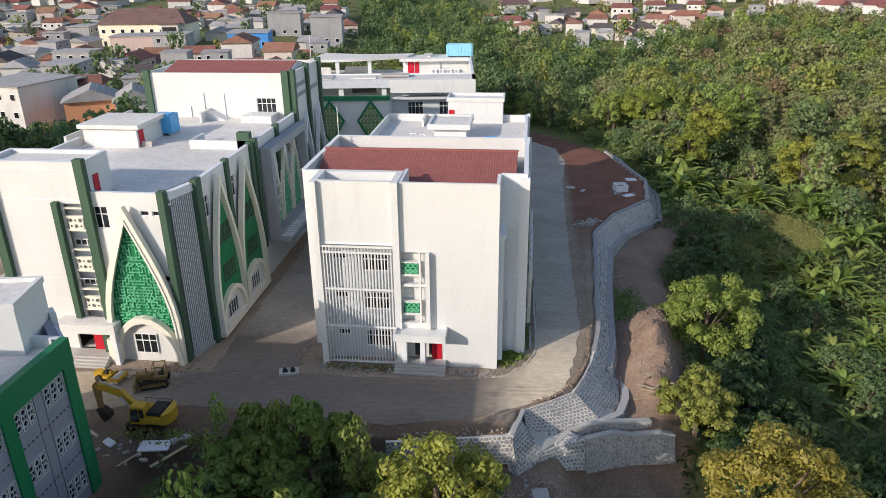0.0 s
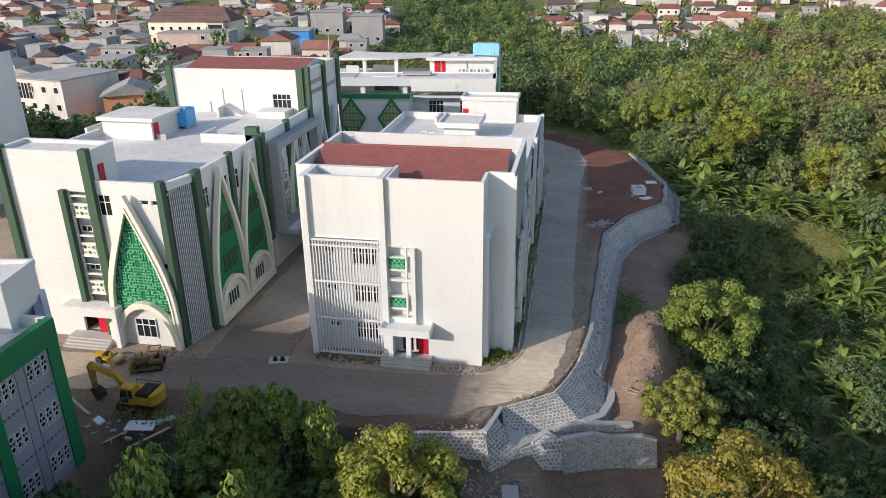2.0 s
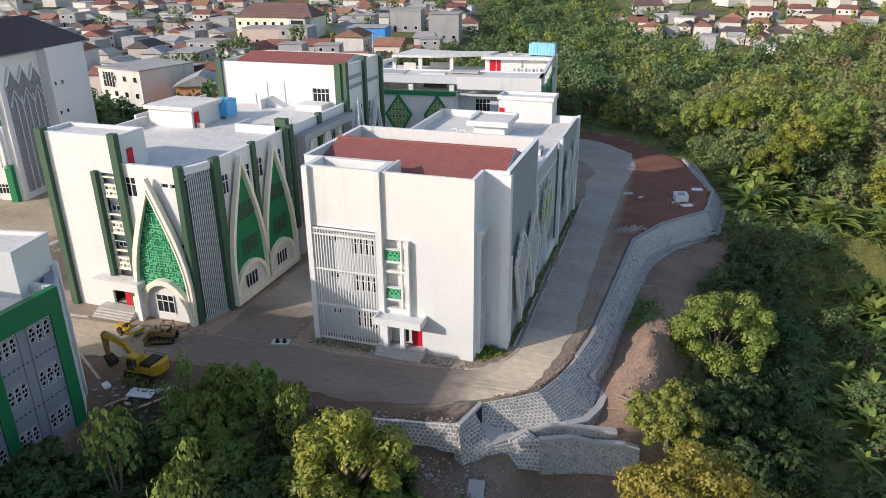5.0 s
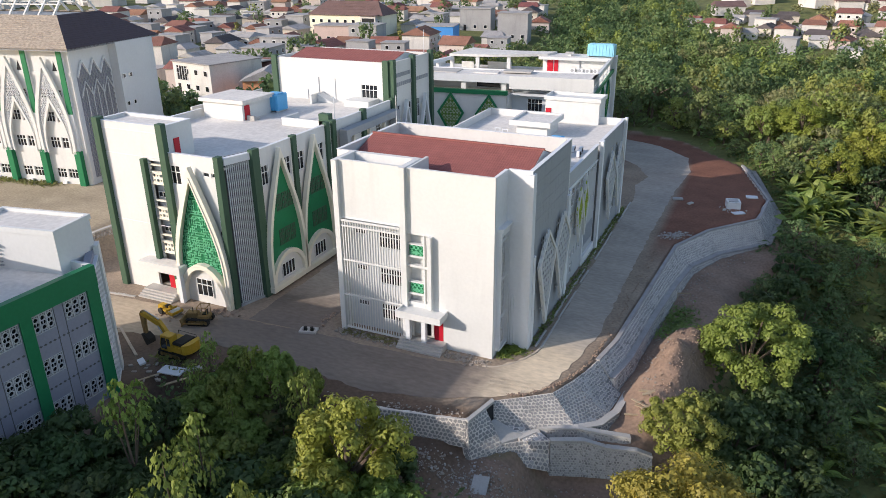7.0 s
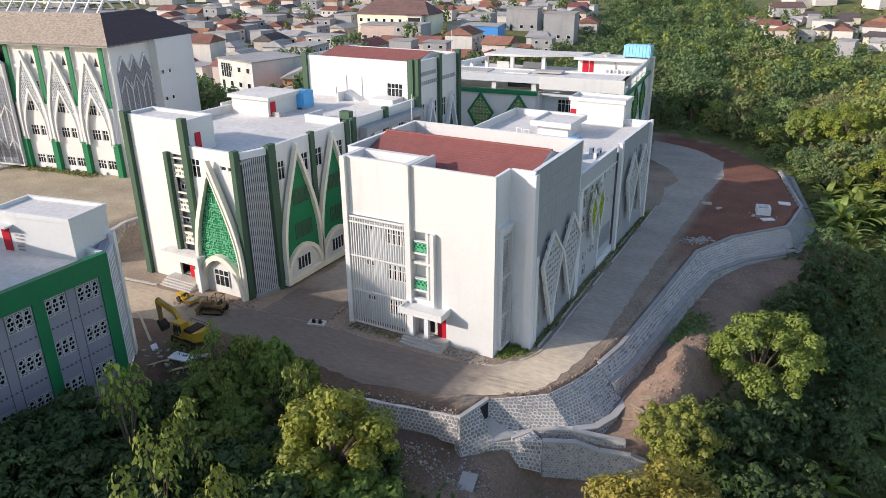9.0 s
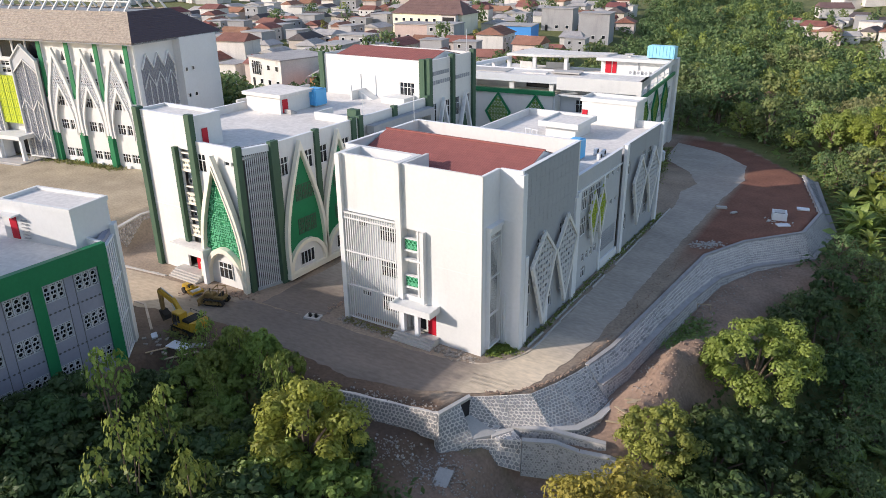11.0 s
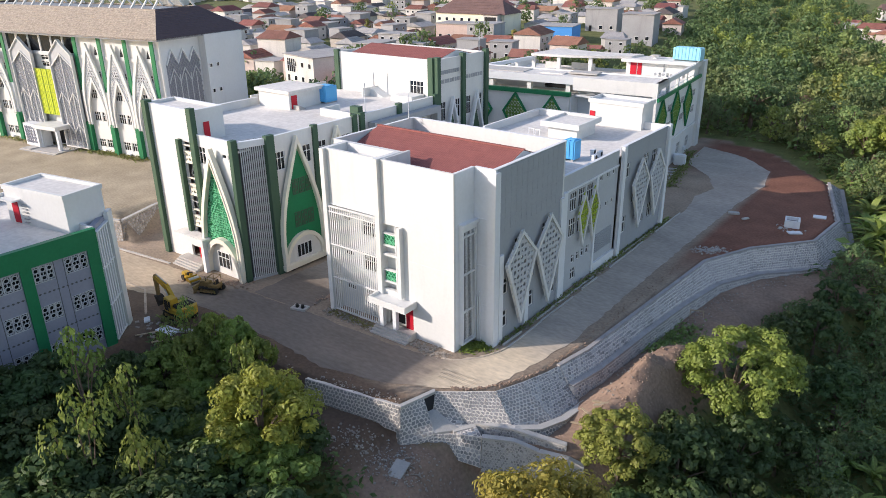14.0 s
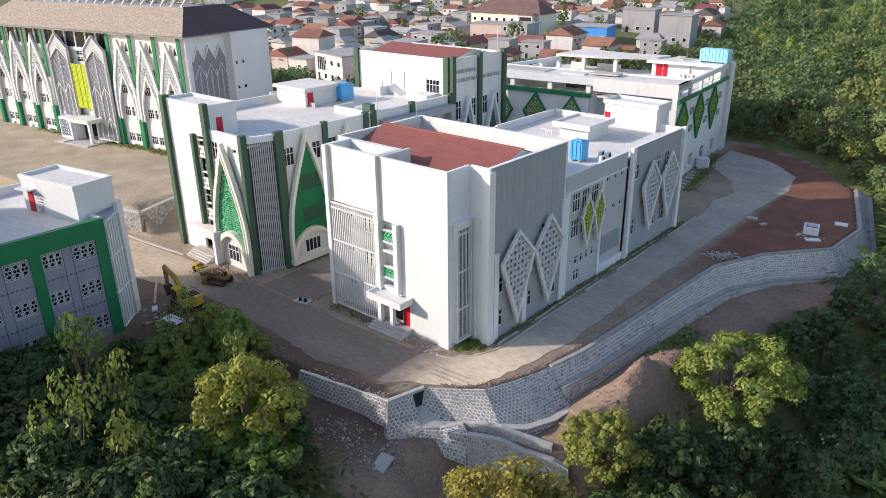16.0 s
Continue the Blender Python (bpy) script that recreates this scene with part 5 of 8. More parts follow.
for i in range(6):
    part("rung", boxes([(-1.9, -1.2, -2.3, -2.1, 11.8 + i * 0.35, 11.85 + i * 0.35)], hm), STEEL, hut, local=True)

# Out of view: added to throw the shadow lying on road and thicket.
south = part("upper_storey", boxes([(-17.9, -0.5, -30.0, -8.9, 11.4, 15.9)]), WHITE, E_, "unseen upper storey added for its shadow", True)
part("parapet", boxes([(-18.1, -0.4, -30.1, -29.8, 15.9, 16.2), (-18.1, -0.4, -9.1, -8.8, 15.9, 16.2)]), WHITE, south, local=True)

# ---- building F: the open-topped block at the back ----
F = thing("lecture_building", -22.7, 118.2, 0, 6, label="long white block with open roof terrace and green lozenge panels", category="building")
FF, FS = wall_frame(0, 0, 0), wall_frame(14.5, 0, 90)
# front wall with green beam and lozenges
part("wall", boxes([(-22, 0, 0.0, 0.4, -0.5, 13.2)]), WHITE, F, local=True)
part("green_beam", boxes([(-22, 0.2, -0.35, 0.5, 13.2, 13.9)]), GREENB, F, "green beam", True)
part("wall_return", boxes([(-0.2, 0.25, 0.5, 5.0, -0.5, 13.2)]), WHITE2, F, local=True)
for c in (-16.8, -9.9, -3.0):
    kite(F, FF, c, 2.45, 5.6, 9.8, 13.3, 0.34, 0.0, 0.3, GREENB, FLATT, 0.6, 0.3, local=True, fill="filigree", label="green lozenge frame with lime filigree")
part("recess_floor", boxes([(-22, 0.2, 0.5, 5.0, 13.1, 13.4)]), CONC, F, local=True)
part("recess_wall", boxes([(-22, 0.2, 5.0, 5.3, 13.4, 15.1)]), SIDEP, F, local=True)
for u in (-21.0, -15.8, -8.4, -1.2):
    part("column", boxes([(u, u + 0.8, 1.3, 2.0, 13.4, 15.1)]), WHITE, F, local=True)
part("roof_opening", boxes([(-6.6, -2.4, 4.95, 5.0, 13.6, 14.9)]), GLASS, F, "dark terrace glazing", True)
# roof slab over the front, its deep fascia over the right half
part("front_slab", boxes([(-22, 14.5, 1.0, 7.0, 15.1, 16.3)]), CONC, F, "pale concrete roof slab", True)
part("fascia", boxes([(0.3, 14.5, 0.75, 1.0, 14.2, 16.34)]), WHITE, F, local=True)
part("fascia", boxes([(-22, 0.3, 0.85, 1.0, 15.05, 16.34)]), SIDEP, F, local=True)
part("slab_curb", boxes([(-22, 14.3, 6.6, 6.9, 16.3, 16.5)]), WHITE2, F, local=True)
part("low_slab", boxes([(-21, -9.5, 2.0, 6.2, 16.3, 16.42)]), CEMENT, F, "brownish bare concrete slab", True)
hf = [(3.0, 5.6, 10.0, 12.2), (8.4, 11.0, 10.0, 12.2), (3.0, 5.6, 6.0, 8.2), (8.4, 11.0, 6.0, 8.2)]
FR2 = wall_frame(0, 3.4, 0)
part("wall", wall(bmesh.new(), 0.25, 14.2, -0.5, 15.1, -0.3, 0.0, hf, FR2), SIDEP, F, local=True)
for h in hf:
    window(F, FR2, *h, cols=4, rows=2, local=True)
part("beam", boxes([(0.3, 14.2, 0.0, 1.6, 12.9, 13.3)], FR2), SIDEP, F, local=True)
for i in range(6):
    part("vent_slot", boxes([(3.0 + i * 1.4, 4.0 + i * 1.4, 0.0, 0.04, 13.7, 14.1)], FR2), DARK, F, local=True)
part("corner_pier", boxes([(13.7, 14.5, 0.75, 3.4, -0.5, 14.2)]), WHITE, F, local=True)
# right face: green beam, lozenges, open gallery under the fascia
fs = [(v, v + 2.4, 1.0, 3.2) for v in (4.0, 10.4, 16.8, 23.2)]
part("wall", wall(bmesh.new(), 3.4, 31.5, -0.5, 13.4, -0.35, 0.0, fs, FS), WHITE, F, local=True)
for h in fs:
    window(F, FS, *h, cols=4, rows=2, local=True)
for v in (6.0, 14.5, 22.5):
    for zz in (7.4, 10.4):
        window(F, FS, v + 2.0, v + 4.2, zz, zz + 1.4, 3, 1, depth=0.04, local=True)
part("green_beam", boxes([(0.8, 29.5, 0.0, 0.35, 13.4, 14.0)], FS), GREENB, F, local=True)
part("fascia", boxes([(1.0, 31.5, -0.5, 0.0, 15.5, 16.3)], FS), WHITE, F, local=True)
for v in (1.2, 7.5, 13.5, 19.5, 24.6):
    part("column", boxes([(v, v + 0.7, -0.5, -0.05, 13.4, 15.5)], FS), WHITE, F, local=True)
rails(F, FS, 1.8, 24.6, (14.3,), 0.1, -0.3, -0.2, WHITE2, "rail", True)
for c in (3.9, 12.8, 21.2):
    kite(F, FS, c, 2.9, 5.6, 10.3, 13.6, 0.34, 0.05, 0.35, GREENB, FLATT, 0.6, 0.3, local=True, fill="filigree")
part("string_course", boxes([(3.4, 29.5, 0.0, 0.25, 4.4, 5.0)], FS), WHITE, F, local=True)
for v in (9.0, 15.4, 21.8):
    part("air_conditioner", boxes([(v, v + 0.9, 0.0, 0.4, 0.9, 1.6)], FS), WHITE2, F, local=True)
part("end_block", boxes([(29.5, 32.0, -0.5, 0.6, -0.5, 16.35)], FS), WHITE, F, local=True)
part("wall", boxes([(-22, 14.1, 31.5, 31.9, -0.5, 13.4)]), WHITE2, F, local=True)
part("wall", boxes([(-22, -21.6, 0.4, 31.5, -0.5, 14.4)]), WHITE2, F, local=True)
# terrace: deck, pergola on columns, stair house, loose slabs
part("roof_deck", boxes([(-21.6, 14.1, 5.3, 31.5, 13.1, 13.45)]), CONC, F, "pale concrete terrace deck", True)
bm = bmesh.new()
n = 10
q = []
for i in range(n + 1):
    t = i / n
    arc = 1.6 * math.sin(math.pi * t)
    q.append([(-17.4 + 19.2 * t, 22.3 + 4.6 * t - arc), (-15.5 + 18.5 * t, 33.0 - 2.0 * t - arc)])
lo_, hi_ = [[[bm.verts.new((u, v, z)) for u, v in row] for row in q] for z in (16.35, 16.8)]
for i in range(n):
    for a_ in (lo_, hi_):
        bm.faces.new((a_[i][0], a_[i + 1][0], a_[i + 1][1], a_[i][1]))
    for e in (0, 1):
        bm.faces.new((lo_[i][e], lo_[i + 1][e], hi_[i + 1][e], hi_[i][e]))
for i in (0, n):
    bm.faces.new((lo_[i][0], lo_[i][1], hi_[i][1], hi_[i][0]))
bmesh.ops.recalc_face_normals(bm, faces=bm.faces)
per = part("pergola_roof", bm, CONC, F, "grey concrete pergola roof with a curved edge", True)
for t in (0.02, 0.3, 0.62, 0.97):
    u, v = -17.4 + 19.2 * t, 22.6 + 4.6 * t - 1.6 * math.sin(math.pi * t)
    part("column", boxes([(u - 0.35, u + 0.35, v, v + 0.7, 13.45, 16.35)]), WHITE, per, local=True)
for t, w in ((0.13, 2.6), (0.47, 5.0)):
    u, v = -17.4 + 19.2 * t, 26.5 + 3.0 * t
    part("low_wall", boxes([(u - w / 2, u + w / 2, v, v + 0.3, 13.45, 14.7)]), WHITE, per, local=True)
BM = pose(-20.5, 8.6, 0, 0, 0, math.degrees(math.atan2(13.9, 3.2)))
part("side_beam", boxes([(0, 14.4, -0.35, 0.35, 15.6, 16.2)], BM), WHITE2, F, local=True)
for u in (0.2, 4.8, 9.4):
    part("column", boxes([(u, u + 0.7, -0.35, 0.35, 13.45, 15.6)], BM), WHITE, F, local=True)
part("parapet", boxes([(-21.6, -21.3, 5.3, 31.5, 13.45, 14.5)]), WHITE, F, local=True)
sh = part("stair_house", boxes([(1.6, 14.1, 26.4, 31.4, 13.45, 15.9)]), WHITE, F, local=True)
part("roof", boxes([(0.3, 14.45, 25.2, 31.6, 15.9, 16.4)]), WHITE, sh, local=True)
part("roof_top", boxes([(0.6, 14.2, 25.5, 31.3, 16.4, 16.43)]), CONC, sh, local=True)
part("door", boxes([(1.9, 3.1, 26.3, 26.38, 13.5, 15.7)]), RED, sh, "red steel door", True)
part("door", boxes([(3.3, 4.1, 26.3, 26.38, 13.5, 15.7)]), RED, sh, local=True)
part("downpipe", boxes([(8.3, 8.45, 26.2, 26.38, 13.5, 15.9)]), GREY, sh, local=True)
part("vent_cowl", boxes([(5.2, 6.8, 27.6, 29.0, 16.9, 17.1)]), CEMENT, sh, local=True)
part("vent_stack", boxes([(5.7, 6.3, 28.0, 28.6, 16.43, 16.9)]), WHITE2, sh, local=True)
for i in range(4):
    ac = part("air_conditioner", boxes([(6.6 + i * 1.5, 7.6 + i * 1.5, 25.7, 26.1, 13.45, 14.3)]), WHITE2, F, "white outdoor unit", True)
    part("fan_grille", prism(bmesh.new(), disc(7.0 + i * 1.5, 13.9, 0.3, 10), 0.0, 0.03, wall_frame(0, 25.7, 0)), GREY, ac, local=True)
for i in range(4):
    part("air_conditioner", boxes([(-15.6 + i * 1.1, -14.8 + i * 1.1, 20.6, 21.0, 13.45, 14.3)]), WHITE2, F, "white outdoor unit", True)
part("loose_slab", boxes([(-1.5, 3.4, 3.2, 5.8, 16.5, 16.75)]), CEMENT, F, local=True)
part("loose_slab", boxes([(-6.5, -2.2, 2.4, 4.2, 16.3, 16.5)]), CONC, F, local=True)
part("hatch_curb", ring(bmesh.new(), [(-6.0, 9.5), (1.0, 9.5), (1.0, 16.0), (-6.0, 16.0)], [(-5.6, 9.9), (0.6, 9.9), (0.6, 15.6), (-5.6, 15.6)], 13.45, 14.1, FLAT), WHITE2, F, local=True)

# ---- roof tanks ----
def tank(x, y, z, w, d, h, material, label, ribs=5):
    t = thing("water_tank", x, y, z, 0, label, "tank")
    part("body", boxes([(-w / 2, w / 2, -d / 2, d / 2, 0.25, h)]), material, t, local=True)
    for i in range(ribs):
        u = -w / 2 + w * (i + 0.5) / ribs
        part("rib", boxes([(u - 0.09, u + 0.09, -d / 2 - 0.07, d / 2 + 0.07, 0.3, h + 0.05)]), material, t, local=True)
    part("cover", boxes([(-w / 2 + 0.3, w / 2 - 0.3, -d / 2 + 0.3, d / 2 - 0.3, h, h + 0.12)]), material, t, local=True)
    for a in (-1, 1):
        part("skid", boxes([(a * (w / 2 - 0.3) - 0.12, a * (w / 2 - 0.3) + 0.12, -d / 2, d / 2, 0.0, 0.25)]), STEEL, t, local=True)


tank(-43.6, 82.6, 15.7, 2.4, 2.2, 2.4, BLUE, "bright blue sectional water tank on a flat roof")
tank(-13.4, 147.3, 16.43, 5.2, 2.2, 2.4, BLUEL, "light blue ribbed water tanks on the stair house roof", 8)
tank(-3.9, 83.6, 13.1, 1.6, 1.5, 2.4, BLUE, "small blue water tank beside the parapet", 3)

# ---- stone retaining walls ----
STONES = []
for k in range(6):
    r = random.Random(50 + k)
    bm = bmesh.new()
    n = 7
    lo = [bm.verts.new((0.5 * math.cos(6.283 * i / n) * r.uniform(0.85, 1.1), 0.5 * math.sin(6.283 * i / n) * r.uniform(0.8, 1.1), 0.0)) for i in range(n)]
    hi = [bm.verts.new((v.co.x * 0.84, v.co.y * 0.84, r.uniform(0.14, 0.26))) for v in lo]
    bm.faces.new(hi)
    for i in range(n):
        bm.faces.new((lo[i], lo[(i + 1) % n], hi[(i + 1) % n], hi[i]))
    bmesh.ops.recalc_face_normals(bm, faces=bm.faces)
    me = bpy.data.meshes.new("stone")
    bm.to_mesh(me)
    bm.free()
    me.materials.append(STONE)
    STONES.append(me)


def stone_wall(name, label, patches, size=0.46, singles=0, cap_w=0.0, cap_mat=None, bed=None):
    """A masonry face: mortar backing in thick patches (top left, top right, foot right, foot left), stones set proud in it."""
    ob = tagged(new(name), label, "retaining wall", kind="structure")
    r = random.Random(len(patches) * 7 + singles)
    verts, faces, left = [], [], singles
    for tl, tr, br, bl in patches:
        tl, tr, br, bl = map(Vector, (tl, tr, br, bl))
        nrm = (tr - tl).cross(bl - tl).normalized()
        if nrm.z < -0.2 or (abs(nrm.z) <= 0.2 and nrm.dot(Vector((0.6, -0.8, 0))) < 0):
            nrm.negate()
        bm = bmesh.new()
        back = -nrm * 0.7
        K = 7
        grid = [[[bm.verts.new((tl * (1 - a / K) + tr * (a / K)) * (1 - c / K) + (bl * (1 - a / K) + br * (a / K)) * (c / K) + off) for a in range(K + 1)] for c in range(K + 1)] for off in (Vector((0, 0, 0)), back + Vector((0, 0, -0.1)))]
        for g in grid:
            for c in range(K):
                for a in range(K):
                    bm.faces.new((g[c][a], g[c][a + 1], g[c + 1][a + 1], g[c + 1][a]))
        rim = lambda g: g[0] + [g[c][K] for c in range(1, K + 1)] + g[K][K - 1::-1] + [g[c][0] for c in range(K - 1, 0, -1)]
        f, b = rim(grid[0]), rim(grid[1])
        for i in range(len(f)):
            bm.faces.new((f[i], f[(i + 1) % len(f)], b[(i + 1) % len(f)], b[i]))
        part("mortar_backing", bm, bed or MORTAR, ob)
        if cap_w:
            d = (tr - tl).normalized()
            inward = Vector((-nrm.x, -nrm.y, 0)).normalized()
            bm = bmesh.new()
            q = [tl - inward * 0.12, tr - inward * 0.12, tr + inward * cap_w, tl + inward * cap_w]
            prv = [bm.verts.new(p + Vector((0, 0, 0.1))) for p in q] + [bm.verts.new(p - Vector((0, 0, 0.08))) for p in q]
            for fc in ((0, 1, 2, 3), (4, 7, 6, 5), (0, 4, 5, 1), (1, 5, 6, 2), (2, 6, 7, 3), (3, 7, 4, 0)):
                bm.faces.new([prv[i] for i in fc])
            part("coping", bm, cap_mat or CEMENT, ob)
        wl, hl = ((tr - tl).length + (br - bl).length) / 2, ((bl - tl).length + (br - tr).length) / 2
        nu, nv = max(1, round(wl / size)), max(1, round(hl / (size * 0.86)))
        node = {}

        def at(h, j):
            """A corner of the joint net: rows in running bond, every corner pushed about."""
            if (h, j) not in node:
                u = min(1.0, max(0.0, (h / 2 + r.uniform(-0.24, 0.24)) / nu))
                v = min(1.0, max(0.0, (j + (0.15 if (h + j) % 2 == 0 else -0.15) + r.uniform(-0.22, 0.22)) / nv))
                node[h, j] = tl * (1 - u) * (1 - v) + tr * u * (1 - v) + br * u * v + bl * (1 - u) * v
            return node[h, j]
        for j in range(nv):
            for i in range(-1, nu):
                h0 = 2 * i + (j % 2)
                q = [at(h0, j), at(h0 + 1, j), at(h0 + 2, j), at(h0 + 2, j + 1), at(h0 + 1, j + 1), at(h0, j + 1)]
                c = sum(q, Vector()) / 6
                if max((p - c).length for p in q) < size * 0.28:
                    continue
                k_, up = r.uniform(0.66, 0.88), nrm * size * r.uniform(0.06, 0.16)
                vs = [c + (p - c) * k_ - nrm * 0.02 for p in q] + [c + (p - c) * k_ * 0.84 + up for p in q]
                fs = [(6, 7, 8, 9, 10, 11)] + [(e, (e + 1) % 6, 6 + (e + 1) % 6, 6 + e) for e in range(6)]
                if left > 0:
                    left -= 1
                    me = bpy.data.meshes.new("stone")
                    me.from_pydata([p - c for p in vs], [], fs)
                    me.materials.append(STONE)
                    share("stone", me, Matrix.Translation(c), ob)
                else:
                    k = len(verts)
                    verts += [tuple(p) for p in vs]
                    faces += [[k + e for e in f] for f in fs]
    if faces:
        me = bpy.data.meshes.new("stonework")
        me.from_pydata(verts, [], faces)
        me.materials.append(STONE)
        o = new("stonework", me)
        o.parent = ob
        tagged(o, kind="stuff")
    return ob


def along(top, foot):
    return [(top[i], top[i + 1], foot[i + 1], foot[i]) for i in range(len(top) - 1)]


stone_wall("retaining_wall_front", "low rubble stone wall in pale mortar below the road", along(
    [(-10.2, 46.0, 0.0), (-4.8, 46.9, 0.05), (-0.3, 47.7, 0.1)], [(-10.2, 45.6, -2.1), (-4.8, 46.45, -2.0), (-0.2, 47.2, -2.3)]), singles=220, size=0.40)
stone_wall("retaining_wall_apron", "fanned rubble stone wing beside the culvert chute", [
    ((-0.3, 47.7, 0.1), (0.5, 50.0, -0.05), (2.3, 49.2, -2.5), (0.3, 46.9, -3.2)),
    ((-0.3, 47.7, 0.1), (0.3, 46.9, -3.2), (0.0, 46.9, -3.4), (-0.5, 47.3, -2.2)),
    ((2.3, 49.2, -2.5), (3.7, 50.3, -2.55), (4.2, 49.6, -4.4), (1.8, 48.0, -4.1)),
    ((0.3, 46.9, -3.2), (2.3, 49.2, -2.5), (1.8, 48.0, -4.1), (0.8, 47.1, -4.1)),
    ((3.7, 50.3, -2.5), (5.9, 51.05, -2.4), (6.1, 50.6, -5.2), (4.2, 49.6, -4.6)),
    ((0.95, 50.7, -1.5), (4.5, 52.1, -2.35), (3.6, 50.7, -2.5), (1.1, 50.3, -1.6)),
    ((4.5, 52.1, -2.3), (5.9, 51.1, -2.36), (3.8, 50.3, -2.55), (3.2, 51.0, -2.45))], size=0.4, singles=150)
stone_wall("retaining_wall_corner", "steep stone pitching round the road bend", along(
    [(0.66, 51.4, 0.0), (3.0, 53.0, 0.05), (5.0, 54.5, 0.08), (6.1, 57.2, 0.03), (7.0, 60.0, 0.0), (7.5, 62.2, 0.0)],
    [(1.0, 50.6, -1.6), (4.5, 52.0, -2.4), (7.7, 53.5, -2.5), (9.4, 57.0, -2.7), (9.9, 61.2, -2.9), (9.3, 62.0, -2.9)]), size=0.36, singles=290)
stone_wall("toe_wall", "low curved stone kerb at the foot of the pitching", along(
    [(7.6, 53.2, -2.1), (9.4, 55.0, -2.35), (10.3, 57.8, -2.6), (10.6, 61.6, -2.8)], [(7.8, 52.9, -3.3), (9.7, 54.7, -3.5), (10.6, 57.7, -3.8), (10.9, 61.5, -4.0)]), size=0.36, cap_w=0.55)
chute = tagged(new("drain_chute"), "grey concrete chute below the culvert mouth", "drain", kind="structure")
for name_, q_, m_ in (("slab", ((0.75, 49.9, -1.35), (1.0, 50.8, -1.35), (3.7, 50.9, -2.4), (2.3, 49.2, -2.42)), CEMENT), ("culvert_mouth", ((0.5, 50.0, -0.2), (0.7, 51.3, -0.2), (0.95, 50.9, -1.5), (0.8, 49.9, -1.5)), DARK), ("lintel", ((-0.42, 47.75, 0.2), (0.48, 51.5, 0.16), (0.78, 51.3, 0.1), (-0.12, 47.6, 0.14)), CEMENT), ("sill", ((3.0, 50.6, -2.38), (4.4, 52.2, -2.2), (4.75, 51.9, -2.24), (3.5, 50.3, -2.42)), CEMENT)):
    bm = bmesh.new()
    up = [bm.verts.new(p) for p in q_]
    dn = [bm.verts.new((p[0], p[1], p[2] - 0.25)) for p in q_]
    bm.faces.new(up)
    bm.faces.new(dn[::-1])
    for i in range(4):
        bm.faces.new((up[i], dn[i], dn[(i + 1) % 4], up[(i + 1) % 4]))
    bmesh.ops.recalc_face_normals(bm, faces=bm.faces)
    part(name_, bm, m_, chute)
top = [(7.4, 61.6, 0), (8.2, 66, 0), (8.9, 76, 0), (9.5, 85, 0), (10.1, 94, 0), (13.4, 101.5, 0), (19.5, 109, 0), (20.5, 119, 0), (15.6, 138, 0)]
foot = [(8.6, 61.4, -1.4), (9.4, 65.7, -1.45), (10.1, 75.8, -1.6), (10.9, 84.7, -1.8), (12.0, 93.2, -2.2), (15.0, 100.2, -2.6), (21.0, 107.9, -3.0), (22.3, 119.2, -2.6), (17.2, 138.8, -1.0)]
stone_wall("retaining_wall_long", "long grey stone retaining wall with a stepped foot", along(top, foot), size=0.36, cap_w=0.3, cap_mat=WALLTOP)
ledge = [(x + (0.45 if i < 6 else 0.5), y - (0.12 if i < 6 else 0.3), z) for i, (x, y, z) in enumerate(foot)]
stone_wall("retaining_wall_ledge", "stepped stone footing under the long wall", along(ledge, [(x + 0.45, y - 0.1, z - 1.7) for x, y, z in ledge]), size=0.36, cap_w=0.5, cap_mat=WALLTOP)
stone_wall("drain_wall_upper", "stone drain wall with pale cement top", along(
    [(4.5, 52.1, -2.22), (7.8, 53.25, -2.05), (9.6, 54.0, -2.5), (12.0, 54.85, -2.85)], [(4.7, 51.7, -4.2), (8.0, 52.9, -4.3), (9.8, 53.6, -4.4), (12.2, 54.5, -4.6)]), size=0.3, cap_w=0.45, bed=CEMENT)
stone_wall("drain_wall_lower", "stone drain wall with pale cement top", along(
    [(6.0, 50.95, -2.3), (8.4, 52.3, -2.45), (10.3, 53.15, -3.2), (12.8, 53.75, -3.2), (14.0, 54.2, -3.7)], [(6.15, 50.6, -5.6), (8.6, 51.9, -5.9), (10.5, 52.75, -6.1), (13.0, 53.35, -6.3), (14.3, 53.8, -6.4)]), size=0.27, cap_w=0.4, bed=CEMENT)
stone_wall("court_wall", "dark stone retaining wall of the raised court", along(
    [(-75, 49.3, 3.0), (-59.6, 53.4, 3.0), (-55.1, 54.6, 3.0)], [(-75, 49.2, -0.2), (-59.6, 53.2, -0.2), (-55.0, 54.4, -0.2)]) + along([(-55.1, 54.6, 3.0), (-57.7, 61.4, 3.0), (-56, 90, 3.0)], [(-54.9, 54.6, -0.2), (-57.5, 61.4, -0.2), (-55.8, 90, -0.2)]), size=0.45, cap_w=0.4, bed=RUBBLE)

# ---- houses of the village ----
HW = [mat("plaster_" + n, c, 0.85, 0.12, 2.0, 0.1, stain=0.2, rnd=0.02) for n, c in (("white", (0.64, 0.62, 0.59)), ("cream", (0.60, 0.54, 0.46)), ("pink", (0.52, 0.40, 0.37)), ("grey", (0.36, 0.36, 0.37)), ("blush", (0.60, 0.52, 0.48)))]
HR = [mat("roofing_" + n, c, 0.85, 0.25, 1.5, 0.2, stain=0.25, rnd=0.02) for n, c in (("rust", (0.22, 0.10, 0.08)), ("brown", (0.17, 0.115, 0.10)), ("clay", (0.30, 0.145, 0.105)), ("zinc", (0.36, 0.35, 0.345)), ("dark", (0.10, 0.085, 0.085)))]


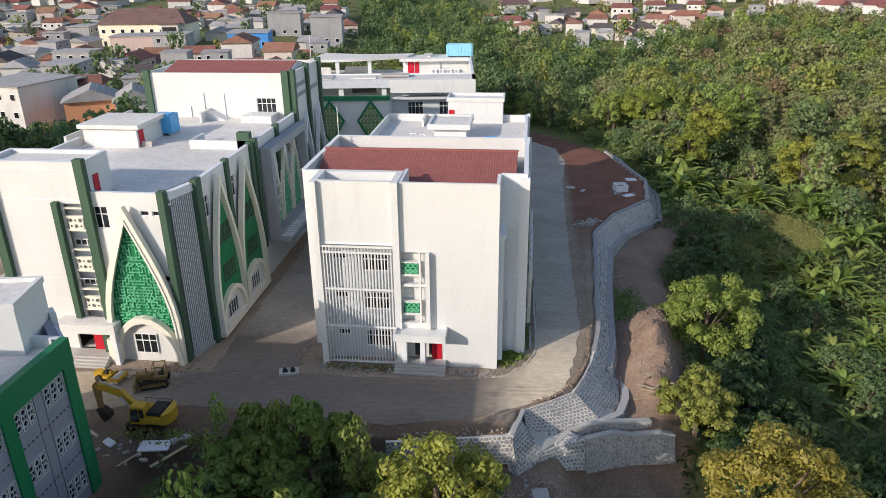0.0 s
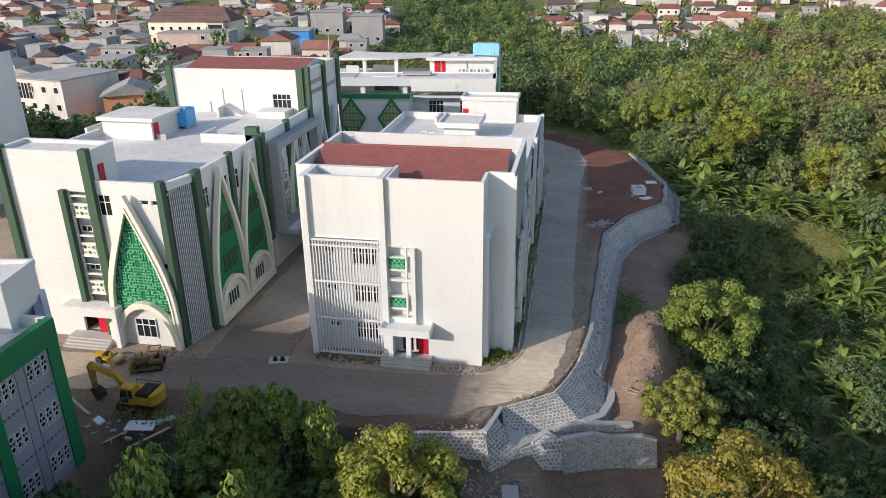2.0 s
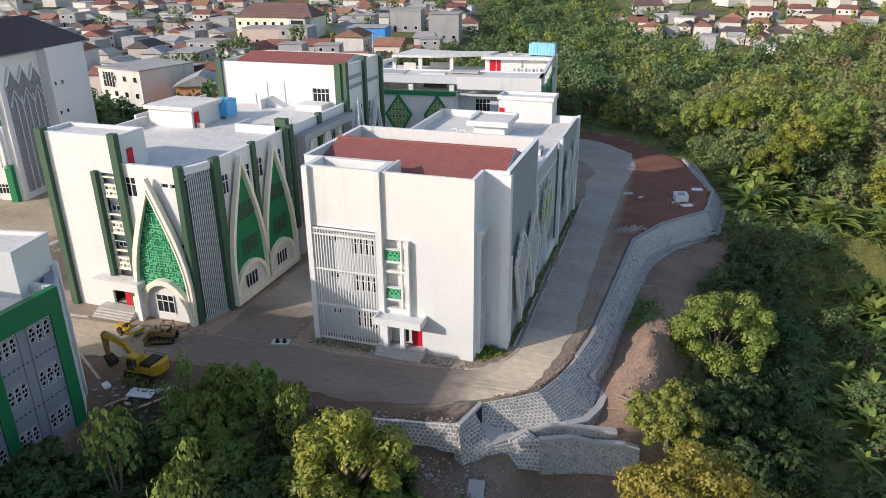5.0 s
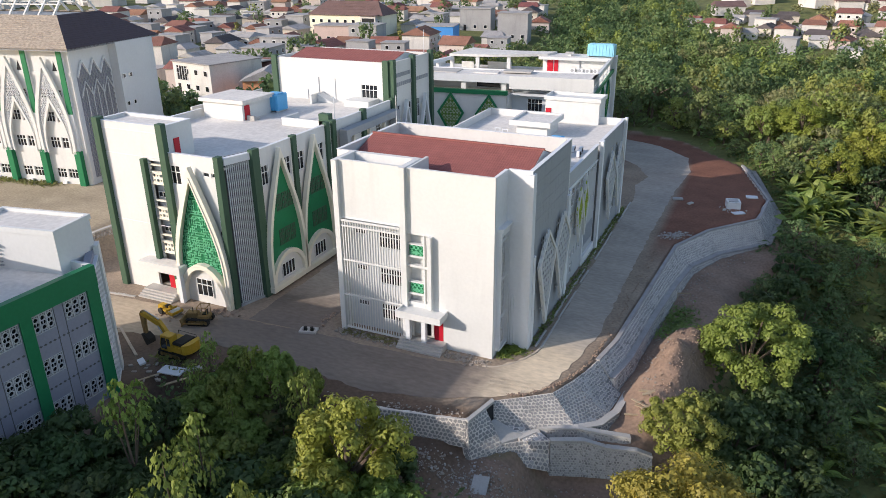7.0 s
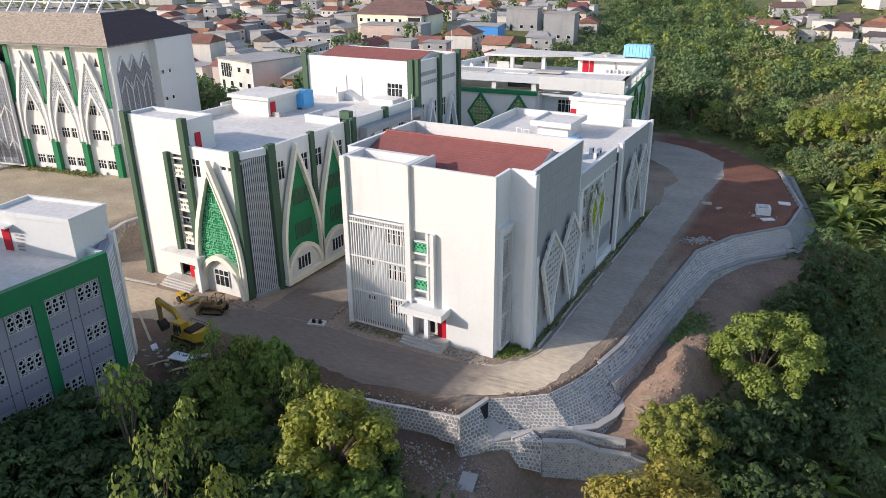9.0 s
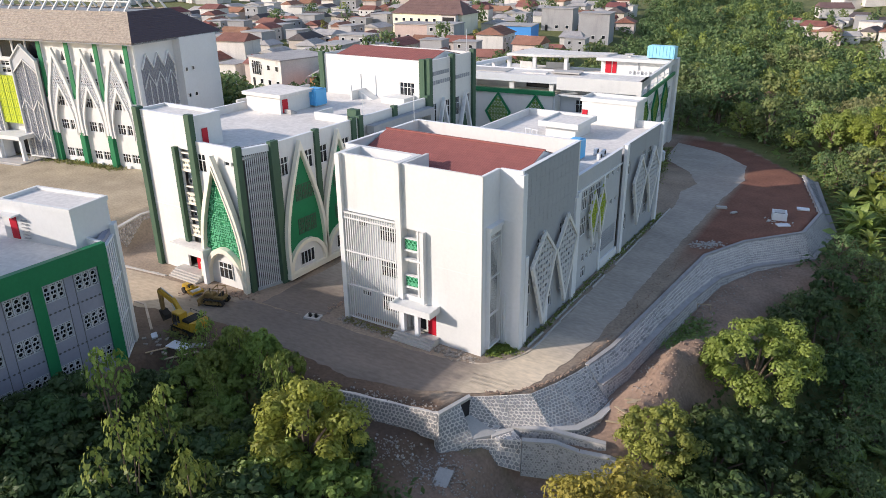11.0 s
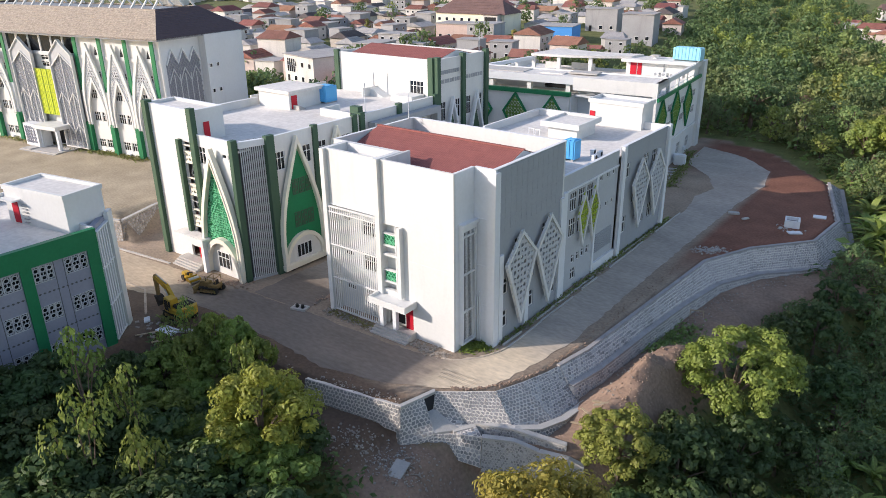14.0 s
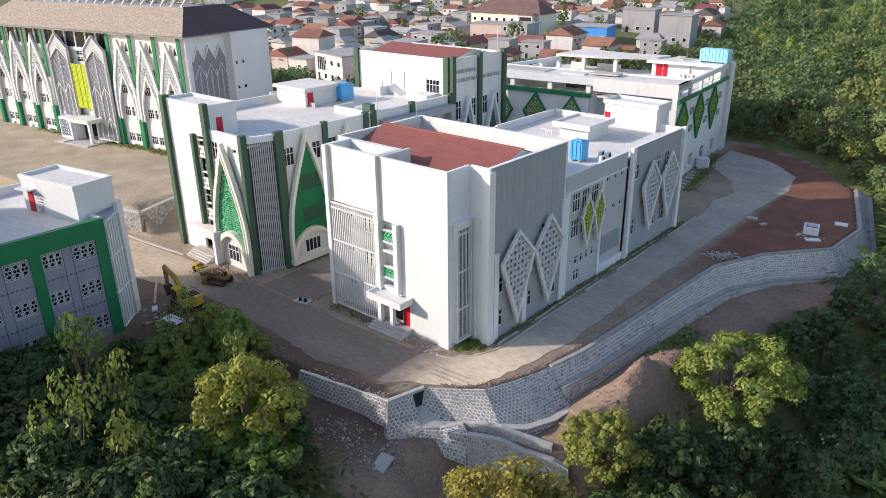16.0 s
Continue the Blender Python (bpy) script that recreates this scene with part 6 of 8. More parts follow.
def gable_roof(w, d, z, rise, over=0.5, hip=0.0):
    bm = bmesh.new()
    x, y = w / 2 + over, d / 2 + over
    r = x - (hip if hip else 0.0)
    a = [bm.verts.new(p) for p in ((-x, -y, z), (x, -y, z), (x, y, z), (-x, y, z), (-r, 0, z + rise), (r, 0, z + rise))]
    for f in ((0, 1, 5, 4), (2, 3, 4, 5), (1, 2, 5), (3, 0, 4), (3, 2, 1, 0)):
        bm.faces.new([a[i] for i in f])
    for k in range(4):
        t = 0.2 + 0.2 * k
        box(bm, -r, r, -y * (1 - t) - 0.06, -y * (1 - t) + 0.06, z + rise * t, z + rise * t + 0.09)
    return bm


def house(x, y, z, rz, w, d, h, rise, wall_mat, roof_mat, label, storeys=1, flat=False, hip=0.0, name="house", base=2.0):
    t = thing(name, x, y, z, rz, label, "house", "village houses")
    part("wall", boxes([(-w / 2, w / 2, -d / 2, d / 2, -base, h)]), wall_mat, t, local=True)
    if flat:
        part("roof", boxes([(-w / 2 - 0.3, w / 2 + 0.3, -d / 2 - 0.3, d / 2 + 0.3, h, h + 0.25)]), roof_mat, t, local=True)
    else:
        part("roof", gable_roof(w, d, h - 0.02, rise, 0.6, hip), roof_mat, t, local=True)
    for s in range(storeys):
        z0 = s * h / storeys + 0.9
        n = max(2, int(w / 3.2))
        for i in range(n):
            u = -w / 2 + w * (i + 0.5) / n
            if s == 0 and i == 0:
                part("door", boxes([(u - 0.5, u + 0.5, -d / 2 - 0.05, -d / 2 + 0.1, 0.0, 2.1)]), DARK, t, local=True)
            else:
                win = part("window", boxes([(u - 0.65, u + 0.65, -d / 2 - 0.06, -d / 2 + 0.1, z0, z0 + 1.3)]), FRAME, t, local=True)
                part("pane", boxes([(u - 0.55, u + 0.55, -d / 2 - 0.08, -d / 2, z0 + 0.1, z0 + 1.2)]), GLASS, win, local=True)
    return t


protos = []
hr_ = random.Random(11)
KINDS = [(8, 7, 3.2, 1.9, 0, 3, 1), (10, 8, 3.4, 2.2, 4, 2, 1), (9, 8, 3.3, 1.5, 1, 3, 1), (11, 9, 6.4, 2.2, 0, 0, 2), (8, 9, 5.4, 0, 0, 3, 2), (9, 7, 6.2, 0, 3, 3, 2), (12, 8, 3.5, 2.3, 1, 4, 1), (11, 8, 6.0, 0, 3, 3, 2), (7, 7, 3.2, 1.8, 2, 0, 1), (10, 9, 3.6, 1.4, 0, 3, 1), (9, 10, 6.2, 2.4, 4, 2, 2)]
WN, RN = ["white", "cream", "pink", "grey", "blush"], ["rust red", "brown", "orange clay", "grey zinc", "dark"]
for w, d, h, rise, wm, rm, st in KINDS:
    lab = f"{WN[wm]} plastered village house with {RN[rm]} roof" if rise else f"{WN[wm]} unfinished two-storey house with flat roof"
    protos.append((w, d, h, rise, HW[wm], HR[rm], lab, st))
made = {}


def village(x, y, rz, kinds=range(11), size=1.0):
    k = hr_.choice(kinds)
    z = float(height(x, y))
    m = pose(x, y, z, 0, 0, rz)
    if k in made:
        c = copy_thing(made[k], m)
        c.scale = (size, size, size)
        return c
    w, d, h, rise, wm, rm, lab, st = protos[k]
    made[k] = house(x, y, z, rz, w, d, h, rise, wm, rm, lab, st, flat=not rise, hip=1.5 if k % 3 == 0 else 0.0)
    return made[k]


TAKEN = [(-130, 246, 22), (-93, 240, 17), (-86, 222, 12), (-70, 262, 14), (-103, 140, 14), (-86, 133, 8), (-77, 131, 7), (-124, 226, 12), (-110, 222, 11)]
for i in range(17):
    for j in range(18):
        x, y = -272 + i * 12.6 + hr_.uniform(-3, 3), 122 + j * 12.8 + hr_.uniform(-3.5, 3.5) + i * 1.5
        if x > -62 - max(0, y - 150) * 0.06 or (y > 215 and x > -0.235 * y) or hr_.random() < 0.12 or (x > -72 and y < 150) or any(math.hypot(x - a, y - b) < r for a, b, r in TAKEN):
            continue
        village(x, y, hr_.choice((8, 98, 188, 278)) + hr_.uniform(-9, 9), range(11), hr_.uniform(0.72, 0.98))
def village_edge(x):
    """How near the village on the far slope comes, across its width."""
    return 280 + 2.0 * max(0, 10 - x) + 1.1 * max(0, x - 38)


for i in range(24):
    for j in range(8):
        x, y = -58 + i * 9.6 + hr_.uniform(-3.5, 3.5), 278 + j * 10.8 + hr_.uniform(-3.5, 3.5)
        if y < village_edge(x) or x < -0.07 * y or x > 0.5 * y + 8 or hr_.random() < 0.14:
            continue
        village(x, y, hr_.choice((-5, 85, 175, 265)) + hr_.uniform(-14, 14), (1, 3, 6, 8, 8, 10, 4, 5, 2, 1, 9, 0), hr_.uniform(0.68, 0.9))
# the larger houses that stand out
ZL = lambda x, y: float(height(x, y))
yh = house(-130, 246, ZL(-130, 246), 4, 30, 13, 7.6, 4.6, mat("yellow_plaster", (0.80, 0.75, 0.60), 0.8, 0.08, 2.0, stain=0.1), HR[1], "large yellow two-storey house with brown hipped roof", 2, hip=5.0)
part("porch", boxes([(7.5, 13.5, -9.0, -6.5, -1.0, 7.6)]), HW[0], yh, local=True)
part("porch_opening", boxes([(8.1, 12.9, -9.06, -8.9, 4.6, 6.8)]), DARK, yh, local=True)
part("porch_roof", boxes([(7.0, 14.0, -9.5, -6.5, 7.6, 7.9)]), HR[1], yh, local=True)
house(-92, 240, ZL(-92, 240), 12, 13, 11, 5.0, 0, mat("blue_wall", (0.07, 0.30, 0.72), 0.6, 0.06, 2.0), HR[3], "bright blue walled shed with pale flat roof", 1, True)
house(-72, 264, ZL(-72, 264), 10, 11, 10, 9.5, 0, HW[3], HR[3], "bare grey block house with flat roof", 1, True)
house(-90, 272, ZL(-90, 272), 10, 12, 9, 8.0, 0, HW[3], HR[3], "bare grey block house with flat roof", 1, True)
wh = house(-103.5, 139.5, 5.4, -12, 14, 15, 7.0, 0, HW[0], HR[3], "white house with pale flat roof and tall windows", 2, True, base=6)
part("roof_terrace", boxes([(-9.5, 3.0, 8.4, 18.0, 5.4, 5.7)]), HR[3], wh, local=True)
part("tall_window", boxes([(-5.6, -1.6, -7.56, -7.4, 3.0, 6.2)]), GLASS, wh, local=True)
for i in range(5):
    part("window_post", boxes([(-5.6 + i * 0.97, -5.48 + i * 0.97, -7.64, -7.5, 3.0, 6.2)]), FRAME, wh, local=True)
house(-87, 137, 5.6, 118, 9, 10, 4.0, 2.3, mat("orange_plaster", (0.72, 0.34, 0.18), 0.8, 0.1, 2.0), HR[3], "orange plastered house with grey gabled roof", 1, base=5)
house(-77.5, 136, 5.2, 118, 9, 7, 4.6, 2.4, HW[0], HR[3], "white house with grey gable and barred windows", 1, base=5)
house(-124, 226, ZL(-124, 226), 8, 14, 10, 5.6, 0, HW[2], HR[3], "unfinished red brick house with flat roof", 1, True, base=4)
house(-110, 222, ZL(-110, 222), 8, 10, 9, 6.4, 0, HW[3], HR[3], "bare grey block house with flat roof", 2, True, base=4)
# rooftops too far to tell apart
bm = bmesh.new()
for i in range(1500):
    a = hr_.uniform(-0.95, 0.75)
    rr = hr_.uniform(385, 1000)
    x, y = rr * math.sin(a), rr * math.cos(a)
    if (rr < 455 and x < -30) or (-0.02 - 0.28 < a < -0.02 and rr < 620) or y < 300 and x > -250:
        continue
    z = float(height(x, y))
    w, d, h = hr_.uniform(4, 7), hr_.uniform(4, 6), hr_.uniform(3, 6)
    m = pose(x, y, z, 0, 0, hr_.uniform(0, 180))
    box(bm, -w, w, -d, d, 0, h, m)
    v = [bm.verts.new(m @ Vector(p)) for p in ((-w - .5, -d - .5, h), (w + .5, -d - .5, h), (w + .5, d + .5, h), (-w - .5, d + .5, h), (-w, 0, h + 2.2), (w, 0, h + 2.2))]
    for f in ((0, 1, 5, 4), (2, 3, 4, 5), (1, 2, 5), (3, 0, 4)):
        bm.faces.new([v[q] for q in f]).material_index = 1 + i % 3
ob = part("far_rooftops", bm, HW[0], None)
for m_ in (HR[0], HR[1], HR[2]):
    ob.data.materials.append(m_)
tagged(ob, "far village roofs in red and brown", "houses", kind="stuff")

# ---- machines and loose things on the site ----
def rounded(bm, x0, x1, y0, y1, z0, z1, b=0.12):
    """A box with chamfered edges."""
    t = bmesh.new()
    box(t, x0, x1, y0, y1, z0, z1)
    bmesh.ops.bevel(t, geom=list(t.edges), offset=b, segments=2, affect="EDGES")
    me = bpy.data.meshes.new("tmp")
    t.to_mesh(me)
    t.free()
    bm.from_mesh(me)
    bpy.data.meshes.remove(me)
    return bm


def cyl(bm, p, q, r, n=14):
    p, q = Vector(p), Vector(q)
    m = Matrix.Translation((p + q) / 2) @ (q - p).to_track_quat("Z", "Y").to_matrix().to_4x4()
    bmesh.ops.create_cone(bm, cap_ends=True, segments=n, radius1=r, radius2=r, depth=(q - p).length, matrix=m)
    return bm


def track(parent, y, length, w, h, x0=0.0):
    n = 12
    pts = [(x0 - length / 2 + h / 2 + h / 2 * math.cos(a), h / 2 + h / 2 * math.sin(a)) for a in [math.pi / 2 + math.pi * i / n for i in range(n + 1)]]
    pts += [(x0 + length / 2 - h / 2 + h / 2 * math.cos(a), h / 2 + h / 2 * math.sin(a)) for a in [-math.pi / 2 + math.pi * i / n for i in range(n + 1)]]
    inner = shrink(pts, 0.84, (x0, h / 2))
    belt = part("track", ring(bmesh.new(), pts, inner, y - w / 2, y + w / 2), RUBBER, parent, local=True)
    for i in range(5):
        x = x0 - length / 2 + h / 2 + (length - h) * i / 4
        part("roller", cyl(bmesh.new(), (x, y - w * 0.4, h * 0.5), (x, y + w * 0.4, h * 0.5), h * 0.3), YDIRT, belt, local=True)
    for i in range(18):
        x = x0 - length / 2 + length * (i + 0.5) / 18
        part("track_shoe", boxes([(x - 0.05, x + 0.05, y - w / 2 - 0.02, y + w / 2 + 0.02, h - 0.02, h + 0.05)]), RUBBER, belt, local=True)


ex = thing("excavator", -29.9, 46.3, 0.05, 178, "yellow tracked excavator with folded boom on muddy ground", "excavator")
ex.matrix_basis = ex.matrix_basis @ Matrix.Scale(0.84, 4)
for y in (-1.05, 1.05):
    track(ex, y, 3.7, 0.6, 0.85)
part("undercarriage", boxes([(-1.3, 1.3, -0.8, 0.8, 0.35, 1.0)]), RUBBER, ex, local=True)
part("body", rounded(bmesh.new(), -2.0, 1.1, -1.3, 1.3, 1.0, 1.85, 0.12), YELLOW, ex, local=True)
part("counterweight", prism(bmesh.new(), [(-2.0, 1.3), (-2.35, 1.15), (-2.65, 0.7), (-2.75, 0.0), (-2.65, -0.7), (-2.35, -1.15), (-2.0, -1.3)], 1.05, 2.2, FLAT), YELLOW, ex, local=True)
part("engine_cover", rounded(bmesh.new(), -1.9, -0.35, -1.1, 1.1, 1.85, 2.25, 0.1), RUBBER, ex, "black engine cover", local=True)
cab = part("cab", prism(bmesh.new(), [(-0.35, 1.0), (1.25, 1.0), (1.35, 1.75), (1.05, 2.85), (-0.35, 2.85)], 0.25, 1.3), YELLOW, ex, local=True)
part("windscreen", prism(bmesh.new(), [(1.28, 1.1), (1.38, 1.75), (1.1, 2.7), (1.06, 2.7), (1.33, 1.75), (1.24, 1.1)], 0.33, 1.22), GLASS, cab, local=True)
part("side_window", prism(bmesh.new(), [(0.3, 1.25), (1.15, 1.25), (1.22, 1.75), (0.98, 2.65), (0.3, 2.65)], 1.29, 1.325), GLASS, cab, local=True)
part("side_window", prism(bmesh.new(), [(-0.25, 1.75), (0.2, 1.75), (0.2, 2.65), (-0.25, 2.65)], 1.29, 1.325), GLASS, cab, local=True)
part("side_window", prism(bmesh.new(), [(-0.2, 1.9), (1.1, 1.9), (0.98, 2.65), (-0.2, 2.65)], 0.225, 0.26), GLASS, cab, local=True)
part("cab_roof", rounded(bmesh.new(), -0.4, 1.12, 0.2, 1.35, 2.83, 2.94, 0.05), YELLOW, cab, local=True)
boom = part("boom", prism(bmesh.new(), [(0.7, 1.6), (1.25, 1.35), (2.7, 3.05), (5.2, 3.85), (5.35, 4.15), (4.9, 4.3), (2.5, 3.7)], -0.4, 0.05), YELLOW, ex, "dirty yellow boom", True)
part("stick", prism(bmesh.new(), [(4.8, 4.2), (5.2, 4.45), (5.55, 4.0), (5.35, 1.3), (5.0, 1.3)], -0.36, 0.0), YDIRT, ex, local=True)
part("bucket", prism(bmesh.new(), [(5.45, 1.5), (4.95, 1.5), (4.3, 1.0), (4.3, 0.4), (4.8, 0.1), (5.1, 0.6)], -0.65, 0.3), RUBBER, ex, "worn dark bucket", True)
for y in (-0.5, 0.15):
    part("ram", cyl(bmesh.new(), (1.3, y, 1.3), (2.6, y, 3.2), 0.08), STEEL, boom, local=True)
part("ram", cyl(bmesh.new(), (2.6, -0.18, 3.85), (4.8, -0.18, 4.55), 0.08), STEEL, boom, local=True)
part("hand_rail", boxes([(-1.8, 1.0, -1.28, -1.24, 2.3, 2.34), (-1.8, -1.76, -1.28, -1.24, 1.85, 2.3), (0.96, 1.0, -1.28, -1.24, 1.85, 2.3)]), RUBBER, ex, local=True)

dz = thing("bulldozer", -32.5, 52.2, 0.05, 200, "mud-covered tracked bulldozer with raised frame and low blade", "bulldozer")
dz.matrix_basis = dz.matrix_basis @ Matrix.Scale(0.85, 4)
for y in (-0.8, 0.8):
    track(dz, y, 2.9, 0.45, 0.8)
part("hood", rounded(bmesh.new(), 0.1, 1.5, -0.45, 0.45, 0.8, 1.5, 0.08), YDIRT, dz, local=True)
part("seat_deck", rounded(bmesh.new(), -1.3, 0.1, -0.7, 0.7, 0.75, 1.2, 0.06), YDIRT, dz, local=True)
part("seat", boxes([(-0.9, -0.45, -0.3, 0.3, 1.2, 1.35), (-1.0, -0.88, -0.3, 0.3, 1.2, 1.8)]), RUBBER, dz, local=True)
for x in (-1.2, -0.05):
    for y in (-0.65, 0.6):
        part("post", boxes([(x, x + 0.06, y, y + 0.06, 1.2, 2.3)]), YDIRT, dz, local=True)
part("canopy_frame", ring(bmesh.new(), [(-1.25, -0.7), (0.05, -0.7), (0.05, 0.7), (-1.25, 0.7)], [(-1.17, -0.62), (-0.03, -0.62), (-0.03, 0.62), (-1.17, 0.62)], 2.3, 2.38, FLAT), YDIRT, dz, local=True)
part("blade", prism(bmesh.new(), [(1.75, 0.1), (1.95, 0.05), (1.85, 0.5), (2.0, 1.0), (1.85, 1.0), (1.7, 0.5)], -1.5, 1.5), YDIRT, dz, local=True)
for y in (-1.15, 1.1):
    part("push_arm", boxes([(-0.4, 1.8, y, y + 0.1, 0.3, 0.45)]), YDIRT, dz, local=True)
part("exhaust", cyl(bmesh.new(), (0.7, 0.2, 1.5), (0.7, 0.2, 2.2), 0.05, 8), RUBBER, dz, local=True)

rl = thing("road_roller", -37.0, 52.4, 0.05, 352, "bright yellow road roller parked below the entrance steps", "road roller")
rl.matrix_basis = rl.matrix_basis @ Matrix.Scale(0.72, 4)
part("drum", cyl(bmesh.new(), (1.3, -0.8, 0.55), (1.3, 0.8, 0.55), 0.55, 20), STEEL, rl, local=True)
part("drum_frame", boxes([(0.55, 2.0, -0.98, -0.84, 0.5, 0.95), (0.55, 2.0, 0.84, 0.98, 0.5, 0.95), (0.5, 0.65, -0.98, 0.98, 0.6, 1.1), (1.9, 2.05, -0.98, 0.98, 0.6, 0.95)]), YELLOW, rl, local=True)
for y in (-0.85, 0.55):
    part("wheel", cyl(bmesh.new(), (-1.0, y, 0.5), (-1.0, y + 0.35, 0.5), 0.5, 18), RUBBER, rl, local=True)
part("hood", rounded(bmesh.new(), -1.9, -0.5, -0.55, 0.55, 0.6, 1.3, 0.12), YELLOW, rl, local=True)
part("deck", rounded(bmesh.new(), -0.5, 0.6, -0.75, 0.75, 0.6, 1.0, 0.06), YELLOW, rl, local=True)
part("seat", rounded(bmesh.new(), -0.45, 0.05, -0.3, 0.3, 1.0, 1.5, 0.08), RUBBER, rl, local=True)
part("console", rounded(bmesh.new(), 0.3, 0.55, -0.25, 0.25, 1.0, 1.5, 0.05), YELLOW, rl, local=True)
part("steering_wheel", cyl(bmesh.new(), (0.28, 0, 1.5), (0.22, 0, 1.56), 0.2, 12), RUBBER, rl, local=True)

# drain inlet beside the lane
pit = thing("drain_inlet", -21.0, 55.2, 0.04, 15, "concrete drain inlet slab with two dark openings", "drain")
part("slab", wall(bmesh.new(), -0.9, 0.9, -0.55, 0.55, 0.0, 0.22, [(-0.6, -0.1, -0.3, 0.3), (0.1, 0.6, -0.3, 0.3)], FLAT), CEMENT, pit, local=True)
part("opening", boxes([(-0.62, 0.62, -0.32, 0.32, 0.0, 0.03)]), DARK, pit, local=True)
for x in (-0.35, 0.35):
    part("pipe_stub", cyl(bmesh.new(), (x, 0.0, 0.0), (x, 0.0, 0.5), 0.17), RUBBER, pit, local=True)

# open drain along the side of building A and kerbs
dr = tagged(new("kerb_drain"), "broken concrete drain edge beside weeds and rubble", "drain", kind="structure")
rk = random.Random(5)
y = 61.6
while y < 108:
    L = rk.uniform(2.2, 4.2)
    for x in (1.18, 1.72):
        if rk.random() < 0.88:
            xx = x - 0.012 * (y - 61) + rk.uniform(-0.04, 0.04)
            part("kerb_stone", boxes([(xx - 0.08, xx + 0.08, y, y + L - 0.06, -0.2, 0.16 + rk.uniform(-0.04, 0.05))]), CEMENT, dr)
    y += L


def kerb_line(name, pts, label, w=0.14, h=0.2, z=0.0, material=None):
    ob = tagged(new(name), label, "kerb", kind="structure")
    for (x0, y0), (x1, y1) in zip(pts, pts[1:]):
        n = max(1, int(math.dist((x0, y0), (x1, y1)) / 1.2))
        for i in range(n):
            a, b = i / n, (i + 0.97) / n
            m = wall_frame(x0 + (x1 - x0) * a, y0 + (y1 - y0) * a, math.degrees(math.atan2(y1 - y0, x1 - x0)), z)
            part("kerb_stone", boxes([(0, math.dist((x0, y0), (x1, y1)) * (b - a), -w / 2, w / 2, -0.15, h + rk.uniform(-0.03, 0.03))], m), material or CEMENT, ob)


kerb_line("kerb", [(-2.3, 56.15), (-1.2, 56.5), (-0.2, 57.3), (0.8, 58.7), (1.5, 60.4), (1.72, 61.6)], "curved broken concrete kerb at the corner of the road", 0.2, 0.08, material=ROADM)
kerb_line("kerb", [(-60.0, 52.4), (-52, 53.0), (-43.6, 54.0)], "pale kerb along the lane below the court", 0.25, 0.15)
kerb_line("kerb", [(-56, 46.4), (-46.0, 47.4), (-39.2, 47.8), (-33.5, 44.4)], "pale kerb along the lane beside the machines", 0.25, 0.1, material=ROADM)

# concrete chamber, slabs and planks lying about
ch = thing("concrete_chamber", 15.6, 113.2, 0.0, 12, "open pale concrete chamber on red earth", "chamber")
ch.matrix_basis = ch.matrix_basis @ Matrix.Scale(0.8, 4)
part("shell", ring(bmesh.new(), [(-1.2, -1.3), (1.2, -1.3), (1.2, 1.3), (-1.2, 1.3)], [(-0.9, -1.0), (0.9, -1.0), (0.9, 1.0), (-0.9, 1.0)], 0.0, 1.3, FLAT), WHITE2, ch, local=True)
# No real lid: this sheet paints the dark of the open inside.
part("cover", boxes([(-0.9, 0.9, -1.0, 1.0, 0.6, 0.75)]), RECESS, ch, "dark sheet standing in for the shaded inside", local=True)


def loose(name, x, y, z, rz, w, d, h, material, label, category, tilt=0.0):
    t = thing(name, x, y, z, rz, label, category)
    bm = bmesh.new()
    rounded(bm, -w / 2, w / 2, -d / 2, d / 2, 0, h, min(w, d, h) * 0.12)
    bmesh.ops.rotate(bm, verts=bm.verts, matrix=Matrix.Rotation(radians(tilt), 3, "X"))
    part(category.split()[-1], bm, material, t, local=True)


loose("concrete_slab", 18.0, 119.0, 0.02, 10, 1.7, 1.2, 0.18, WHITE2, "white concrete slab lying on red earth", "slab")
loose("concrete_slab", 16.6, 110.4, 0.02, 35, 1.8, 1.0, 0.15, WHITE2, "white broken slab lying on red earth", "slab")
loose("concrete_slab", 14.6, 111.2, 0.02, 80, 0.9, 0.4, 0.15, CEMENT, "small broken slab on red earth", "slab")
loose("concrete_slab", 7.6, 113.5, 0.02, 20, 1.5, 0.8, 0.3, CEMENT, "pale stone block at the road edge", "slab")
loose("concrete_slab", 9.6, 112.2, 0.02, 60, 1.1, 0.5, 0.2, CEMENT, "pale stone block on red earth", "slab")
loose("concrete_slab", 2.2, 44.4, float(height(2.2, 44.4)) + 0.15, 10, 1.3, 2.0, 0.15, CEMENT, "grey concrete slab lying in the gully", "slab", 14)
loose("concrete_slab", -28.3, 43.7, 0.03, 8, 2.4, 1.3, 0.12, WHITE2, "white sheet lying beside the excavator", "slab")
loose("concrete_slab", -26.6, 44.7, 0.03, 40, 1.5, 0.6, 0.25, CEMENT, "pale block beside the excavator", "slab")
loose("concrete_slab", -32.1, 43.7, 0.03, -30, 1.1, 0.6, 0.2, WHITE2, "white broken sheet on dark earth", "slab", 10)
loose("timber_plank", -26.6, 42.6, 0.05, 58, 3.2, 0.28, 0.08, WOOD, "pale timber plank on dark earth", "plank")
loose("timber_plank", -29.4, 42.2, 0.05, 62, 2.6, 0.2, 0.07, WOOD, "pale timber plank on dark earth", "plank")
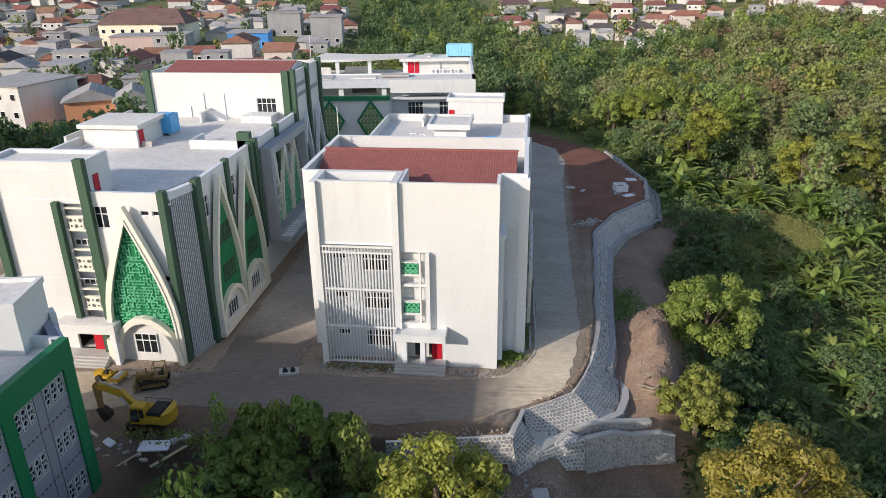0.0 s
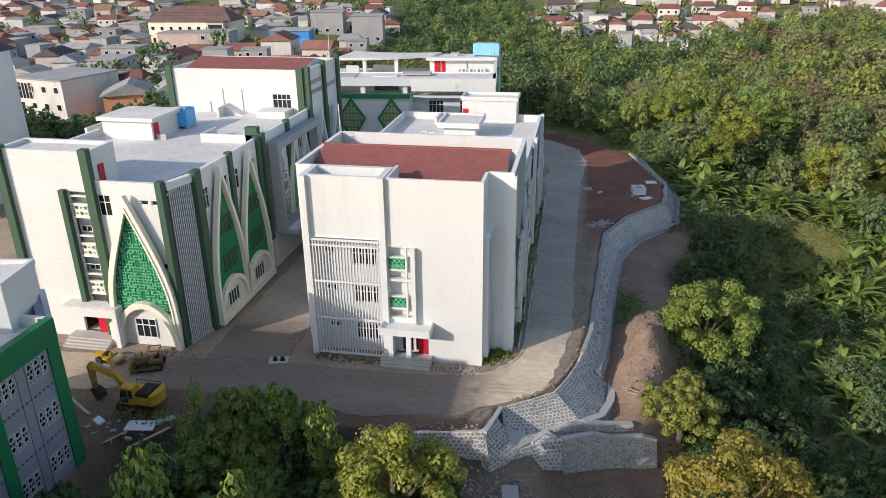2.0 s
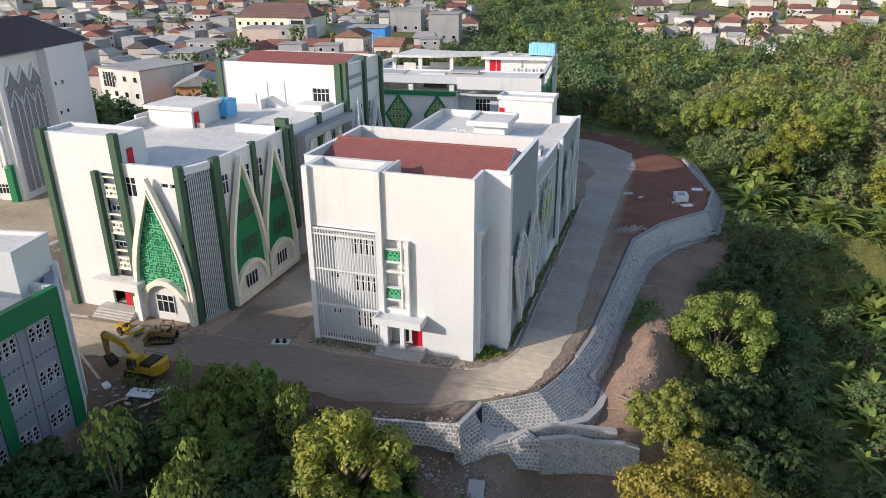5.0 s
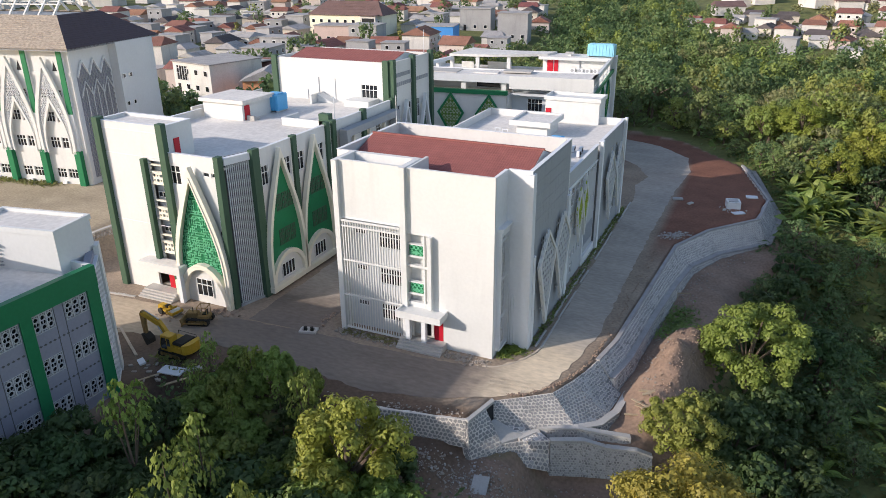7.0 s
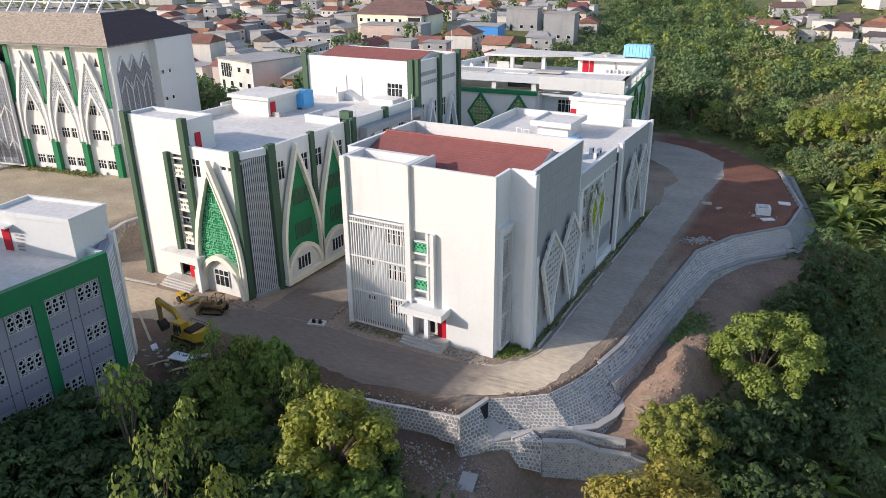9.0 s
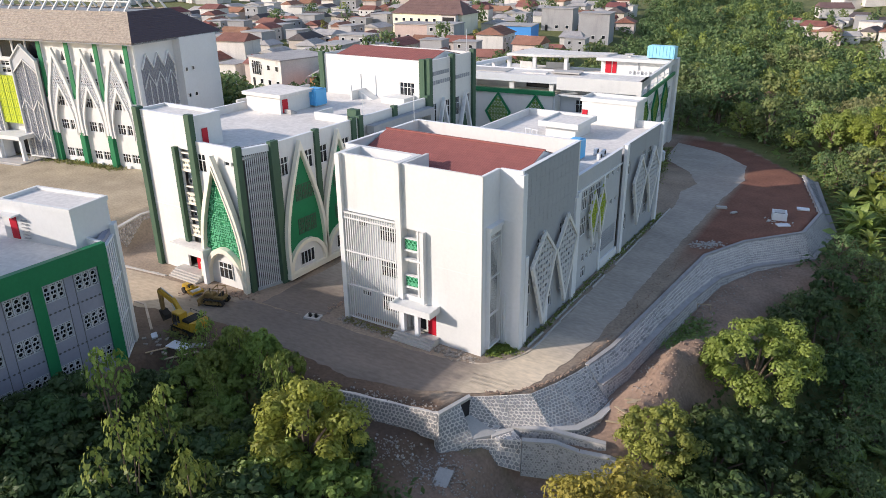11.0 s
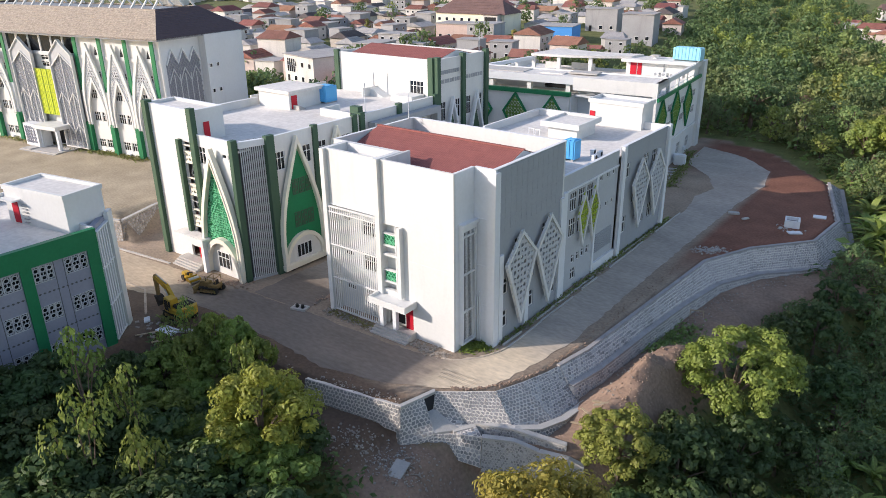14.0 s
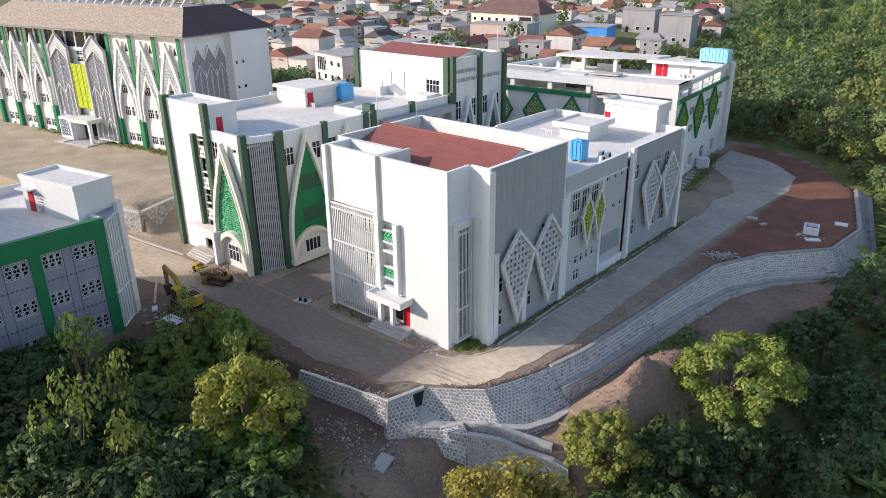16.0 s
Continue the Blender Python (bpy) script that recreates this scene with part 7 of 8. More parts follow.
for i in range(16):
    loose("rubble_piece", -31.5 + rk.uniform(-1.6, 4.0), 42.6 + rk.uniform(-2.2, 2.2), 0.02, rk.uniform(0, 180), rk.uniform(0.2, 0.55), rk.uniform(0.15, 0.35), rk.uniform(0.06, 0.16), RUBBLE, "small pale piece of rubble on dark earth", "rubble", rk.uniform(-8, 8))
loose("water_box", -8.4, 134.6, 0.0, 10, 2.0, 1.6, 1.9, WHITE2, "white box tank standing at the road end", "box tank")
for i in range(6):
    loose("stepping_slab", -6.8 - 0.28 * i, 121.5 + 1.9 * i, 0.0, 12, 1.5, 0.9, 0.12, CEMENT, "pale paving slab laid in weeds", "slab")
for i in range(11):
    x, y = 12.6 + rk.uniform(-0.9, 1.4), 58.9 + rk.uniform(-1.2, 1.6)
    loose("plank", x, y, float(height(x, y)) + 0.1 + 0.04 * i, rk.uniform(-40, 60), rk.uniform(1.0, 2.4), 0.22, 0.06, WOOD, "loose timber plank on the tan earth", "plank")
fr = thing("trestle", 12.5, 85.0, float(height(12.5, 85.0)) + 0.05, 20, "small timber trestle lying on the slope", "trestle")
part("rail", boxes([(-0.8, 0.8, -0.05, 0.05, 0.6, 0.7)]), WOOD, fr, local=True)
for x in (-0.75, 0.7):
    part("leg", boxes([(x, x + 0.08, -0.04, 0.04, -0.2, 0.6)]), WOOD, fr, local=True)

# roof fittings
for i, (x, y) in enumerate(((-1.6, 86.4), (-2.6, 86.6), (-1.4, 84.6))):
    ac = thing("air_conditioner", x, y, 13.1, 90, "white outdoor air conditioner on the flat roof", "air conditioner", "roof units")
    part("casing", rounded(bmesh.new(), -0.45, 0.45, -0.18, 0.18, 0.1, 0.8, 0.04), WHITE2, ac, local=True)
    part("fan_grille", cyl(bmesh.new(), (0.1, -0.2, 0.45), (0.1, -0.17, 0.45), 0.26, 14), RUBBER, ac, local=True)
    for a in (-0.35, 0.3):
        part("foot", boxes([(a, a + 0.06, -0.2, 0.2, 0.0, 0.1)]), STEEL, ac, local=True)
for x, y in ((-14.6, 92.4), (-13.4, 92.0)):
    lp = thing("pipe_loop", x, y, 13.1, 0, "white pipe bend rising from the roof", "pipe")
    part("riser", cyl(bmesh.new(), (-0.35, 0, 0), (-0.35, 0, 0.7), 0.06, 8), WHITE2, lp, local=True)
    part("riser", cyl(bmesh.new(), (0.35, 0, 0), (0.35, 0, 0.7), 0.06, 8), WHITE2, lp, local=True)
    part("crosspiece", cyl(bmesh.new(), (-0.41, 0, 0.7), (0.41, 0, 0.7), 0.06, 8), WHITE2, lp, local=True)
for x, y, z, h in ((-19.4, 72.6, 17.99, 3.2), (-31.0, 103.6, 21.6, 3.4), (-30.3, 76.8, 16.7, 3.0)):
    rod = thing("lightning_rod", x, y, z, 0, "thin white lightning rod on the parapet", "lightning rod", "roof rods")
    part("pole", cyl(bmesh.new(), (0, 0, 0), (0, 0, h), 0.04, 6), WHITE2, rod, local=True)
    part("base", boxes([(-0.12, 0.12, -0.12, 0.12, 0.0, 0.1)]), STEEL, rod, local=True)


# ---- rubble and clods, too many to count ----
def scatter(name, places, size, material, label, seed, sink=0.15):
    r = random.Random(seed)
    verts, faces = [], []
    PL = np.array(places)
    for (x, y), h in zip(places, height(PL[:, 0], PL[:, 1])):
        me = r.choice(STONES)
        k = len(verts)
        s = size * r.uniform(0.3, 1.0) ** 1.6 * 1.6
        m = Matrix.Translation((x, y, h + 0.03 - s * 0.05)) @ Euler((r.uniform(-0.5, 0.5), r.uniform(-0.5, 0.5), r.uniform(0, 6.28))).to_matrix().to_4x4() @ Matrix.Diagonal((s, s * r.uniform(0.5, 1), s * r.uniform(1.2, 2.6), 1))
        verts += [tuple(m @ v.co) for v in me.vertices]
        faces += [[k + q for q in p.vertices] for p in me.polygons]
    me = bpy.data.meshes.new(name)
    me.from_pydata(verts, [], faces)
    me.materials.append(material)
    tagged(new(name, me), label, "rubble", kind="stuff")


def band(pts, n, w, seed):
    r, out = random.Random(seed), []
    for _ in range(n):
        i = r.randrange(len(pts) - 1)
        t = r.random()
        (x0, y0), (x1, y1) = pts[i], pts[i + 1]
        out.append((x0 + (x1 - x0) * t + r.gauss(0, w), y0 + (y1 - y0) * t + r.gauss(0, w)))
    return out


scatter("rubble", band([(-18.6, 56.6), (-11.5, 56.4)], 130, 0.35, 1) + band([(-6.4, 56.6), (-2.2, 56.6)], 160, 0.4, 2) + band([(0.9, 62), (0.8, 103)], 420, 0.2, 3), 0.24, RUBBLE, "broken concrete rubble along the walls", 1)
scatter("clods", band([(1.6, 52.6), (3.2, 53.5), (5.2, 56.3), (6.7, 60.2), (7.2, 66)], 420, 0.12, 4) + band([(7.2, 66), (7.6, 78), (8.0, 92)], 160, 0.35, 5), 0.15, SOIL, "brown earth clods along the road edge", 2)
scatter("rubble", band([(-9, 46.6), (-5, 47.2), (-1.2, 48.3)], 170, 0.5, 6) + band([(-30, 44.6), (-20, 46.0), (-12, 46.2)], 90, 0.5, 7), 0.16, RUBBLE, "pale stones in the earth bank beside the road", 3)
scatter("rubble", band([(-3.5, 43.6), (1.0, 44.2), (4.2, 45.8)], 620, 1.1, 8) + band([(5.5, 48.0), (11, 50.5)], 120, 0.8, 9), 0.17, RUBBLE, "broken stones and debris in the gully", 4)
scatter("rubble", band([(-4.5, 43.8), (0.0, 44.4), (2.6, 45.4)], 70, 0.9, 31), 0.2, CEMENT, "pale broken slabs and debris in the gully", 10)
scatter("rubble", band([(11.6, 62), (11.8, 74), (13.2, 86), (14.5, 97), (19, 104)], 420, 0.9, 10), 0.16, RUBBLE, "small pale stones on the bare slope", 5)
scatter("rubble", band([(8.0, 96.5), (10.5, 99.0)], 220, 0.6, 12) + band([(14.2, 112), (17.5, 112)], 40, 0.7, 13), 0.2, CEMENT, "pale stone spill on red earth", 7)
scatter("rubble", band([(-37.5, 52.0), (-33, 54.6), (-31, 55.6)], 160, 0.6, 14) + band([(-20.6, 57), (-20.6, 60)], 40, 0.3, 15), 0.24, SOIL, "earth clods beside the lane", 8)
scatter("clods", band([(13.5, 60), (14.2, 66), (15.2, 74)], 620, 1.0, 21), 0.14, SOIL, "earth clods on the heaped soil", 9)
# tyre ribs pressed into the dust
bm = bmesh.new()
for row in range(3):
    for i in range(16):
        x, y = -0.9 + i * 0.26 + row * 0.2, 54.7 - row * 0.6 + 0.02 * i
        box(bm, x - 0.025, x + 0.025, y - 0.16, y + 0.16, 0.04, 0.07)
tagged(part("tread_marks", bm, ROADF, None), "ribbed tyre marks in dusty road surface", "tread marks", kind="stuff")

# ---- trees, banana plants and undergrowth ----
def quads_mesh(name, P, material):
    """A mesh of separate quads from an array (n, 4, 3)."""
    n = len(P)
    me = bpy.data.meshes.new(name)
    me.vertices.add(4 * n)
    me.vertices.foreach_set("co", P.reshape(-1).astype(np.float32))
    me.loops.add(4 * n)
    me.loops.foreach_set("vertex_index", np.arange(4 * n, dtype=np.int32))
    me.polygons.add(n)
    me.polygons.foreach_set("loop_start", np.arange(0, 4 * n, 4, dtype=np.int32))
    me.update(calc_edges=True)
    me.materials.append(material)
    return me


def leaf_quads(pos, nrm, size, rs, long=1.5, hang=0.0):
    """Diamond leaves at pos, facing roughly nrm."""
    n = len(pos)
    d = rs.normal(size=(n, 3)) - np.array([0, 0, hang])
    d -= nrm * (d * nrm).sum(1, keepdims=True)
    d /= np.linalg.norm(d, axis=1, keepdims=True) + 1e-9
    e = np.cross(nrm, d)
    s = (size * rs.uniform(0.6, 1.3, n))[:, None]
    tip = d * s * long * 0.5 - nrm * s * 0.18
    return np.stack([pos - d * s * long * 0.5, pos + e * s * 0.42 + nrm * s * 0.08, pos + tip, pos - e * s * 0.42 + nrm * s * 0.08], 1)


def tube(bm, pts, radii, n=6):
    prev = None
    for i, (p, r) in enumerate(zip(pts, radii)):
        p = Vector(p)
        q = Vector(pts[min(i + 1, len(pts) - 1)]) - Vector(pts[max(i - 1, 0)])
        rot = q.to_track_quat("Z", "Y").to_matrix()
        ringv = [bm.verts.new(p + rot @ Vector((r * math.cos(6.283 * k / n), r * math.sin(6.283 * k / n), 0))) for k in range(n)]
        if prev:
            for k in range(n):
                bm.faces.new((prev[k], prev[(k + 1) % n], ringv[(k + 1) % n], ringv[k]))
        prev = ringv
    bm.faces.new(prev)


def tree_meshes(seed, H, R, clumps, per, leaf, leaf_mat, flat=0.75, low=0.3, clump=0.34, long=1.5, upward=0.18, core=0):
    """Trunk with limbs, and a crown of leaf clumps with gaps and an uneven outline."""
    rs, r = np.random.RandomState(seed), random.Random(seed)
    cz = H - R * flat
    cen, rad = [], []
    lobes = [(rs.normal(size=3), rs.uniform(0.5, 1.5)) for _ in range(6)]
    while len(cen) < clumps:
        d = rs.normal(size=3)
        d /= np.linalg.norm(d)
        if d[2] < -low - 0.2:
            continue
        k = np.mean([1 + (w - 1) * max(0, np.dot(d, l) / np.linalg.norm(l)) * 2.2 for l, w in lobes])
        f = rs.uniform(0.45, 1.0) ** 0.6
        cen.append(np.array([d[0] * R * k * f, d[1] * R * k * f, cz + d[2] * R * flat * k * f]))
        rad.append(R * clump * rs.uniform(0.6, 1.25))
    P = []
    for c, q in zip(cen, rad):
        n = int(per * rs.uniform(0.7, 1.3))
        d = rs.normal(size=(n, 3))
        d /= np.linalg.norm(d, axis=1, keepdims=True)
        d[:, 2] = np.where(d[:, 2] < -0.5, -d[:, 2], d[:, 2])
        pos = c + d * q * rs.uniform(0.55, 1.05, (n, 1)) * np.array([1, 1, 0.7])
        nrm = d * 0.9 + np.array([0, 0, upward]) + rs.normal(size=(n, 3)) * 0.24
        nrm /= np.linalg.norm(nrm, axis=1, keepdims=True)
        P.append(leaf_quads(pos, nrm, leaf, rs, long))
        if core:
            d = rs.normal(size=(core, 3))
            d[:, 2] = np.abs(d[:, 2]) - 0.2
            d /= np.linalg.norm(d, axis=1, keepdims=True)
            P.append(leaf_quads(c + d * q * 0.62 * np.array([1, 1, 0.7]), d, q * 0.95, rs, 1.1))
    crown = quads_mesh("crown", np.concatenate(P), leaf_mat)
    bm = bmesh.new()
    base = max(0.08, 0.022 * H + 0.02 * R)
    knee = (r.uniform(-0.3, 0.3), r.uniform(-0.3, 0.3), max(H * 0.3, cz - R * 0.6))
    tube(bm, [(0, 0, -1.5), (knee[0] * 0.4, knee[1] * 0.4, knee[2] * 0.5), knee, (0, 0, cz + R * flat * 0.4)], [base * 1.3, base, base * 0.8, base * 0.3])
    for c in cen[:7]:
        midp = [(knee[i] + c[i]) / 2 + (0.25 * R * 0.3 if i == 2 else 0) for i in range(3)]
        tube(bm, [knee, midp, tuple(c)], [base * 0.55, base * 0.35, base * 0.12], 5)
    trunk = bpy.data.meshes.new("trunk")
    bm.to_mesh(trunk)
    bm.free()
    trunk.materials.append(BARK)
    return trunk, crown


def plant(name, meshes, x, y, z, rz, s, label, category="tree", group="", sz=1.0):
    t = thing(name, x, y, z, 0, label, category, group)
    t.matrix_basis = pose(x, y, z, 0, 0, rz) @ Matrix.Diagonal((s, s, s * sz, 1))
    for me in meshes:
        new(me.name.split(".")[0], me).parent = t
    return t


def banana_meshes(seed):
    r = random.Random(seed)
    bm = bmesh.new()
    H = r.uniform(1.3, 2.2)
    tube(bm, [(0, 0, -0.6), (0.05, 0, H * 0.5), (0.1, 0.05, H)], [0.2, 0.16, 0.09], 7)
    trunk = bpy.data.meshes.new("stem")
    bm.to_mesh(trunk)
    bm.free()
    trunk.materials.append(LEAF["mid"])
    P = []
    for i in range(12):
        a, L, lift = i * 2.4 + r.uniform(-0.3, 0.3), r.uniform(2.3, 3.5), r.uniform(0.3, 1.45)
        c, s = math.cos(a), math.sin(a)
        line = []
        for k in range(7):
            t = k / 6
            out = L * t * math.cos(lift) + 0.2 * L * t * t
            line.append((0.1 + c * out, 0.05 + s * out, H * (0.55 + 0.4 * i / 11) + L * t * math.sin(lift) - 0.5 * L * t * t, 0.36 * math.sin(math.pi * min(1, 0.08 + t * 0.92)) ** 0.6 * (1 - 0.2 * t)))
        for p, q in zip(line, line[1:]):
            for sgn in (1, -1):
                P.append([(p[0], p[1], p[2]), (q[0], q[1], q[2]), (q[0] - s * q[3] * sgn, q[1] + c * q[3] * sgn, q[2] - 0.14 * q[3] + 0.1), (p[0] - s * p[3] * sgn, p[1] + c * p[3] * sgn, p[2] - 0.14 * p[3] + 0.1)])
    return trunk, quads_mesh("fronds", np.array(P), LEAF["banana"])


def teak_meshes(seed, H):
    """A slim young tree: upright leaders, each hung with large drooping leaves."""
    rs, r = np.random.RandomState(seed), random.Random(seed)
    P, out = [], []

    def wood(name, pts, radii, n):
        bm = bmesh.new()
        tube(bm, pts, radii, n)
        me = bpy.data.meshes.new(name)
        bm.to_mesh(me)
        bm.free()
        me.materials.append(BARK)
        out.append(me)
    wood("trunk", [(0, 0, -1.5), (0.1, 0, H * 0.4), (0, 0.1, H * 0.75)], [0.12, 0.09, 0.05], 6)
    for i in range(4):
        a, rr = r.uniform(0, 6.28), r.uniform(0.5, 1.7)
        top = Vector((math.cos(a) * rr, math.sin(a) * rr, H * r.uniform(0.74, 0.95))) if i else Vector((0, 0.1, H))
        wood("branch", [(0.05, 0.05, H * 0.35), tuple(top * 0.8 + Vector((0, 0, 0.05 * H))), tuple(top)], [0.06, 0.04, 0.015], 5)
        n = 84
        t = rs.uniform(0, 1, n) ** 1.2
        ang = rs.uniform(0, 6.28, n)
        rad = 0.1 + 0.85 * np.sin(math.pi * np.clip(0.12 + 0.7 * t, 0, 1)) * rs.uniform(0.3, 1.1, n)
        pos = np.stack([top.x + np.cos(ang) * rad, top.y + np.sin(ang) * rad, top.z + 0.15 - t * H * 0.24], 1)
        nrm = np.stack([np.cos(ang) * 0.8, np.sin(ang) * 0.8, np.full(n, 0.55)], 1) + rs.normal(size=(n, 3)) * 0.2
        nrm /= np.linalg.norm(nrm, axis=1, keepdims=True)
        P.append(leaf_quads(pos, nrm, 0.27, rs, 1.25, 2.2))
    return [quads_mesh("crown", np.concatenate(P), LEAF["teak"])] + out


ICO = bmesh.new()
bmesh.ops.create_icosphere(ICO, subdivisions=1, radius=1.0)
ICO_V = np.array([v.co[:] for v in ICO.verts])
ICO_T = np.array([[v.index for v in f.verts] for f in ICO.faces])
ICO.free()


def mixed_mesh(name, V, T, Q, kinds, materials):
    """One mesh of smooth leafy lumps (triangles T) and loose leaves (quads Q)."""
    me = bpy.data.meshes.new(name)
    me.vertices.add(len(V))
    me.vertices.foreach_set("co", V.reshape(-1).astype(np.float32))
    loops = np.concatenate([T.reshape(-1), Q.reshape(-1)]).astype(np.int32)
    me.loops.add(len(loops))
    me.loops.foreach_set("vertex_index", loops)
    me.polygons.add(len(T) + len(Q))
    me.polygons.foreach_set("loop_start", np.concatenate([np.arange(len(T)) * 3, len(T) * 3 + np.arange(len(Q)) * 4]).astype(np.int32))
    me.polygons.foreach_set("use_smooth", np.ones(len(T) + len(Q), bool))
    for m in materials:
        me.materials.append(m)
    me.polygons.foreach_set("material_index", np.asarray(kinds, np.int32))
    me.update(calc_edges=True)
    return me


def wood_tree(seed, H, R, clumps, per, leaf, key, form="round"):
    """A tree of the wood: trunk, flat leafy sprays set round it in tiers, thick masses behind them."""
    rs = np.random.RandomState(seed)
    trunk, old = tree_meshes(seed, H, R, 8, 2, 0.1, LEAF[key])
    bpy.data.meshes.remove(old)
    z0 = H * {"round": 0.16, "tier": 0.34, "tall": 0.12, "bush": 0.0}[form]
    lob = [(rs.uniform(0, 6.28), rs.uniform(0.65, 1.2)) for _ in range(5)]
    V, L = [], []
    for i in range(clumps):
        t = (i + rs.uniform(0, 1)) / clumps
        wide = {"round": math.sqrt(max(0.05, 1 - (1.9 * t - 0.85) ** 2)), "tier": 0.55 + 0.45 * math.sin(3.1 * t ** 0.8), "tall": 0.9 - 0.75 * t ** 1.6, "bush": math.sqrt(max(0.05, 1 - t ** 2))}[form]
        ang = i * 2.4 + rs.uniform(-0.5, 0.5)
        k = np.mean([1 + (w - 1) * max(0, math.cos(ang - l)) * 2.5 for l, w in lob]) * rs.uniform(0.5, 1.05)
        c = np.array([math.cos(ang) * R * wide * k, math.sin(ang) * R * wide * k, z0 + (H - z0) * (0.1 + 0.84 * t)])
        q = R * rs.uniform(0.13, 0.36)
        lean = np.array([math.cos(ang) * 0.3, math.sin(ang) * 0.3, 0])
        if i % 6 == 0:
            V.append(c * np.array([0.6, 0.6, 0.95]) - np.array([0, 0, q * 0.5]) + ICO_V * R * 0.22 * rs.uniform(0.5, 1.1, (len(ICO_V), 1)))
        e = rs.normal(size=(per, 3))
        e /= np.linalg.norm(e, axis=1, keepdims=True)
        e[:, 2] = np.abs(e[:, 2]) - 0.25
        n_ = e * 0.7 + lean + rs.normal(size=(per, 3)) * 0.35 + np.array([0, 0, 0.35])
        n_ /= np.linalg.norm(n_, axis=1, keepdims=True)
        pos = c + e * q * rs.uniform(0.2, 1.5, (per, 1)) * np.array([1, 1, 0.6])
        pos[:, 2] -= 0.25 * ((pos[:, :2] - c[:2]) ** 2).sum(1) / q
        L.append(leaf_quads(pos, n_, leaf, rs, 1.45))
    lumps = len(V)
    V, L = np.concatenate(V), np.concatenate(L)
    T = (ICO_T[None] + len(ICO_V) * np.arange(lumps)[:, None, None]).reshape(-1, 3)
    crown = mixed_mesh("crown", np.concatenate([V, L.reshape(-1, 3)]), T, len(V) + np.arange(4 * len(L)).reshape(-1, 4), [1] * len(T) + [0] * len(L), [HAZELEAF[key], LUMP[key]])
    return trunk, crown, V, T, L


tr = random.Random(3)
# Lump tones lightened and greyed toward the same haze.
LUMP = {k: mat("leaf_mass_" + k, c, 0.7, 0.6, 2.2, 1.0, rnd=0.02, trans=0.2) for k, c in (("bright", (0.245, 0.285, 0.08)), ("mid", (0.20, 0.24, 0.085)), ("deep", (0.145, 0.19, 0.08)), ("olive", (0.225, 0.225, 0.10)), ("dry", (0.235, 0.17, 0.10)), ("yellow", (0.245, 0.235, 0.07)))}
WOODS = [wood_tree(100 + i, *a_) for i, a_ in enumerate([
    (7.6, 3.3, 44, 19, 0.36, "mid", "round"), (8.6, 3.6, 44, 20, 0.38, "deep", "tier"), (7.0, 3.0, 42, 20, 0.36, "bright", "tall"), (7.4, 3.8, 46, 19, 0.36, "olive", "tier"),
    (9.0, 3.2, 44, 19, 0.36, "mid", "tall"), (5.6, 2.9, 38, 19, 0.34, "olive", "bush"), (8.2, 3.4, 44, 19, 0.36, "deep", "round"), (7.6, 3.5, 44, 20, 0.38, "bright", "tier")])]
FOREST = [w[:2] for w in WOODS]
NAMES = ["green", "dark green", "light green", "olive", "green", "olive", "dark green", "light green"]
BANANA = [banana_meshes(i) for i in range(5)]
TEAK = [teak_meshes(30 + i, h) for i, h in enumerate((6.5, 7.5, 8.5, 7.0))]
NEAR = {k: tree_meshes(*a) for k, a in dict(
    big=(201, 9.5, 5.2, 96, 150, 0.25, LEAF["bright"], 0.75, 0.35, 0.2), round=(202, 7.0, 3.2, 66, 135, 0.21, LEAF["bright"], 0.9, 0.45, 0.22), gold=(203, 10.0, 4.4, 80, 180, 0.22, LEAF["yellow"], 0.75, 0.3, 0.26),
    thick=(204, 9.0, 3.4, 50, 66, 0.38, LEAF["shade"], 0.8, 0.4, 0.27), thick2=(205, 8.0, 3.0, 48, 64, 0.38, LEAF["teak"], 0.8, 0.4, 0.27), feather=(207, 8.6, 3.1, 62, 165, 0.2, LEAF["lime"], 1.1, 0.6, 0.25), dark=(206, 8.0, 3.4, 50, 66, 0.37, LEAF["shade"], 0.8, 0.4, 0.27)).items()}

# single trees
plant("tree", NEAR["big"], 20.6, 72.5, -6.8, 20, 1.0, "broad bright green tree on the slope below the wall")
plant("tree", NEAR["round"], 16.2, 56.0, -4.9, 70, 1.0, "round light green tree beside the drain wall")
plant("tree", NEAR["dark"], 20.0, 59.5, -9.0, 70, 1.0, "dense dark green tree beside the drain wall")
for x, y, z, a, sc in ((19.2, 62.6, -9.0, 10, 0.9), (23.0, 66.5, -9.5, 80, 0.85), (24.5, 61.0, -11.0, 200, 0.9), (18.8, 52.2, -9.6, 140, 0.8), (22.0, 55.6, -10.5, 30, 0.95), (25.5, 71.5, -11.0, 60, 0.8), (22.5, 79.0, -8.0, 10, 0.7), (21.0, 86.5, -6.5, 100, 0.62), (24.0, 92.0, -7.0, 40, 0.7), (24.5, 99.0, -6.5, 190, 0.7), (28.0, 84.0, -10.0, 120, 0.75), (24.0, 43.0, -10.0, 15, 1.0), (28.5, 46.5, -10.5, 75, 1.0), (31.5, 52.0, -10.5, 35, 1.05), (27.0, 39.0, -10.0, 55, 1.05), (26.5, 56.0, -11.0, 95, 0.9)):
    plant("tree", NEAR["dark"], x, y, z, a, sc, "dense dark green shrub tree on the shaded slope", group="slope trees")
plant("tree", NEAR["gold"], 17.6, 40.0, -4.3, 10, 1.0, "golden green tree at the edge of the gully")
plant("tree", NEAR["feather"], -5.0, 36.8, -3.5, 40, 1.28, "feathery yellow-green tree in the thicket", group="thicket trees")
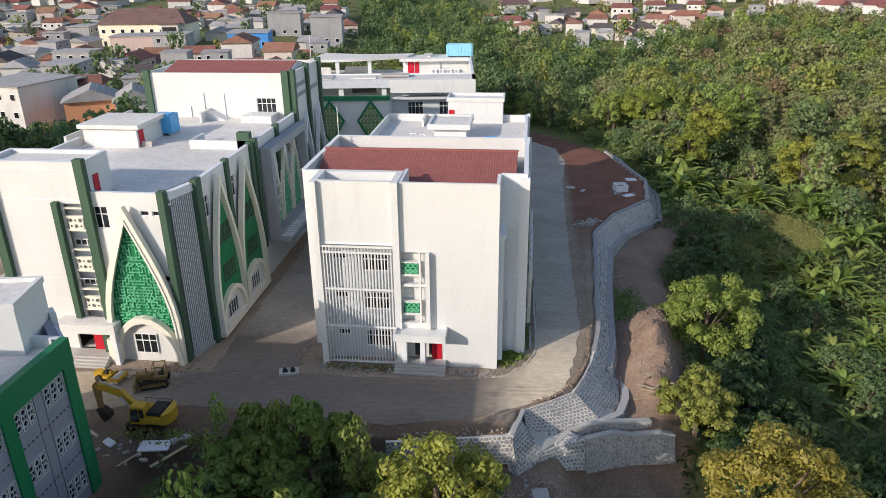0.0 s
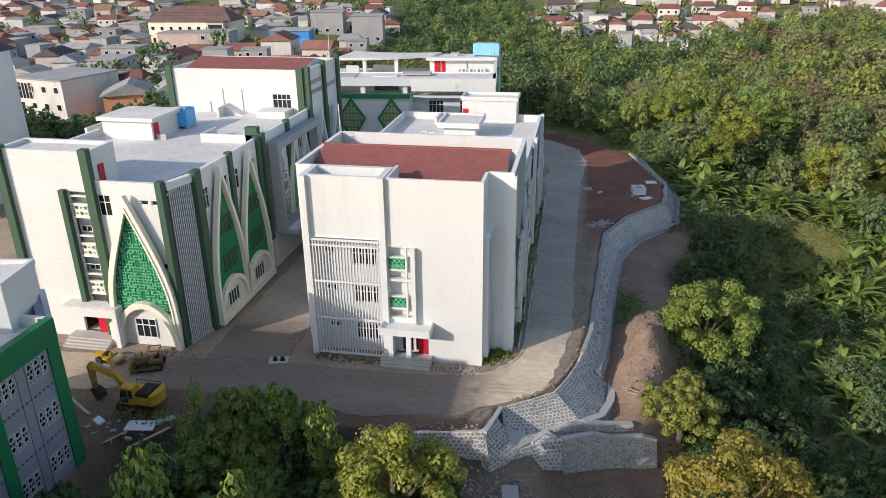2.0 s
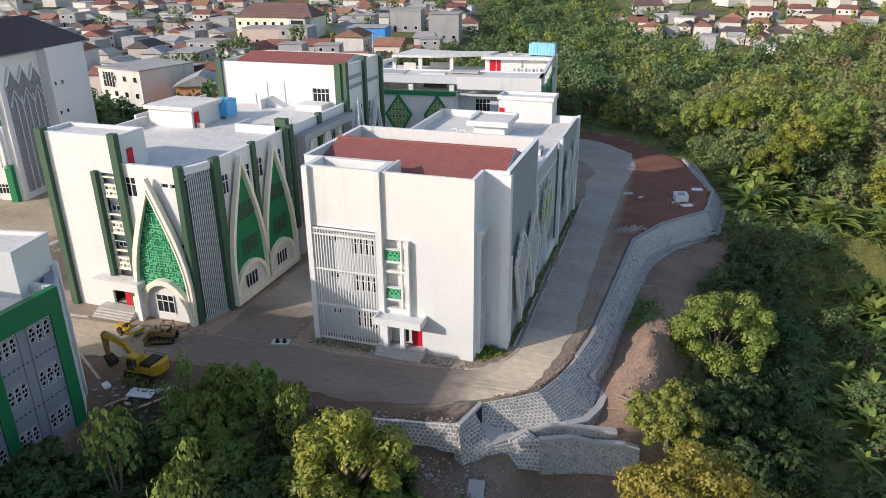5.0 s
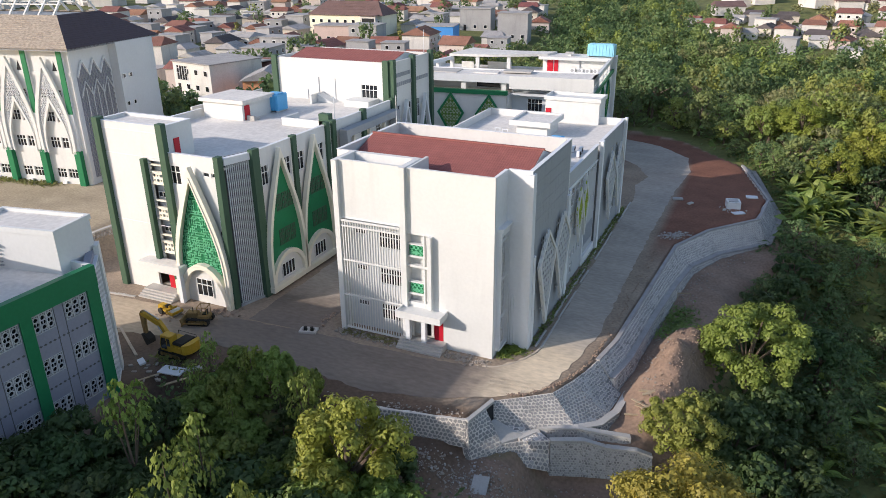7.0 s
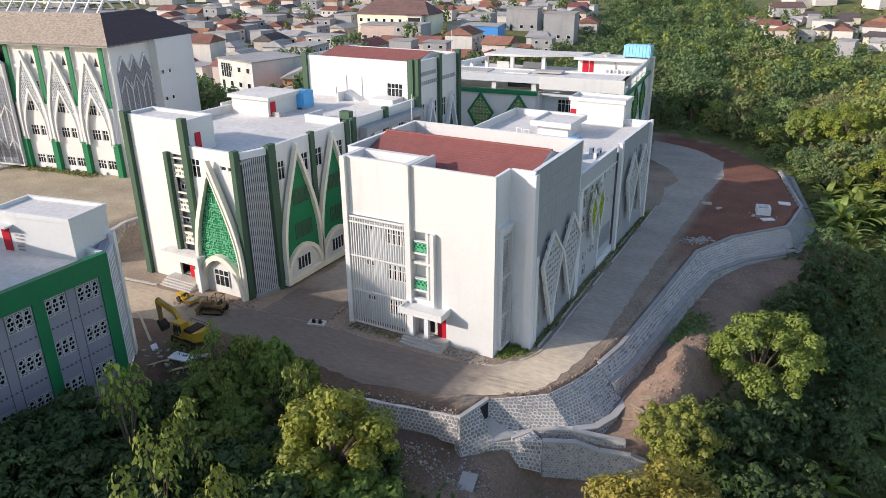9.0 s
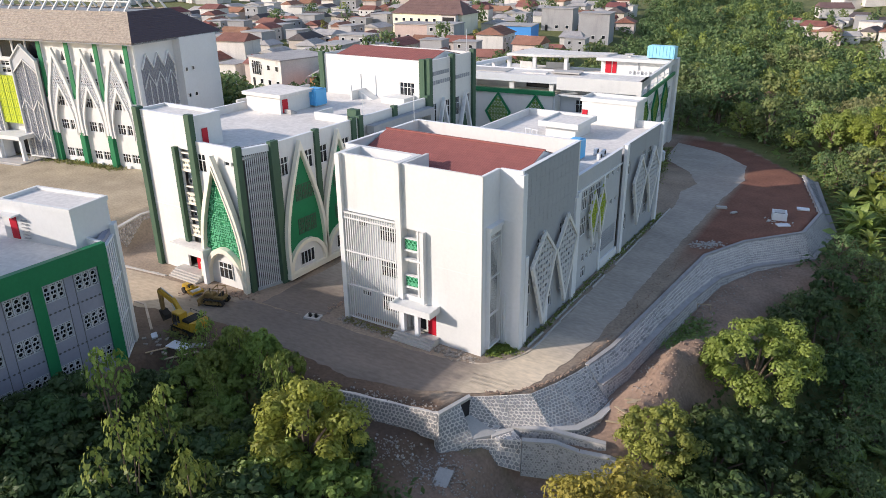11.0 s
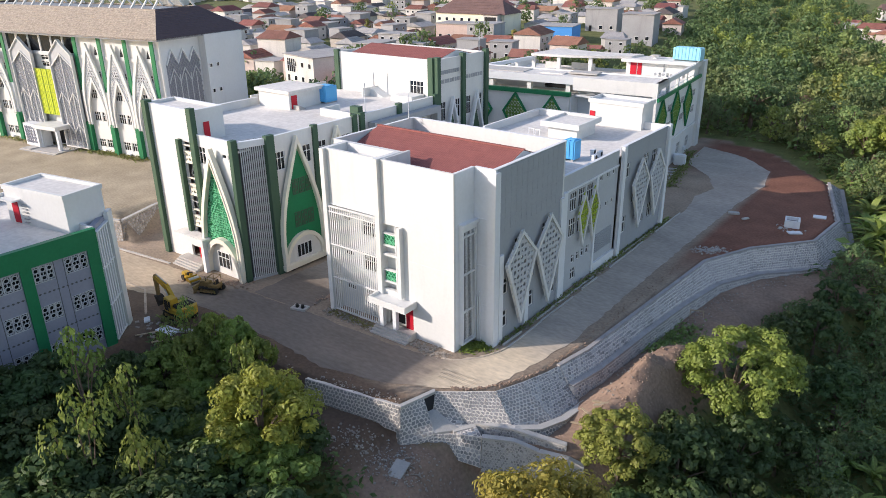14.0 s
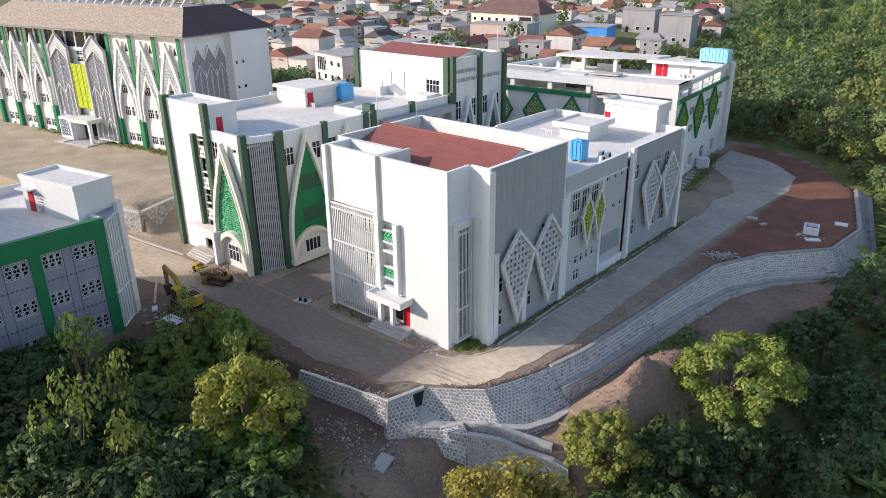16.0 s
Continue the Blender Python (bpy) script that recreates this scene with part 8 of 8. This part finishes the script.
for i, (x, y, top) in enumerate(((-18.7, 30.3, 9.0), (-13.3, 31.6, 7.4), (-10.8, 26.4, 9.0), (-7.0, 28.2, 6.3), (-11.0, 40.8, 6.0), (-2.0, 27.0, 3.6),
                                (-21.8, 42.0, 6.4), (-19.6, 43.0, 5.4), (-17.4, 42.2, 5.8), (-15.6, 43.0, 6.2), (-14.2, 41.4, 4.8), (-18.4, 40.2, 5.0), (-21.6, 39.6, 4.6), (-13.0, 43.4, 5.0), (-16.4, 38.2, 4.4))):
    z = min(float(height(x, y)), -2.0) - 0.2
    k = i % 4
    if i > 5 and i % 2:
        plant("tree", NEAR["thick2"], x, y, z, tr.uniform(0, 360), 0.62 * (top - z) / 8.0, "young leafy tree with rounded clumps of leaves", group="thicket trees", sz=1.5)
    else:
        plant("sapling", TEAK[k], x, y, z, tr.uniform(0, 360), 0.66 * (top - z) / (6.5, 7.5, 8.5, 7.0)[k], "slim young tree with large drooping leaves", group="thicket trees", sz=1.5)
SHADE = [("thick", 9.0), ("thick2", 8.0), ("dark", 8.0)]
for i in range(10):
    for j in range(9):
        x, y = -28.0 + i * 3.3 + tr.uniform(-1.2, 1.2), 15.0 + j * 3.3 + tr.uniform(-1.2, 1.2)
        if x < -28.4 + max(0, y - 26) * 0.45 or y > 43 or (y < 23 and x > -14) or y < 18 or (x > -4.5 and y > 39.0) or (x > -1.0 and y > 33) or (x < -24.5 and y > 36):
            continue
        # Shade-coloured crowns to the front, lighter ones toward the road.
        key, H = SHADE[tr.choice((0, 2) if y < 33 else (1, 1, 0))]
        z = min(float(height(x, y)), -2.0) - 0.4
        top = tr.uniform(1.6, 3.6) + 1.0 * smooth(34, 22, y) + 0.8 * smooth(-14, -24, x)
        plant("tree", NEAR[key], x, y, z, tr.uniform(0, 360), (top - z) / H, {"thick": "dark green", "thick2": "light green", "dark": "dark green"}[key] + " tree in the thicket below the road", group="thicket trees")
# bananas in the valley
def glade(x, y):
    """The open grass on the bench beyond the end of the wall."""
    u, v = (x - 37) * 0.82 - (y - 110.5) * 0.57, (x - 37) * 0.57 + (y - 110.5) * 0.82
    return (u / 13.5) ** 2 + ((v - 1.0) / 2.9) ** 2 < 1


spots = [(27.5, 114), (24.5, 117), (30, 117.5), (38, 115.5), (34, 111), (43.8, 102), (29, 69), (33, 76), (36, 84), (40, 91), (47, 96), (31, 90), (42, 82), (38, 74), (51, 104), (47, 112), (55, 97), (35, 97), (26.5, 62), (33.5, 60), (39, 64), (46, 71), (53, 83), (60, 91), (52, 92), (45, 88), (29, 104), (44, 120), (36, 122), (58, 108)]
for i in range(130):
    spots.append((tr.uniform(27, 52), tr.uniform(56, 112)) if i < 75 else (tr.uniform(35, 78), tr.uniform(60, 128)))
for i, (x, y) in enumerate([q for q in spots if not glade(*q)]):
    plant("banana_plant", BANANA[i % 5], x, y, float(height(x, y)), tr.uniform(0, 360), tr.uniform(0.65, 1.0), "banana plant with long arching green leaves", "banana plant", "banana plants")
for x, y in ((24, 121), (25.8, 118.2), (27, 119), (28.5, 121), (30, 122.5), (36.2, 114.6), (37.2, 115.4), (36.8, 113.6), (35.6, 115.6), (38, 114.4), (45, 112.4), (46.2, 113.4), (44.4, 114), (48.4, 111), (51, 108), (42, 121), (35, 123), (31, 124), (33, 126), (40, 119), (49, 115), (53, 113), (28, 124), (44, 97), (46, 99), (41, 98), (48, 102), (45, 103), (23.5, 126), (27.5, 125)):
    plant("banana_plant", BANANA[tr.randrange(5)], x, y, float(height(x, y)), tr.uniform(0, 360), tr.uniform(1.2, 1.55), "tall sunlit banana plant with broad leaves", "banana plant", "banana plants")
for x, y in ((-82, 113), (-79, 112), (-86, 114), (-75, 113), (-72, 116), (-90, 118), (-62, 116), (-40, 168), (-30, 170), (-46, 176), (-66, 101), (-63, 108), (-69, 106), (-60, 112), (-73, 109), (-64, 96), (-59, 104), (-68, 112)):
    plant("banana_plant", BANANA[tr.randrange(5)], x, y, float(height(x, y)), tr.uniform(0, 360), tr.uniform(1.1, 1.6), "banana plant with long arching green leaves", "banana plant", "banana plants")
for x, y in ((-112, 124), (-108, 121), (-104, 124), (-99, 122), (-95, 120), (-91, 124), (-87, 122), (-83, 125), (-79, 123), (-101, 126), (-93, 127)):
    plant("banana_plant", BANANA[tr.randrange(5)], x, y, float(height(x, y)), tr.uniform(0, 360), tr.uniform(1.3, 1.7), "banana plant with long arching green leaves", "banana plant", "banana plants")
for x, y, k, sc in ((24.5, 153, "feather", 1.25), (35, 142, "feather", 1.4), (49, 129, "feather", 1.45), (31, 160, "round", 1.5), (19, 157, "round", 1.3), (60, 137, "round", 1.5), (41, 150, "round", 1.6), (55, 124, "feather", 1.1), (43, 199, "feather", 1.0), (25, 166, "round", 1.2), (30.5, 135, "feather", 1.2), (52.5, 134, "feather", 1.1)):
    plant("tree", NEAR[k], x, y, float(height(x, y)) - 0.4, tr.uniform(0, 360), sc, "tall sunlit light green tree at the edge of the wood", group="wood edge trees")
for x, y, sc in ((26, 131, 1.8), (28.5, 129, 1.9), (30, 132, 1.6), (24.5, 134, 1.7), (27, 127.5, 1.5), (22.5, 136.5, 1.7), (38, 124, 2.0), (40, 123, 2.1), (39.5, 126, 1.9), (41.5, 125, 1.7), (55, 112, 1.6), (57, 115, 1.7), (53, 110, 1.5), (47, 118, 1.5), (50, 121, 1.7)):
    plant("banana_plant", BANANA[tr.randrange(5)], x, y, float(height(x, y)), tr.uniform(0, 360), sc * 0.85, "tall sunlit banana plant with broad leaves", "banana plant", "banana plants")
rs = np.random.RandomState(9)
for i in range(50):
    x, y = tr.uniform(24, 70), tr.uniform(48, 112)
    if glade(x, y):
        continue
    plant("shrub", FOREST[(1, 6, 0, 5)[i % 4]], x, y, float(height(x, y)) - 1.6, tr.uniform(0, 360), tr.uniform(0.35, 0.6), ("dark green", "dark green", "green", "olive")[i % 4] + " shrub among the banana plants", "shrub", "valley shrubs")
for i in range(46):
    x, y = tr.uniform(21, 42), tr.uniform(68, 108)
    if glade(x, y):
        continue
    plant("shrub", FOREST[(1, 6)[i % 2]], x, y, float(height(x, y)) - 0.8, tr.uniform(0, 360), tr.uniform(0.45, 0.72), "dense dark green bush on the shaded slope", "shrub", "valley shrubs")
# woods: thin round the valley, thick behind the platform
woods, cells = [], {}


def gaps(x, y):
    """Where the wood opens (low) and closes (high)."""
    return float(wave(np.array(x), np.array(y), 22, 43) + 0.7 * wave(np.array(x), np.array(y), 9, 44))


def stature(x, y):
    """How tall the trees of a neighbourhood grow."""
    return 0.88 + 0.45 * float(wave(np.array(x), np.array(y), 26, 45)) + tr.uniform(-0.2, 0.3)


def tint(x, y):
    """What grows in a neighbourhood: 0 bright, 1 mid, 2 deep, 3 olive, 4 dry, 5 yellow."""
    v = float(wave(np.array(x), np.array(y), 60, 41) + 0.8 * wave(np.array(x), np.array(y), 20, 42)) + tr.gauss(0, 0.22) + 0.5 * min(1.0, max(-0.6, x / y - 0.12) * 4)
    if tr.random() < 0.1:
        return tr.choice((0, 0, 5))
    return 4 if v > 1.0 else 3 if v > 0.45 else tr.choice((3, 5, 1, 0)) if v > 0.25 else tr.choice((1, 1, 0)) if v > -0.05 else tr.choice((1, 2)) if v > -0.25 else 2


wx, wy = np.append(rs.uniform(-66, 175, 40000), rs.uniform(-115, -10, 9000)), np.append(rs.uniform(46, 335, 40000), rs.uniform(225, 480, 9000))
for x, y, d in zip(wx.tolist(), wy.tolist(), (-inside_distance(PLAT, wx, wy)).tolist()):
    if d < 4 or x > 0.5 * y + 14 or (y < 108 and x < 62) or (x < -8 and y < 160) or (x > -0.07 * y and y > village_edge(x) - 6):
        continue
    if x < -0.225 * y + tr.uniform(0, 6) and y > 200 or any(math.hypot(x - a, y - b) < q for a, b, q in TAKEN + [(0.6, 180, 5)]):
        continue
    if y < 135 and 18 < x < 62 and (tr.random() < 0.8 or (y < 130 and x < 46)):
        continue
    if glade(x, y) or gaps(x, y) < -0.3 and tr.random() < 0.75:
        continue
    key = (int(x // 4.2), int(y // 4.2))
    if any((x - a) ** 2 + (y - b) ** 2 < 15.5 for i in (-1, 0, 1) for j in (-1, 0, 1) for a, b in cells.get((key[0] + i, key[1] + j), ())):
        continue
    cells.setdefault(key, []).append((x, y))
    woods.append((x, y))
woods.sort(key=lambda p: math.hypot(p[0] - 20, p[1] - 10))
for i, (x, y) in enumerate(woods[:190]):
    k = tr.choice(((2, 7), (0, 4), (1, 6), (3, 5), (3, 5), (7, 2))[tint(x, y)])
    s = stature(x, y)
    plant("tree", FOREST[k], x, y, float(height(x, y)) - 0.3, tr.uniform(0, 360), s, NAMES[k] + " broadleaf tree in the wood", group="woodland trees", sz=tr.uniform(0.8, 1.15))


def far_trees(name, places, scale, label, thin=2, grow=1.2):
    """Trees too far off to tell apart, joined: leafy lumps and thinned leaves."""
    V, T, Q, K, base = [], [], [], [], 0
    PL = np.array(places)
    for (x, y), h in zip(places, height(PL[:, 0], PL[:, 1])):
        k = tr.randrange(8)
        _, _, v, t, l = WOODS[k]
        q = l[k % thin::thin]
        c = q.mean(1, keepdims=True)
        q = c + (q - c) * grow
        w, s_ = tr.uniform(0, 6.28), stature(x, y) * scale
        m = np.array([[math.cos(w), math.sin(w), 0], [-math.sin(w), math.cos(w), 0], [0, 0, tr.uniform(0.8, 1.2)]]) * s_
        V.append(np.concatenate([v, q.reshape(-1, 3)]) @ m + np.array([x, y, h - 0.5]))
        T.append(t + base)
        Q.append(base + len(v) + np.arange(4 * len(q)).reshape(-1, 4))
        col = tint(x, y)
        K.append((np.full(len(t), col + 6), np.full(len(q), col)))
        base += len(v) + 4 * len(q)
    keys = ("bright", "mid", "deep", "olive", "dry", "yellow")
    me = mixed_mesh(name, np.concatenate(V), np.concatenate(T), np.concatenate(Q), np.concatenate([a for a, _ in K] + [b for _, b in K]), [HAZELEAF[k] for k in keys] + [LUMP[k] for k in keys])
    tagged(new(name, me), label, "trees", kind="stuff")


far_trees("far_wood", [p for p in woods[190:] if p[1] < 215], 1.0, "mixed green wood behind the campus", 3, 1.5)
far_trees("far_wood", [p for p in woods[190:] if p[1] >= 215], 0.9, "mixed green wood below the far village", 4, 1.8)
DRY = wood_tree(301, 6.4, 2.8, 40, 18, 0.3, "dry", "tier")[:2]
plant("tree", DRY, 0.6, 180, float(height(0.6, 180)), 0, 1.15, "dry brown tree at the edge of the wood")
plant("tree", DRY, 62, 190, float(height(62, 190)), 90, 1.2, "dry brown tree in the wood")
# garden trees in the village
spots = [(tr.uniform(-80, -57), tr.uniform(92, 122)) for i in range(34)]
for i in range(420):
    x, y = (tr.uniform(-220, -58), tr.uniform(128, 330)) if i < 110 else (tr.uniform(-30, 200), tr.uniform(290, 440)) if i < 230 else (tr.uniform(-115, -56), tr.uniform(108, 165)) if i < 345 else (tr.uniform(-75, -10), tr.uniform(225, 420)) if i < 400 else (tr.uniform(-420, 420), tr.uniform(400, 750))
    if not any(math.hypot(x - a, y - b) < q for a, b, q in TAKEN):
        spots.append((x, y))
for i in range(60):
    x, y = tr.uniform(-170, -80), tr.uniform(290, 475)
    if not any(math.hypot(x - a, y - b) < q for a, b, q in TAKEN):
        spots.append((x, y))
near_village = [(tr.uniform(-114, -68), tr.uniform(110, 131)) for i in range(70)] + [(tr.uniform(-66, -57), tr.uniform(96, 135)) for i in range(22)]
far_trees("garden_trees", near_village, 1.1, "dark garden trees below the nearest houses", 3, 1.5)
far_trees("garden_trees", spots, 0.85, "garden trees between the village houses", 12, 2.6)
# undergrowth: loose leaves over the slopes
rs = np.random.RandomState(9)


def undergrowth(name, n, x0, x1, y0, y1, size, lift, material, label, far_d=2.5, grass=False):
    X, Y = rs.uniform(x0, x1, n), rs.uniform(y0, y1, n)
    d = -inside_distance(PLAT, X, Y)
    keep = (d > far_d) & (wave(X, Y, 14, 21) + 0.6 * wave(X, Y, 5, 22) > rs.uniform(-0.9, 0.5, n))
    keep &= ~((X > -8) & (X < 15) & (Y > 41) & (Y < 54))
    keep &= ~((d < 9) & (Y > 46) & (Y < 104) & (X > -2))
    open_ = np.array([glade(x, y) for x, y in zip(X.tolist(), Y.tolist())])
    keep = open_ & (d > 4) if grass else keep & ~open_
    X, Y = X[keep], Y[keep]
    hump = np.clip(wave(X, Y, 6, 31) + 0.3, 0, 1)
    Z = height(X, Y) + rs.uniform(0.05, 1, len(X)) ** 2 * lift * (0.3 + 1.5 * hump)
    nrm = rs.normal(size=(len(X), 3)) * 0.5 + np.array([0, 0, 1.0])
    nrm /= np.linalg.norm(nrm, axis=1, keepdims=True)
    me = quads_mesh(name, leaf_quads(np.stack([X, Y, Z], 1), nrm, size, rs, 1.6), material)
    tagged(new(name, me), label, "undergrowth", kind="stuff")


# Deep leaf colour also paints in the shade over the valley floor.
undergrowth("undergrowth", 60000, 12, 110, 40, 150, 0.5, 1.3, LEAF["deep"], "low dark green weeds and shrubs in the valley")
undergrowth("undergrowth", 24000, 36, 110, 84, 150, 0.45, 0.9, LEAF["olive"], "dry olive weeds in the open part of the valley")
undergrowth("undergrowth", 40000, -30, 22, 5, 46, 0.42, 2.6, LEAF["deep"], "dark undergrowth below the road")
undergrowth("grass", 110000, 24, 52, 92, 124, 0.13, 0.22, GRASS, "sunlit rough grass of a glade", grass=True)
undergrowth("undergrowth", 36000, -60, 200, 108, 330, 1.0, 3.6, LEAF["mid"], "dark undergrowth of the wood")


def weeds(name, n, pts, w, size, material, label, lift=0.35):
    P = np.array(band(pts, n, w, n))
    Z = height(P[:, 0], P[:, 1]) + rs.uniform(0.03, 1, len(P)) ** 2 * lift
    nrm = rs.normal(size=(len(P), 3)) * 0.6 + np.array([0, 0, 0.8])
    nrm /= np.linalg.norm(nrm, axis=1, keepdims=True)
    tagged(new(name, quads_mesh(name, leaf_quads(np.column_stack([P, Z]), nrm, size, rs, 2.0), material)), label, "weeds", kind="stuff")


weeds("weeds", 1600, [(0.85, 61.5), (0.75, 88), (0.7, 106)], 0.2, 0.2, LEAF["mid"], "green weeds in the strip beside the drain")
weeds("weeds", 900, [(-1.4, 58.6), (-0.9, 60.2), (0.2, 60.2)], 0.45, 0.2, LEAF["bright"], "green grass at the building corner", 0.25)
weeds("weeds", 500, [(-18, 56.8), (-11.6, 56.7)], 0.3, 0.16, LEAF["olive"], "sparse grass along the screen", 0.2)
weeds("weeds", 900, [(-5, 120), (-7, 132), (-10, 145)], 0.6, 0.25, LEAF["mid"], "weeds beside the far building", 0.4)
weeds("weeds", 900, [(12, 74), (13, 82)], 1.0, 0.25, LEAF["mid"], "weeds on the bare slope", 0.4)
weeds("weeds", 1400, [(-120, 67.5), (-95, 72), (-80, 74)], 0.7, 0.3, LEAF["olive"], "dry grass verge before the hall", 0.3)
weeds("weeds", 700, [(-31, 45), (-24, 44.6), (-16, 45.6)], 0.6, 0.25, LEAF["mid"], "weeds along the edge of the thicket", 0.5)
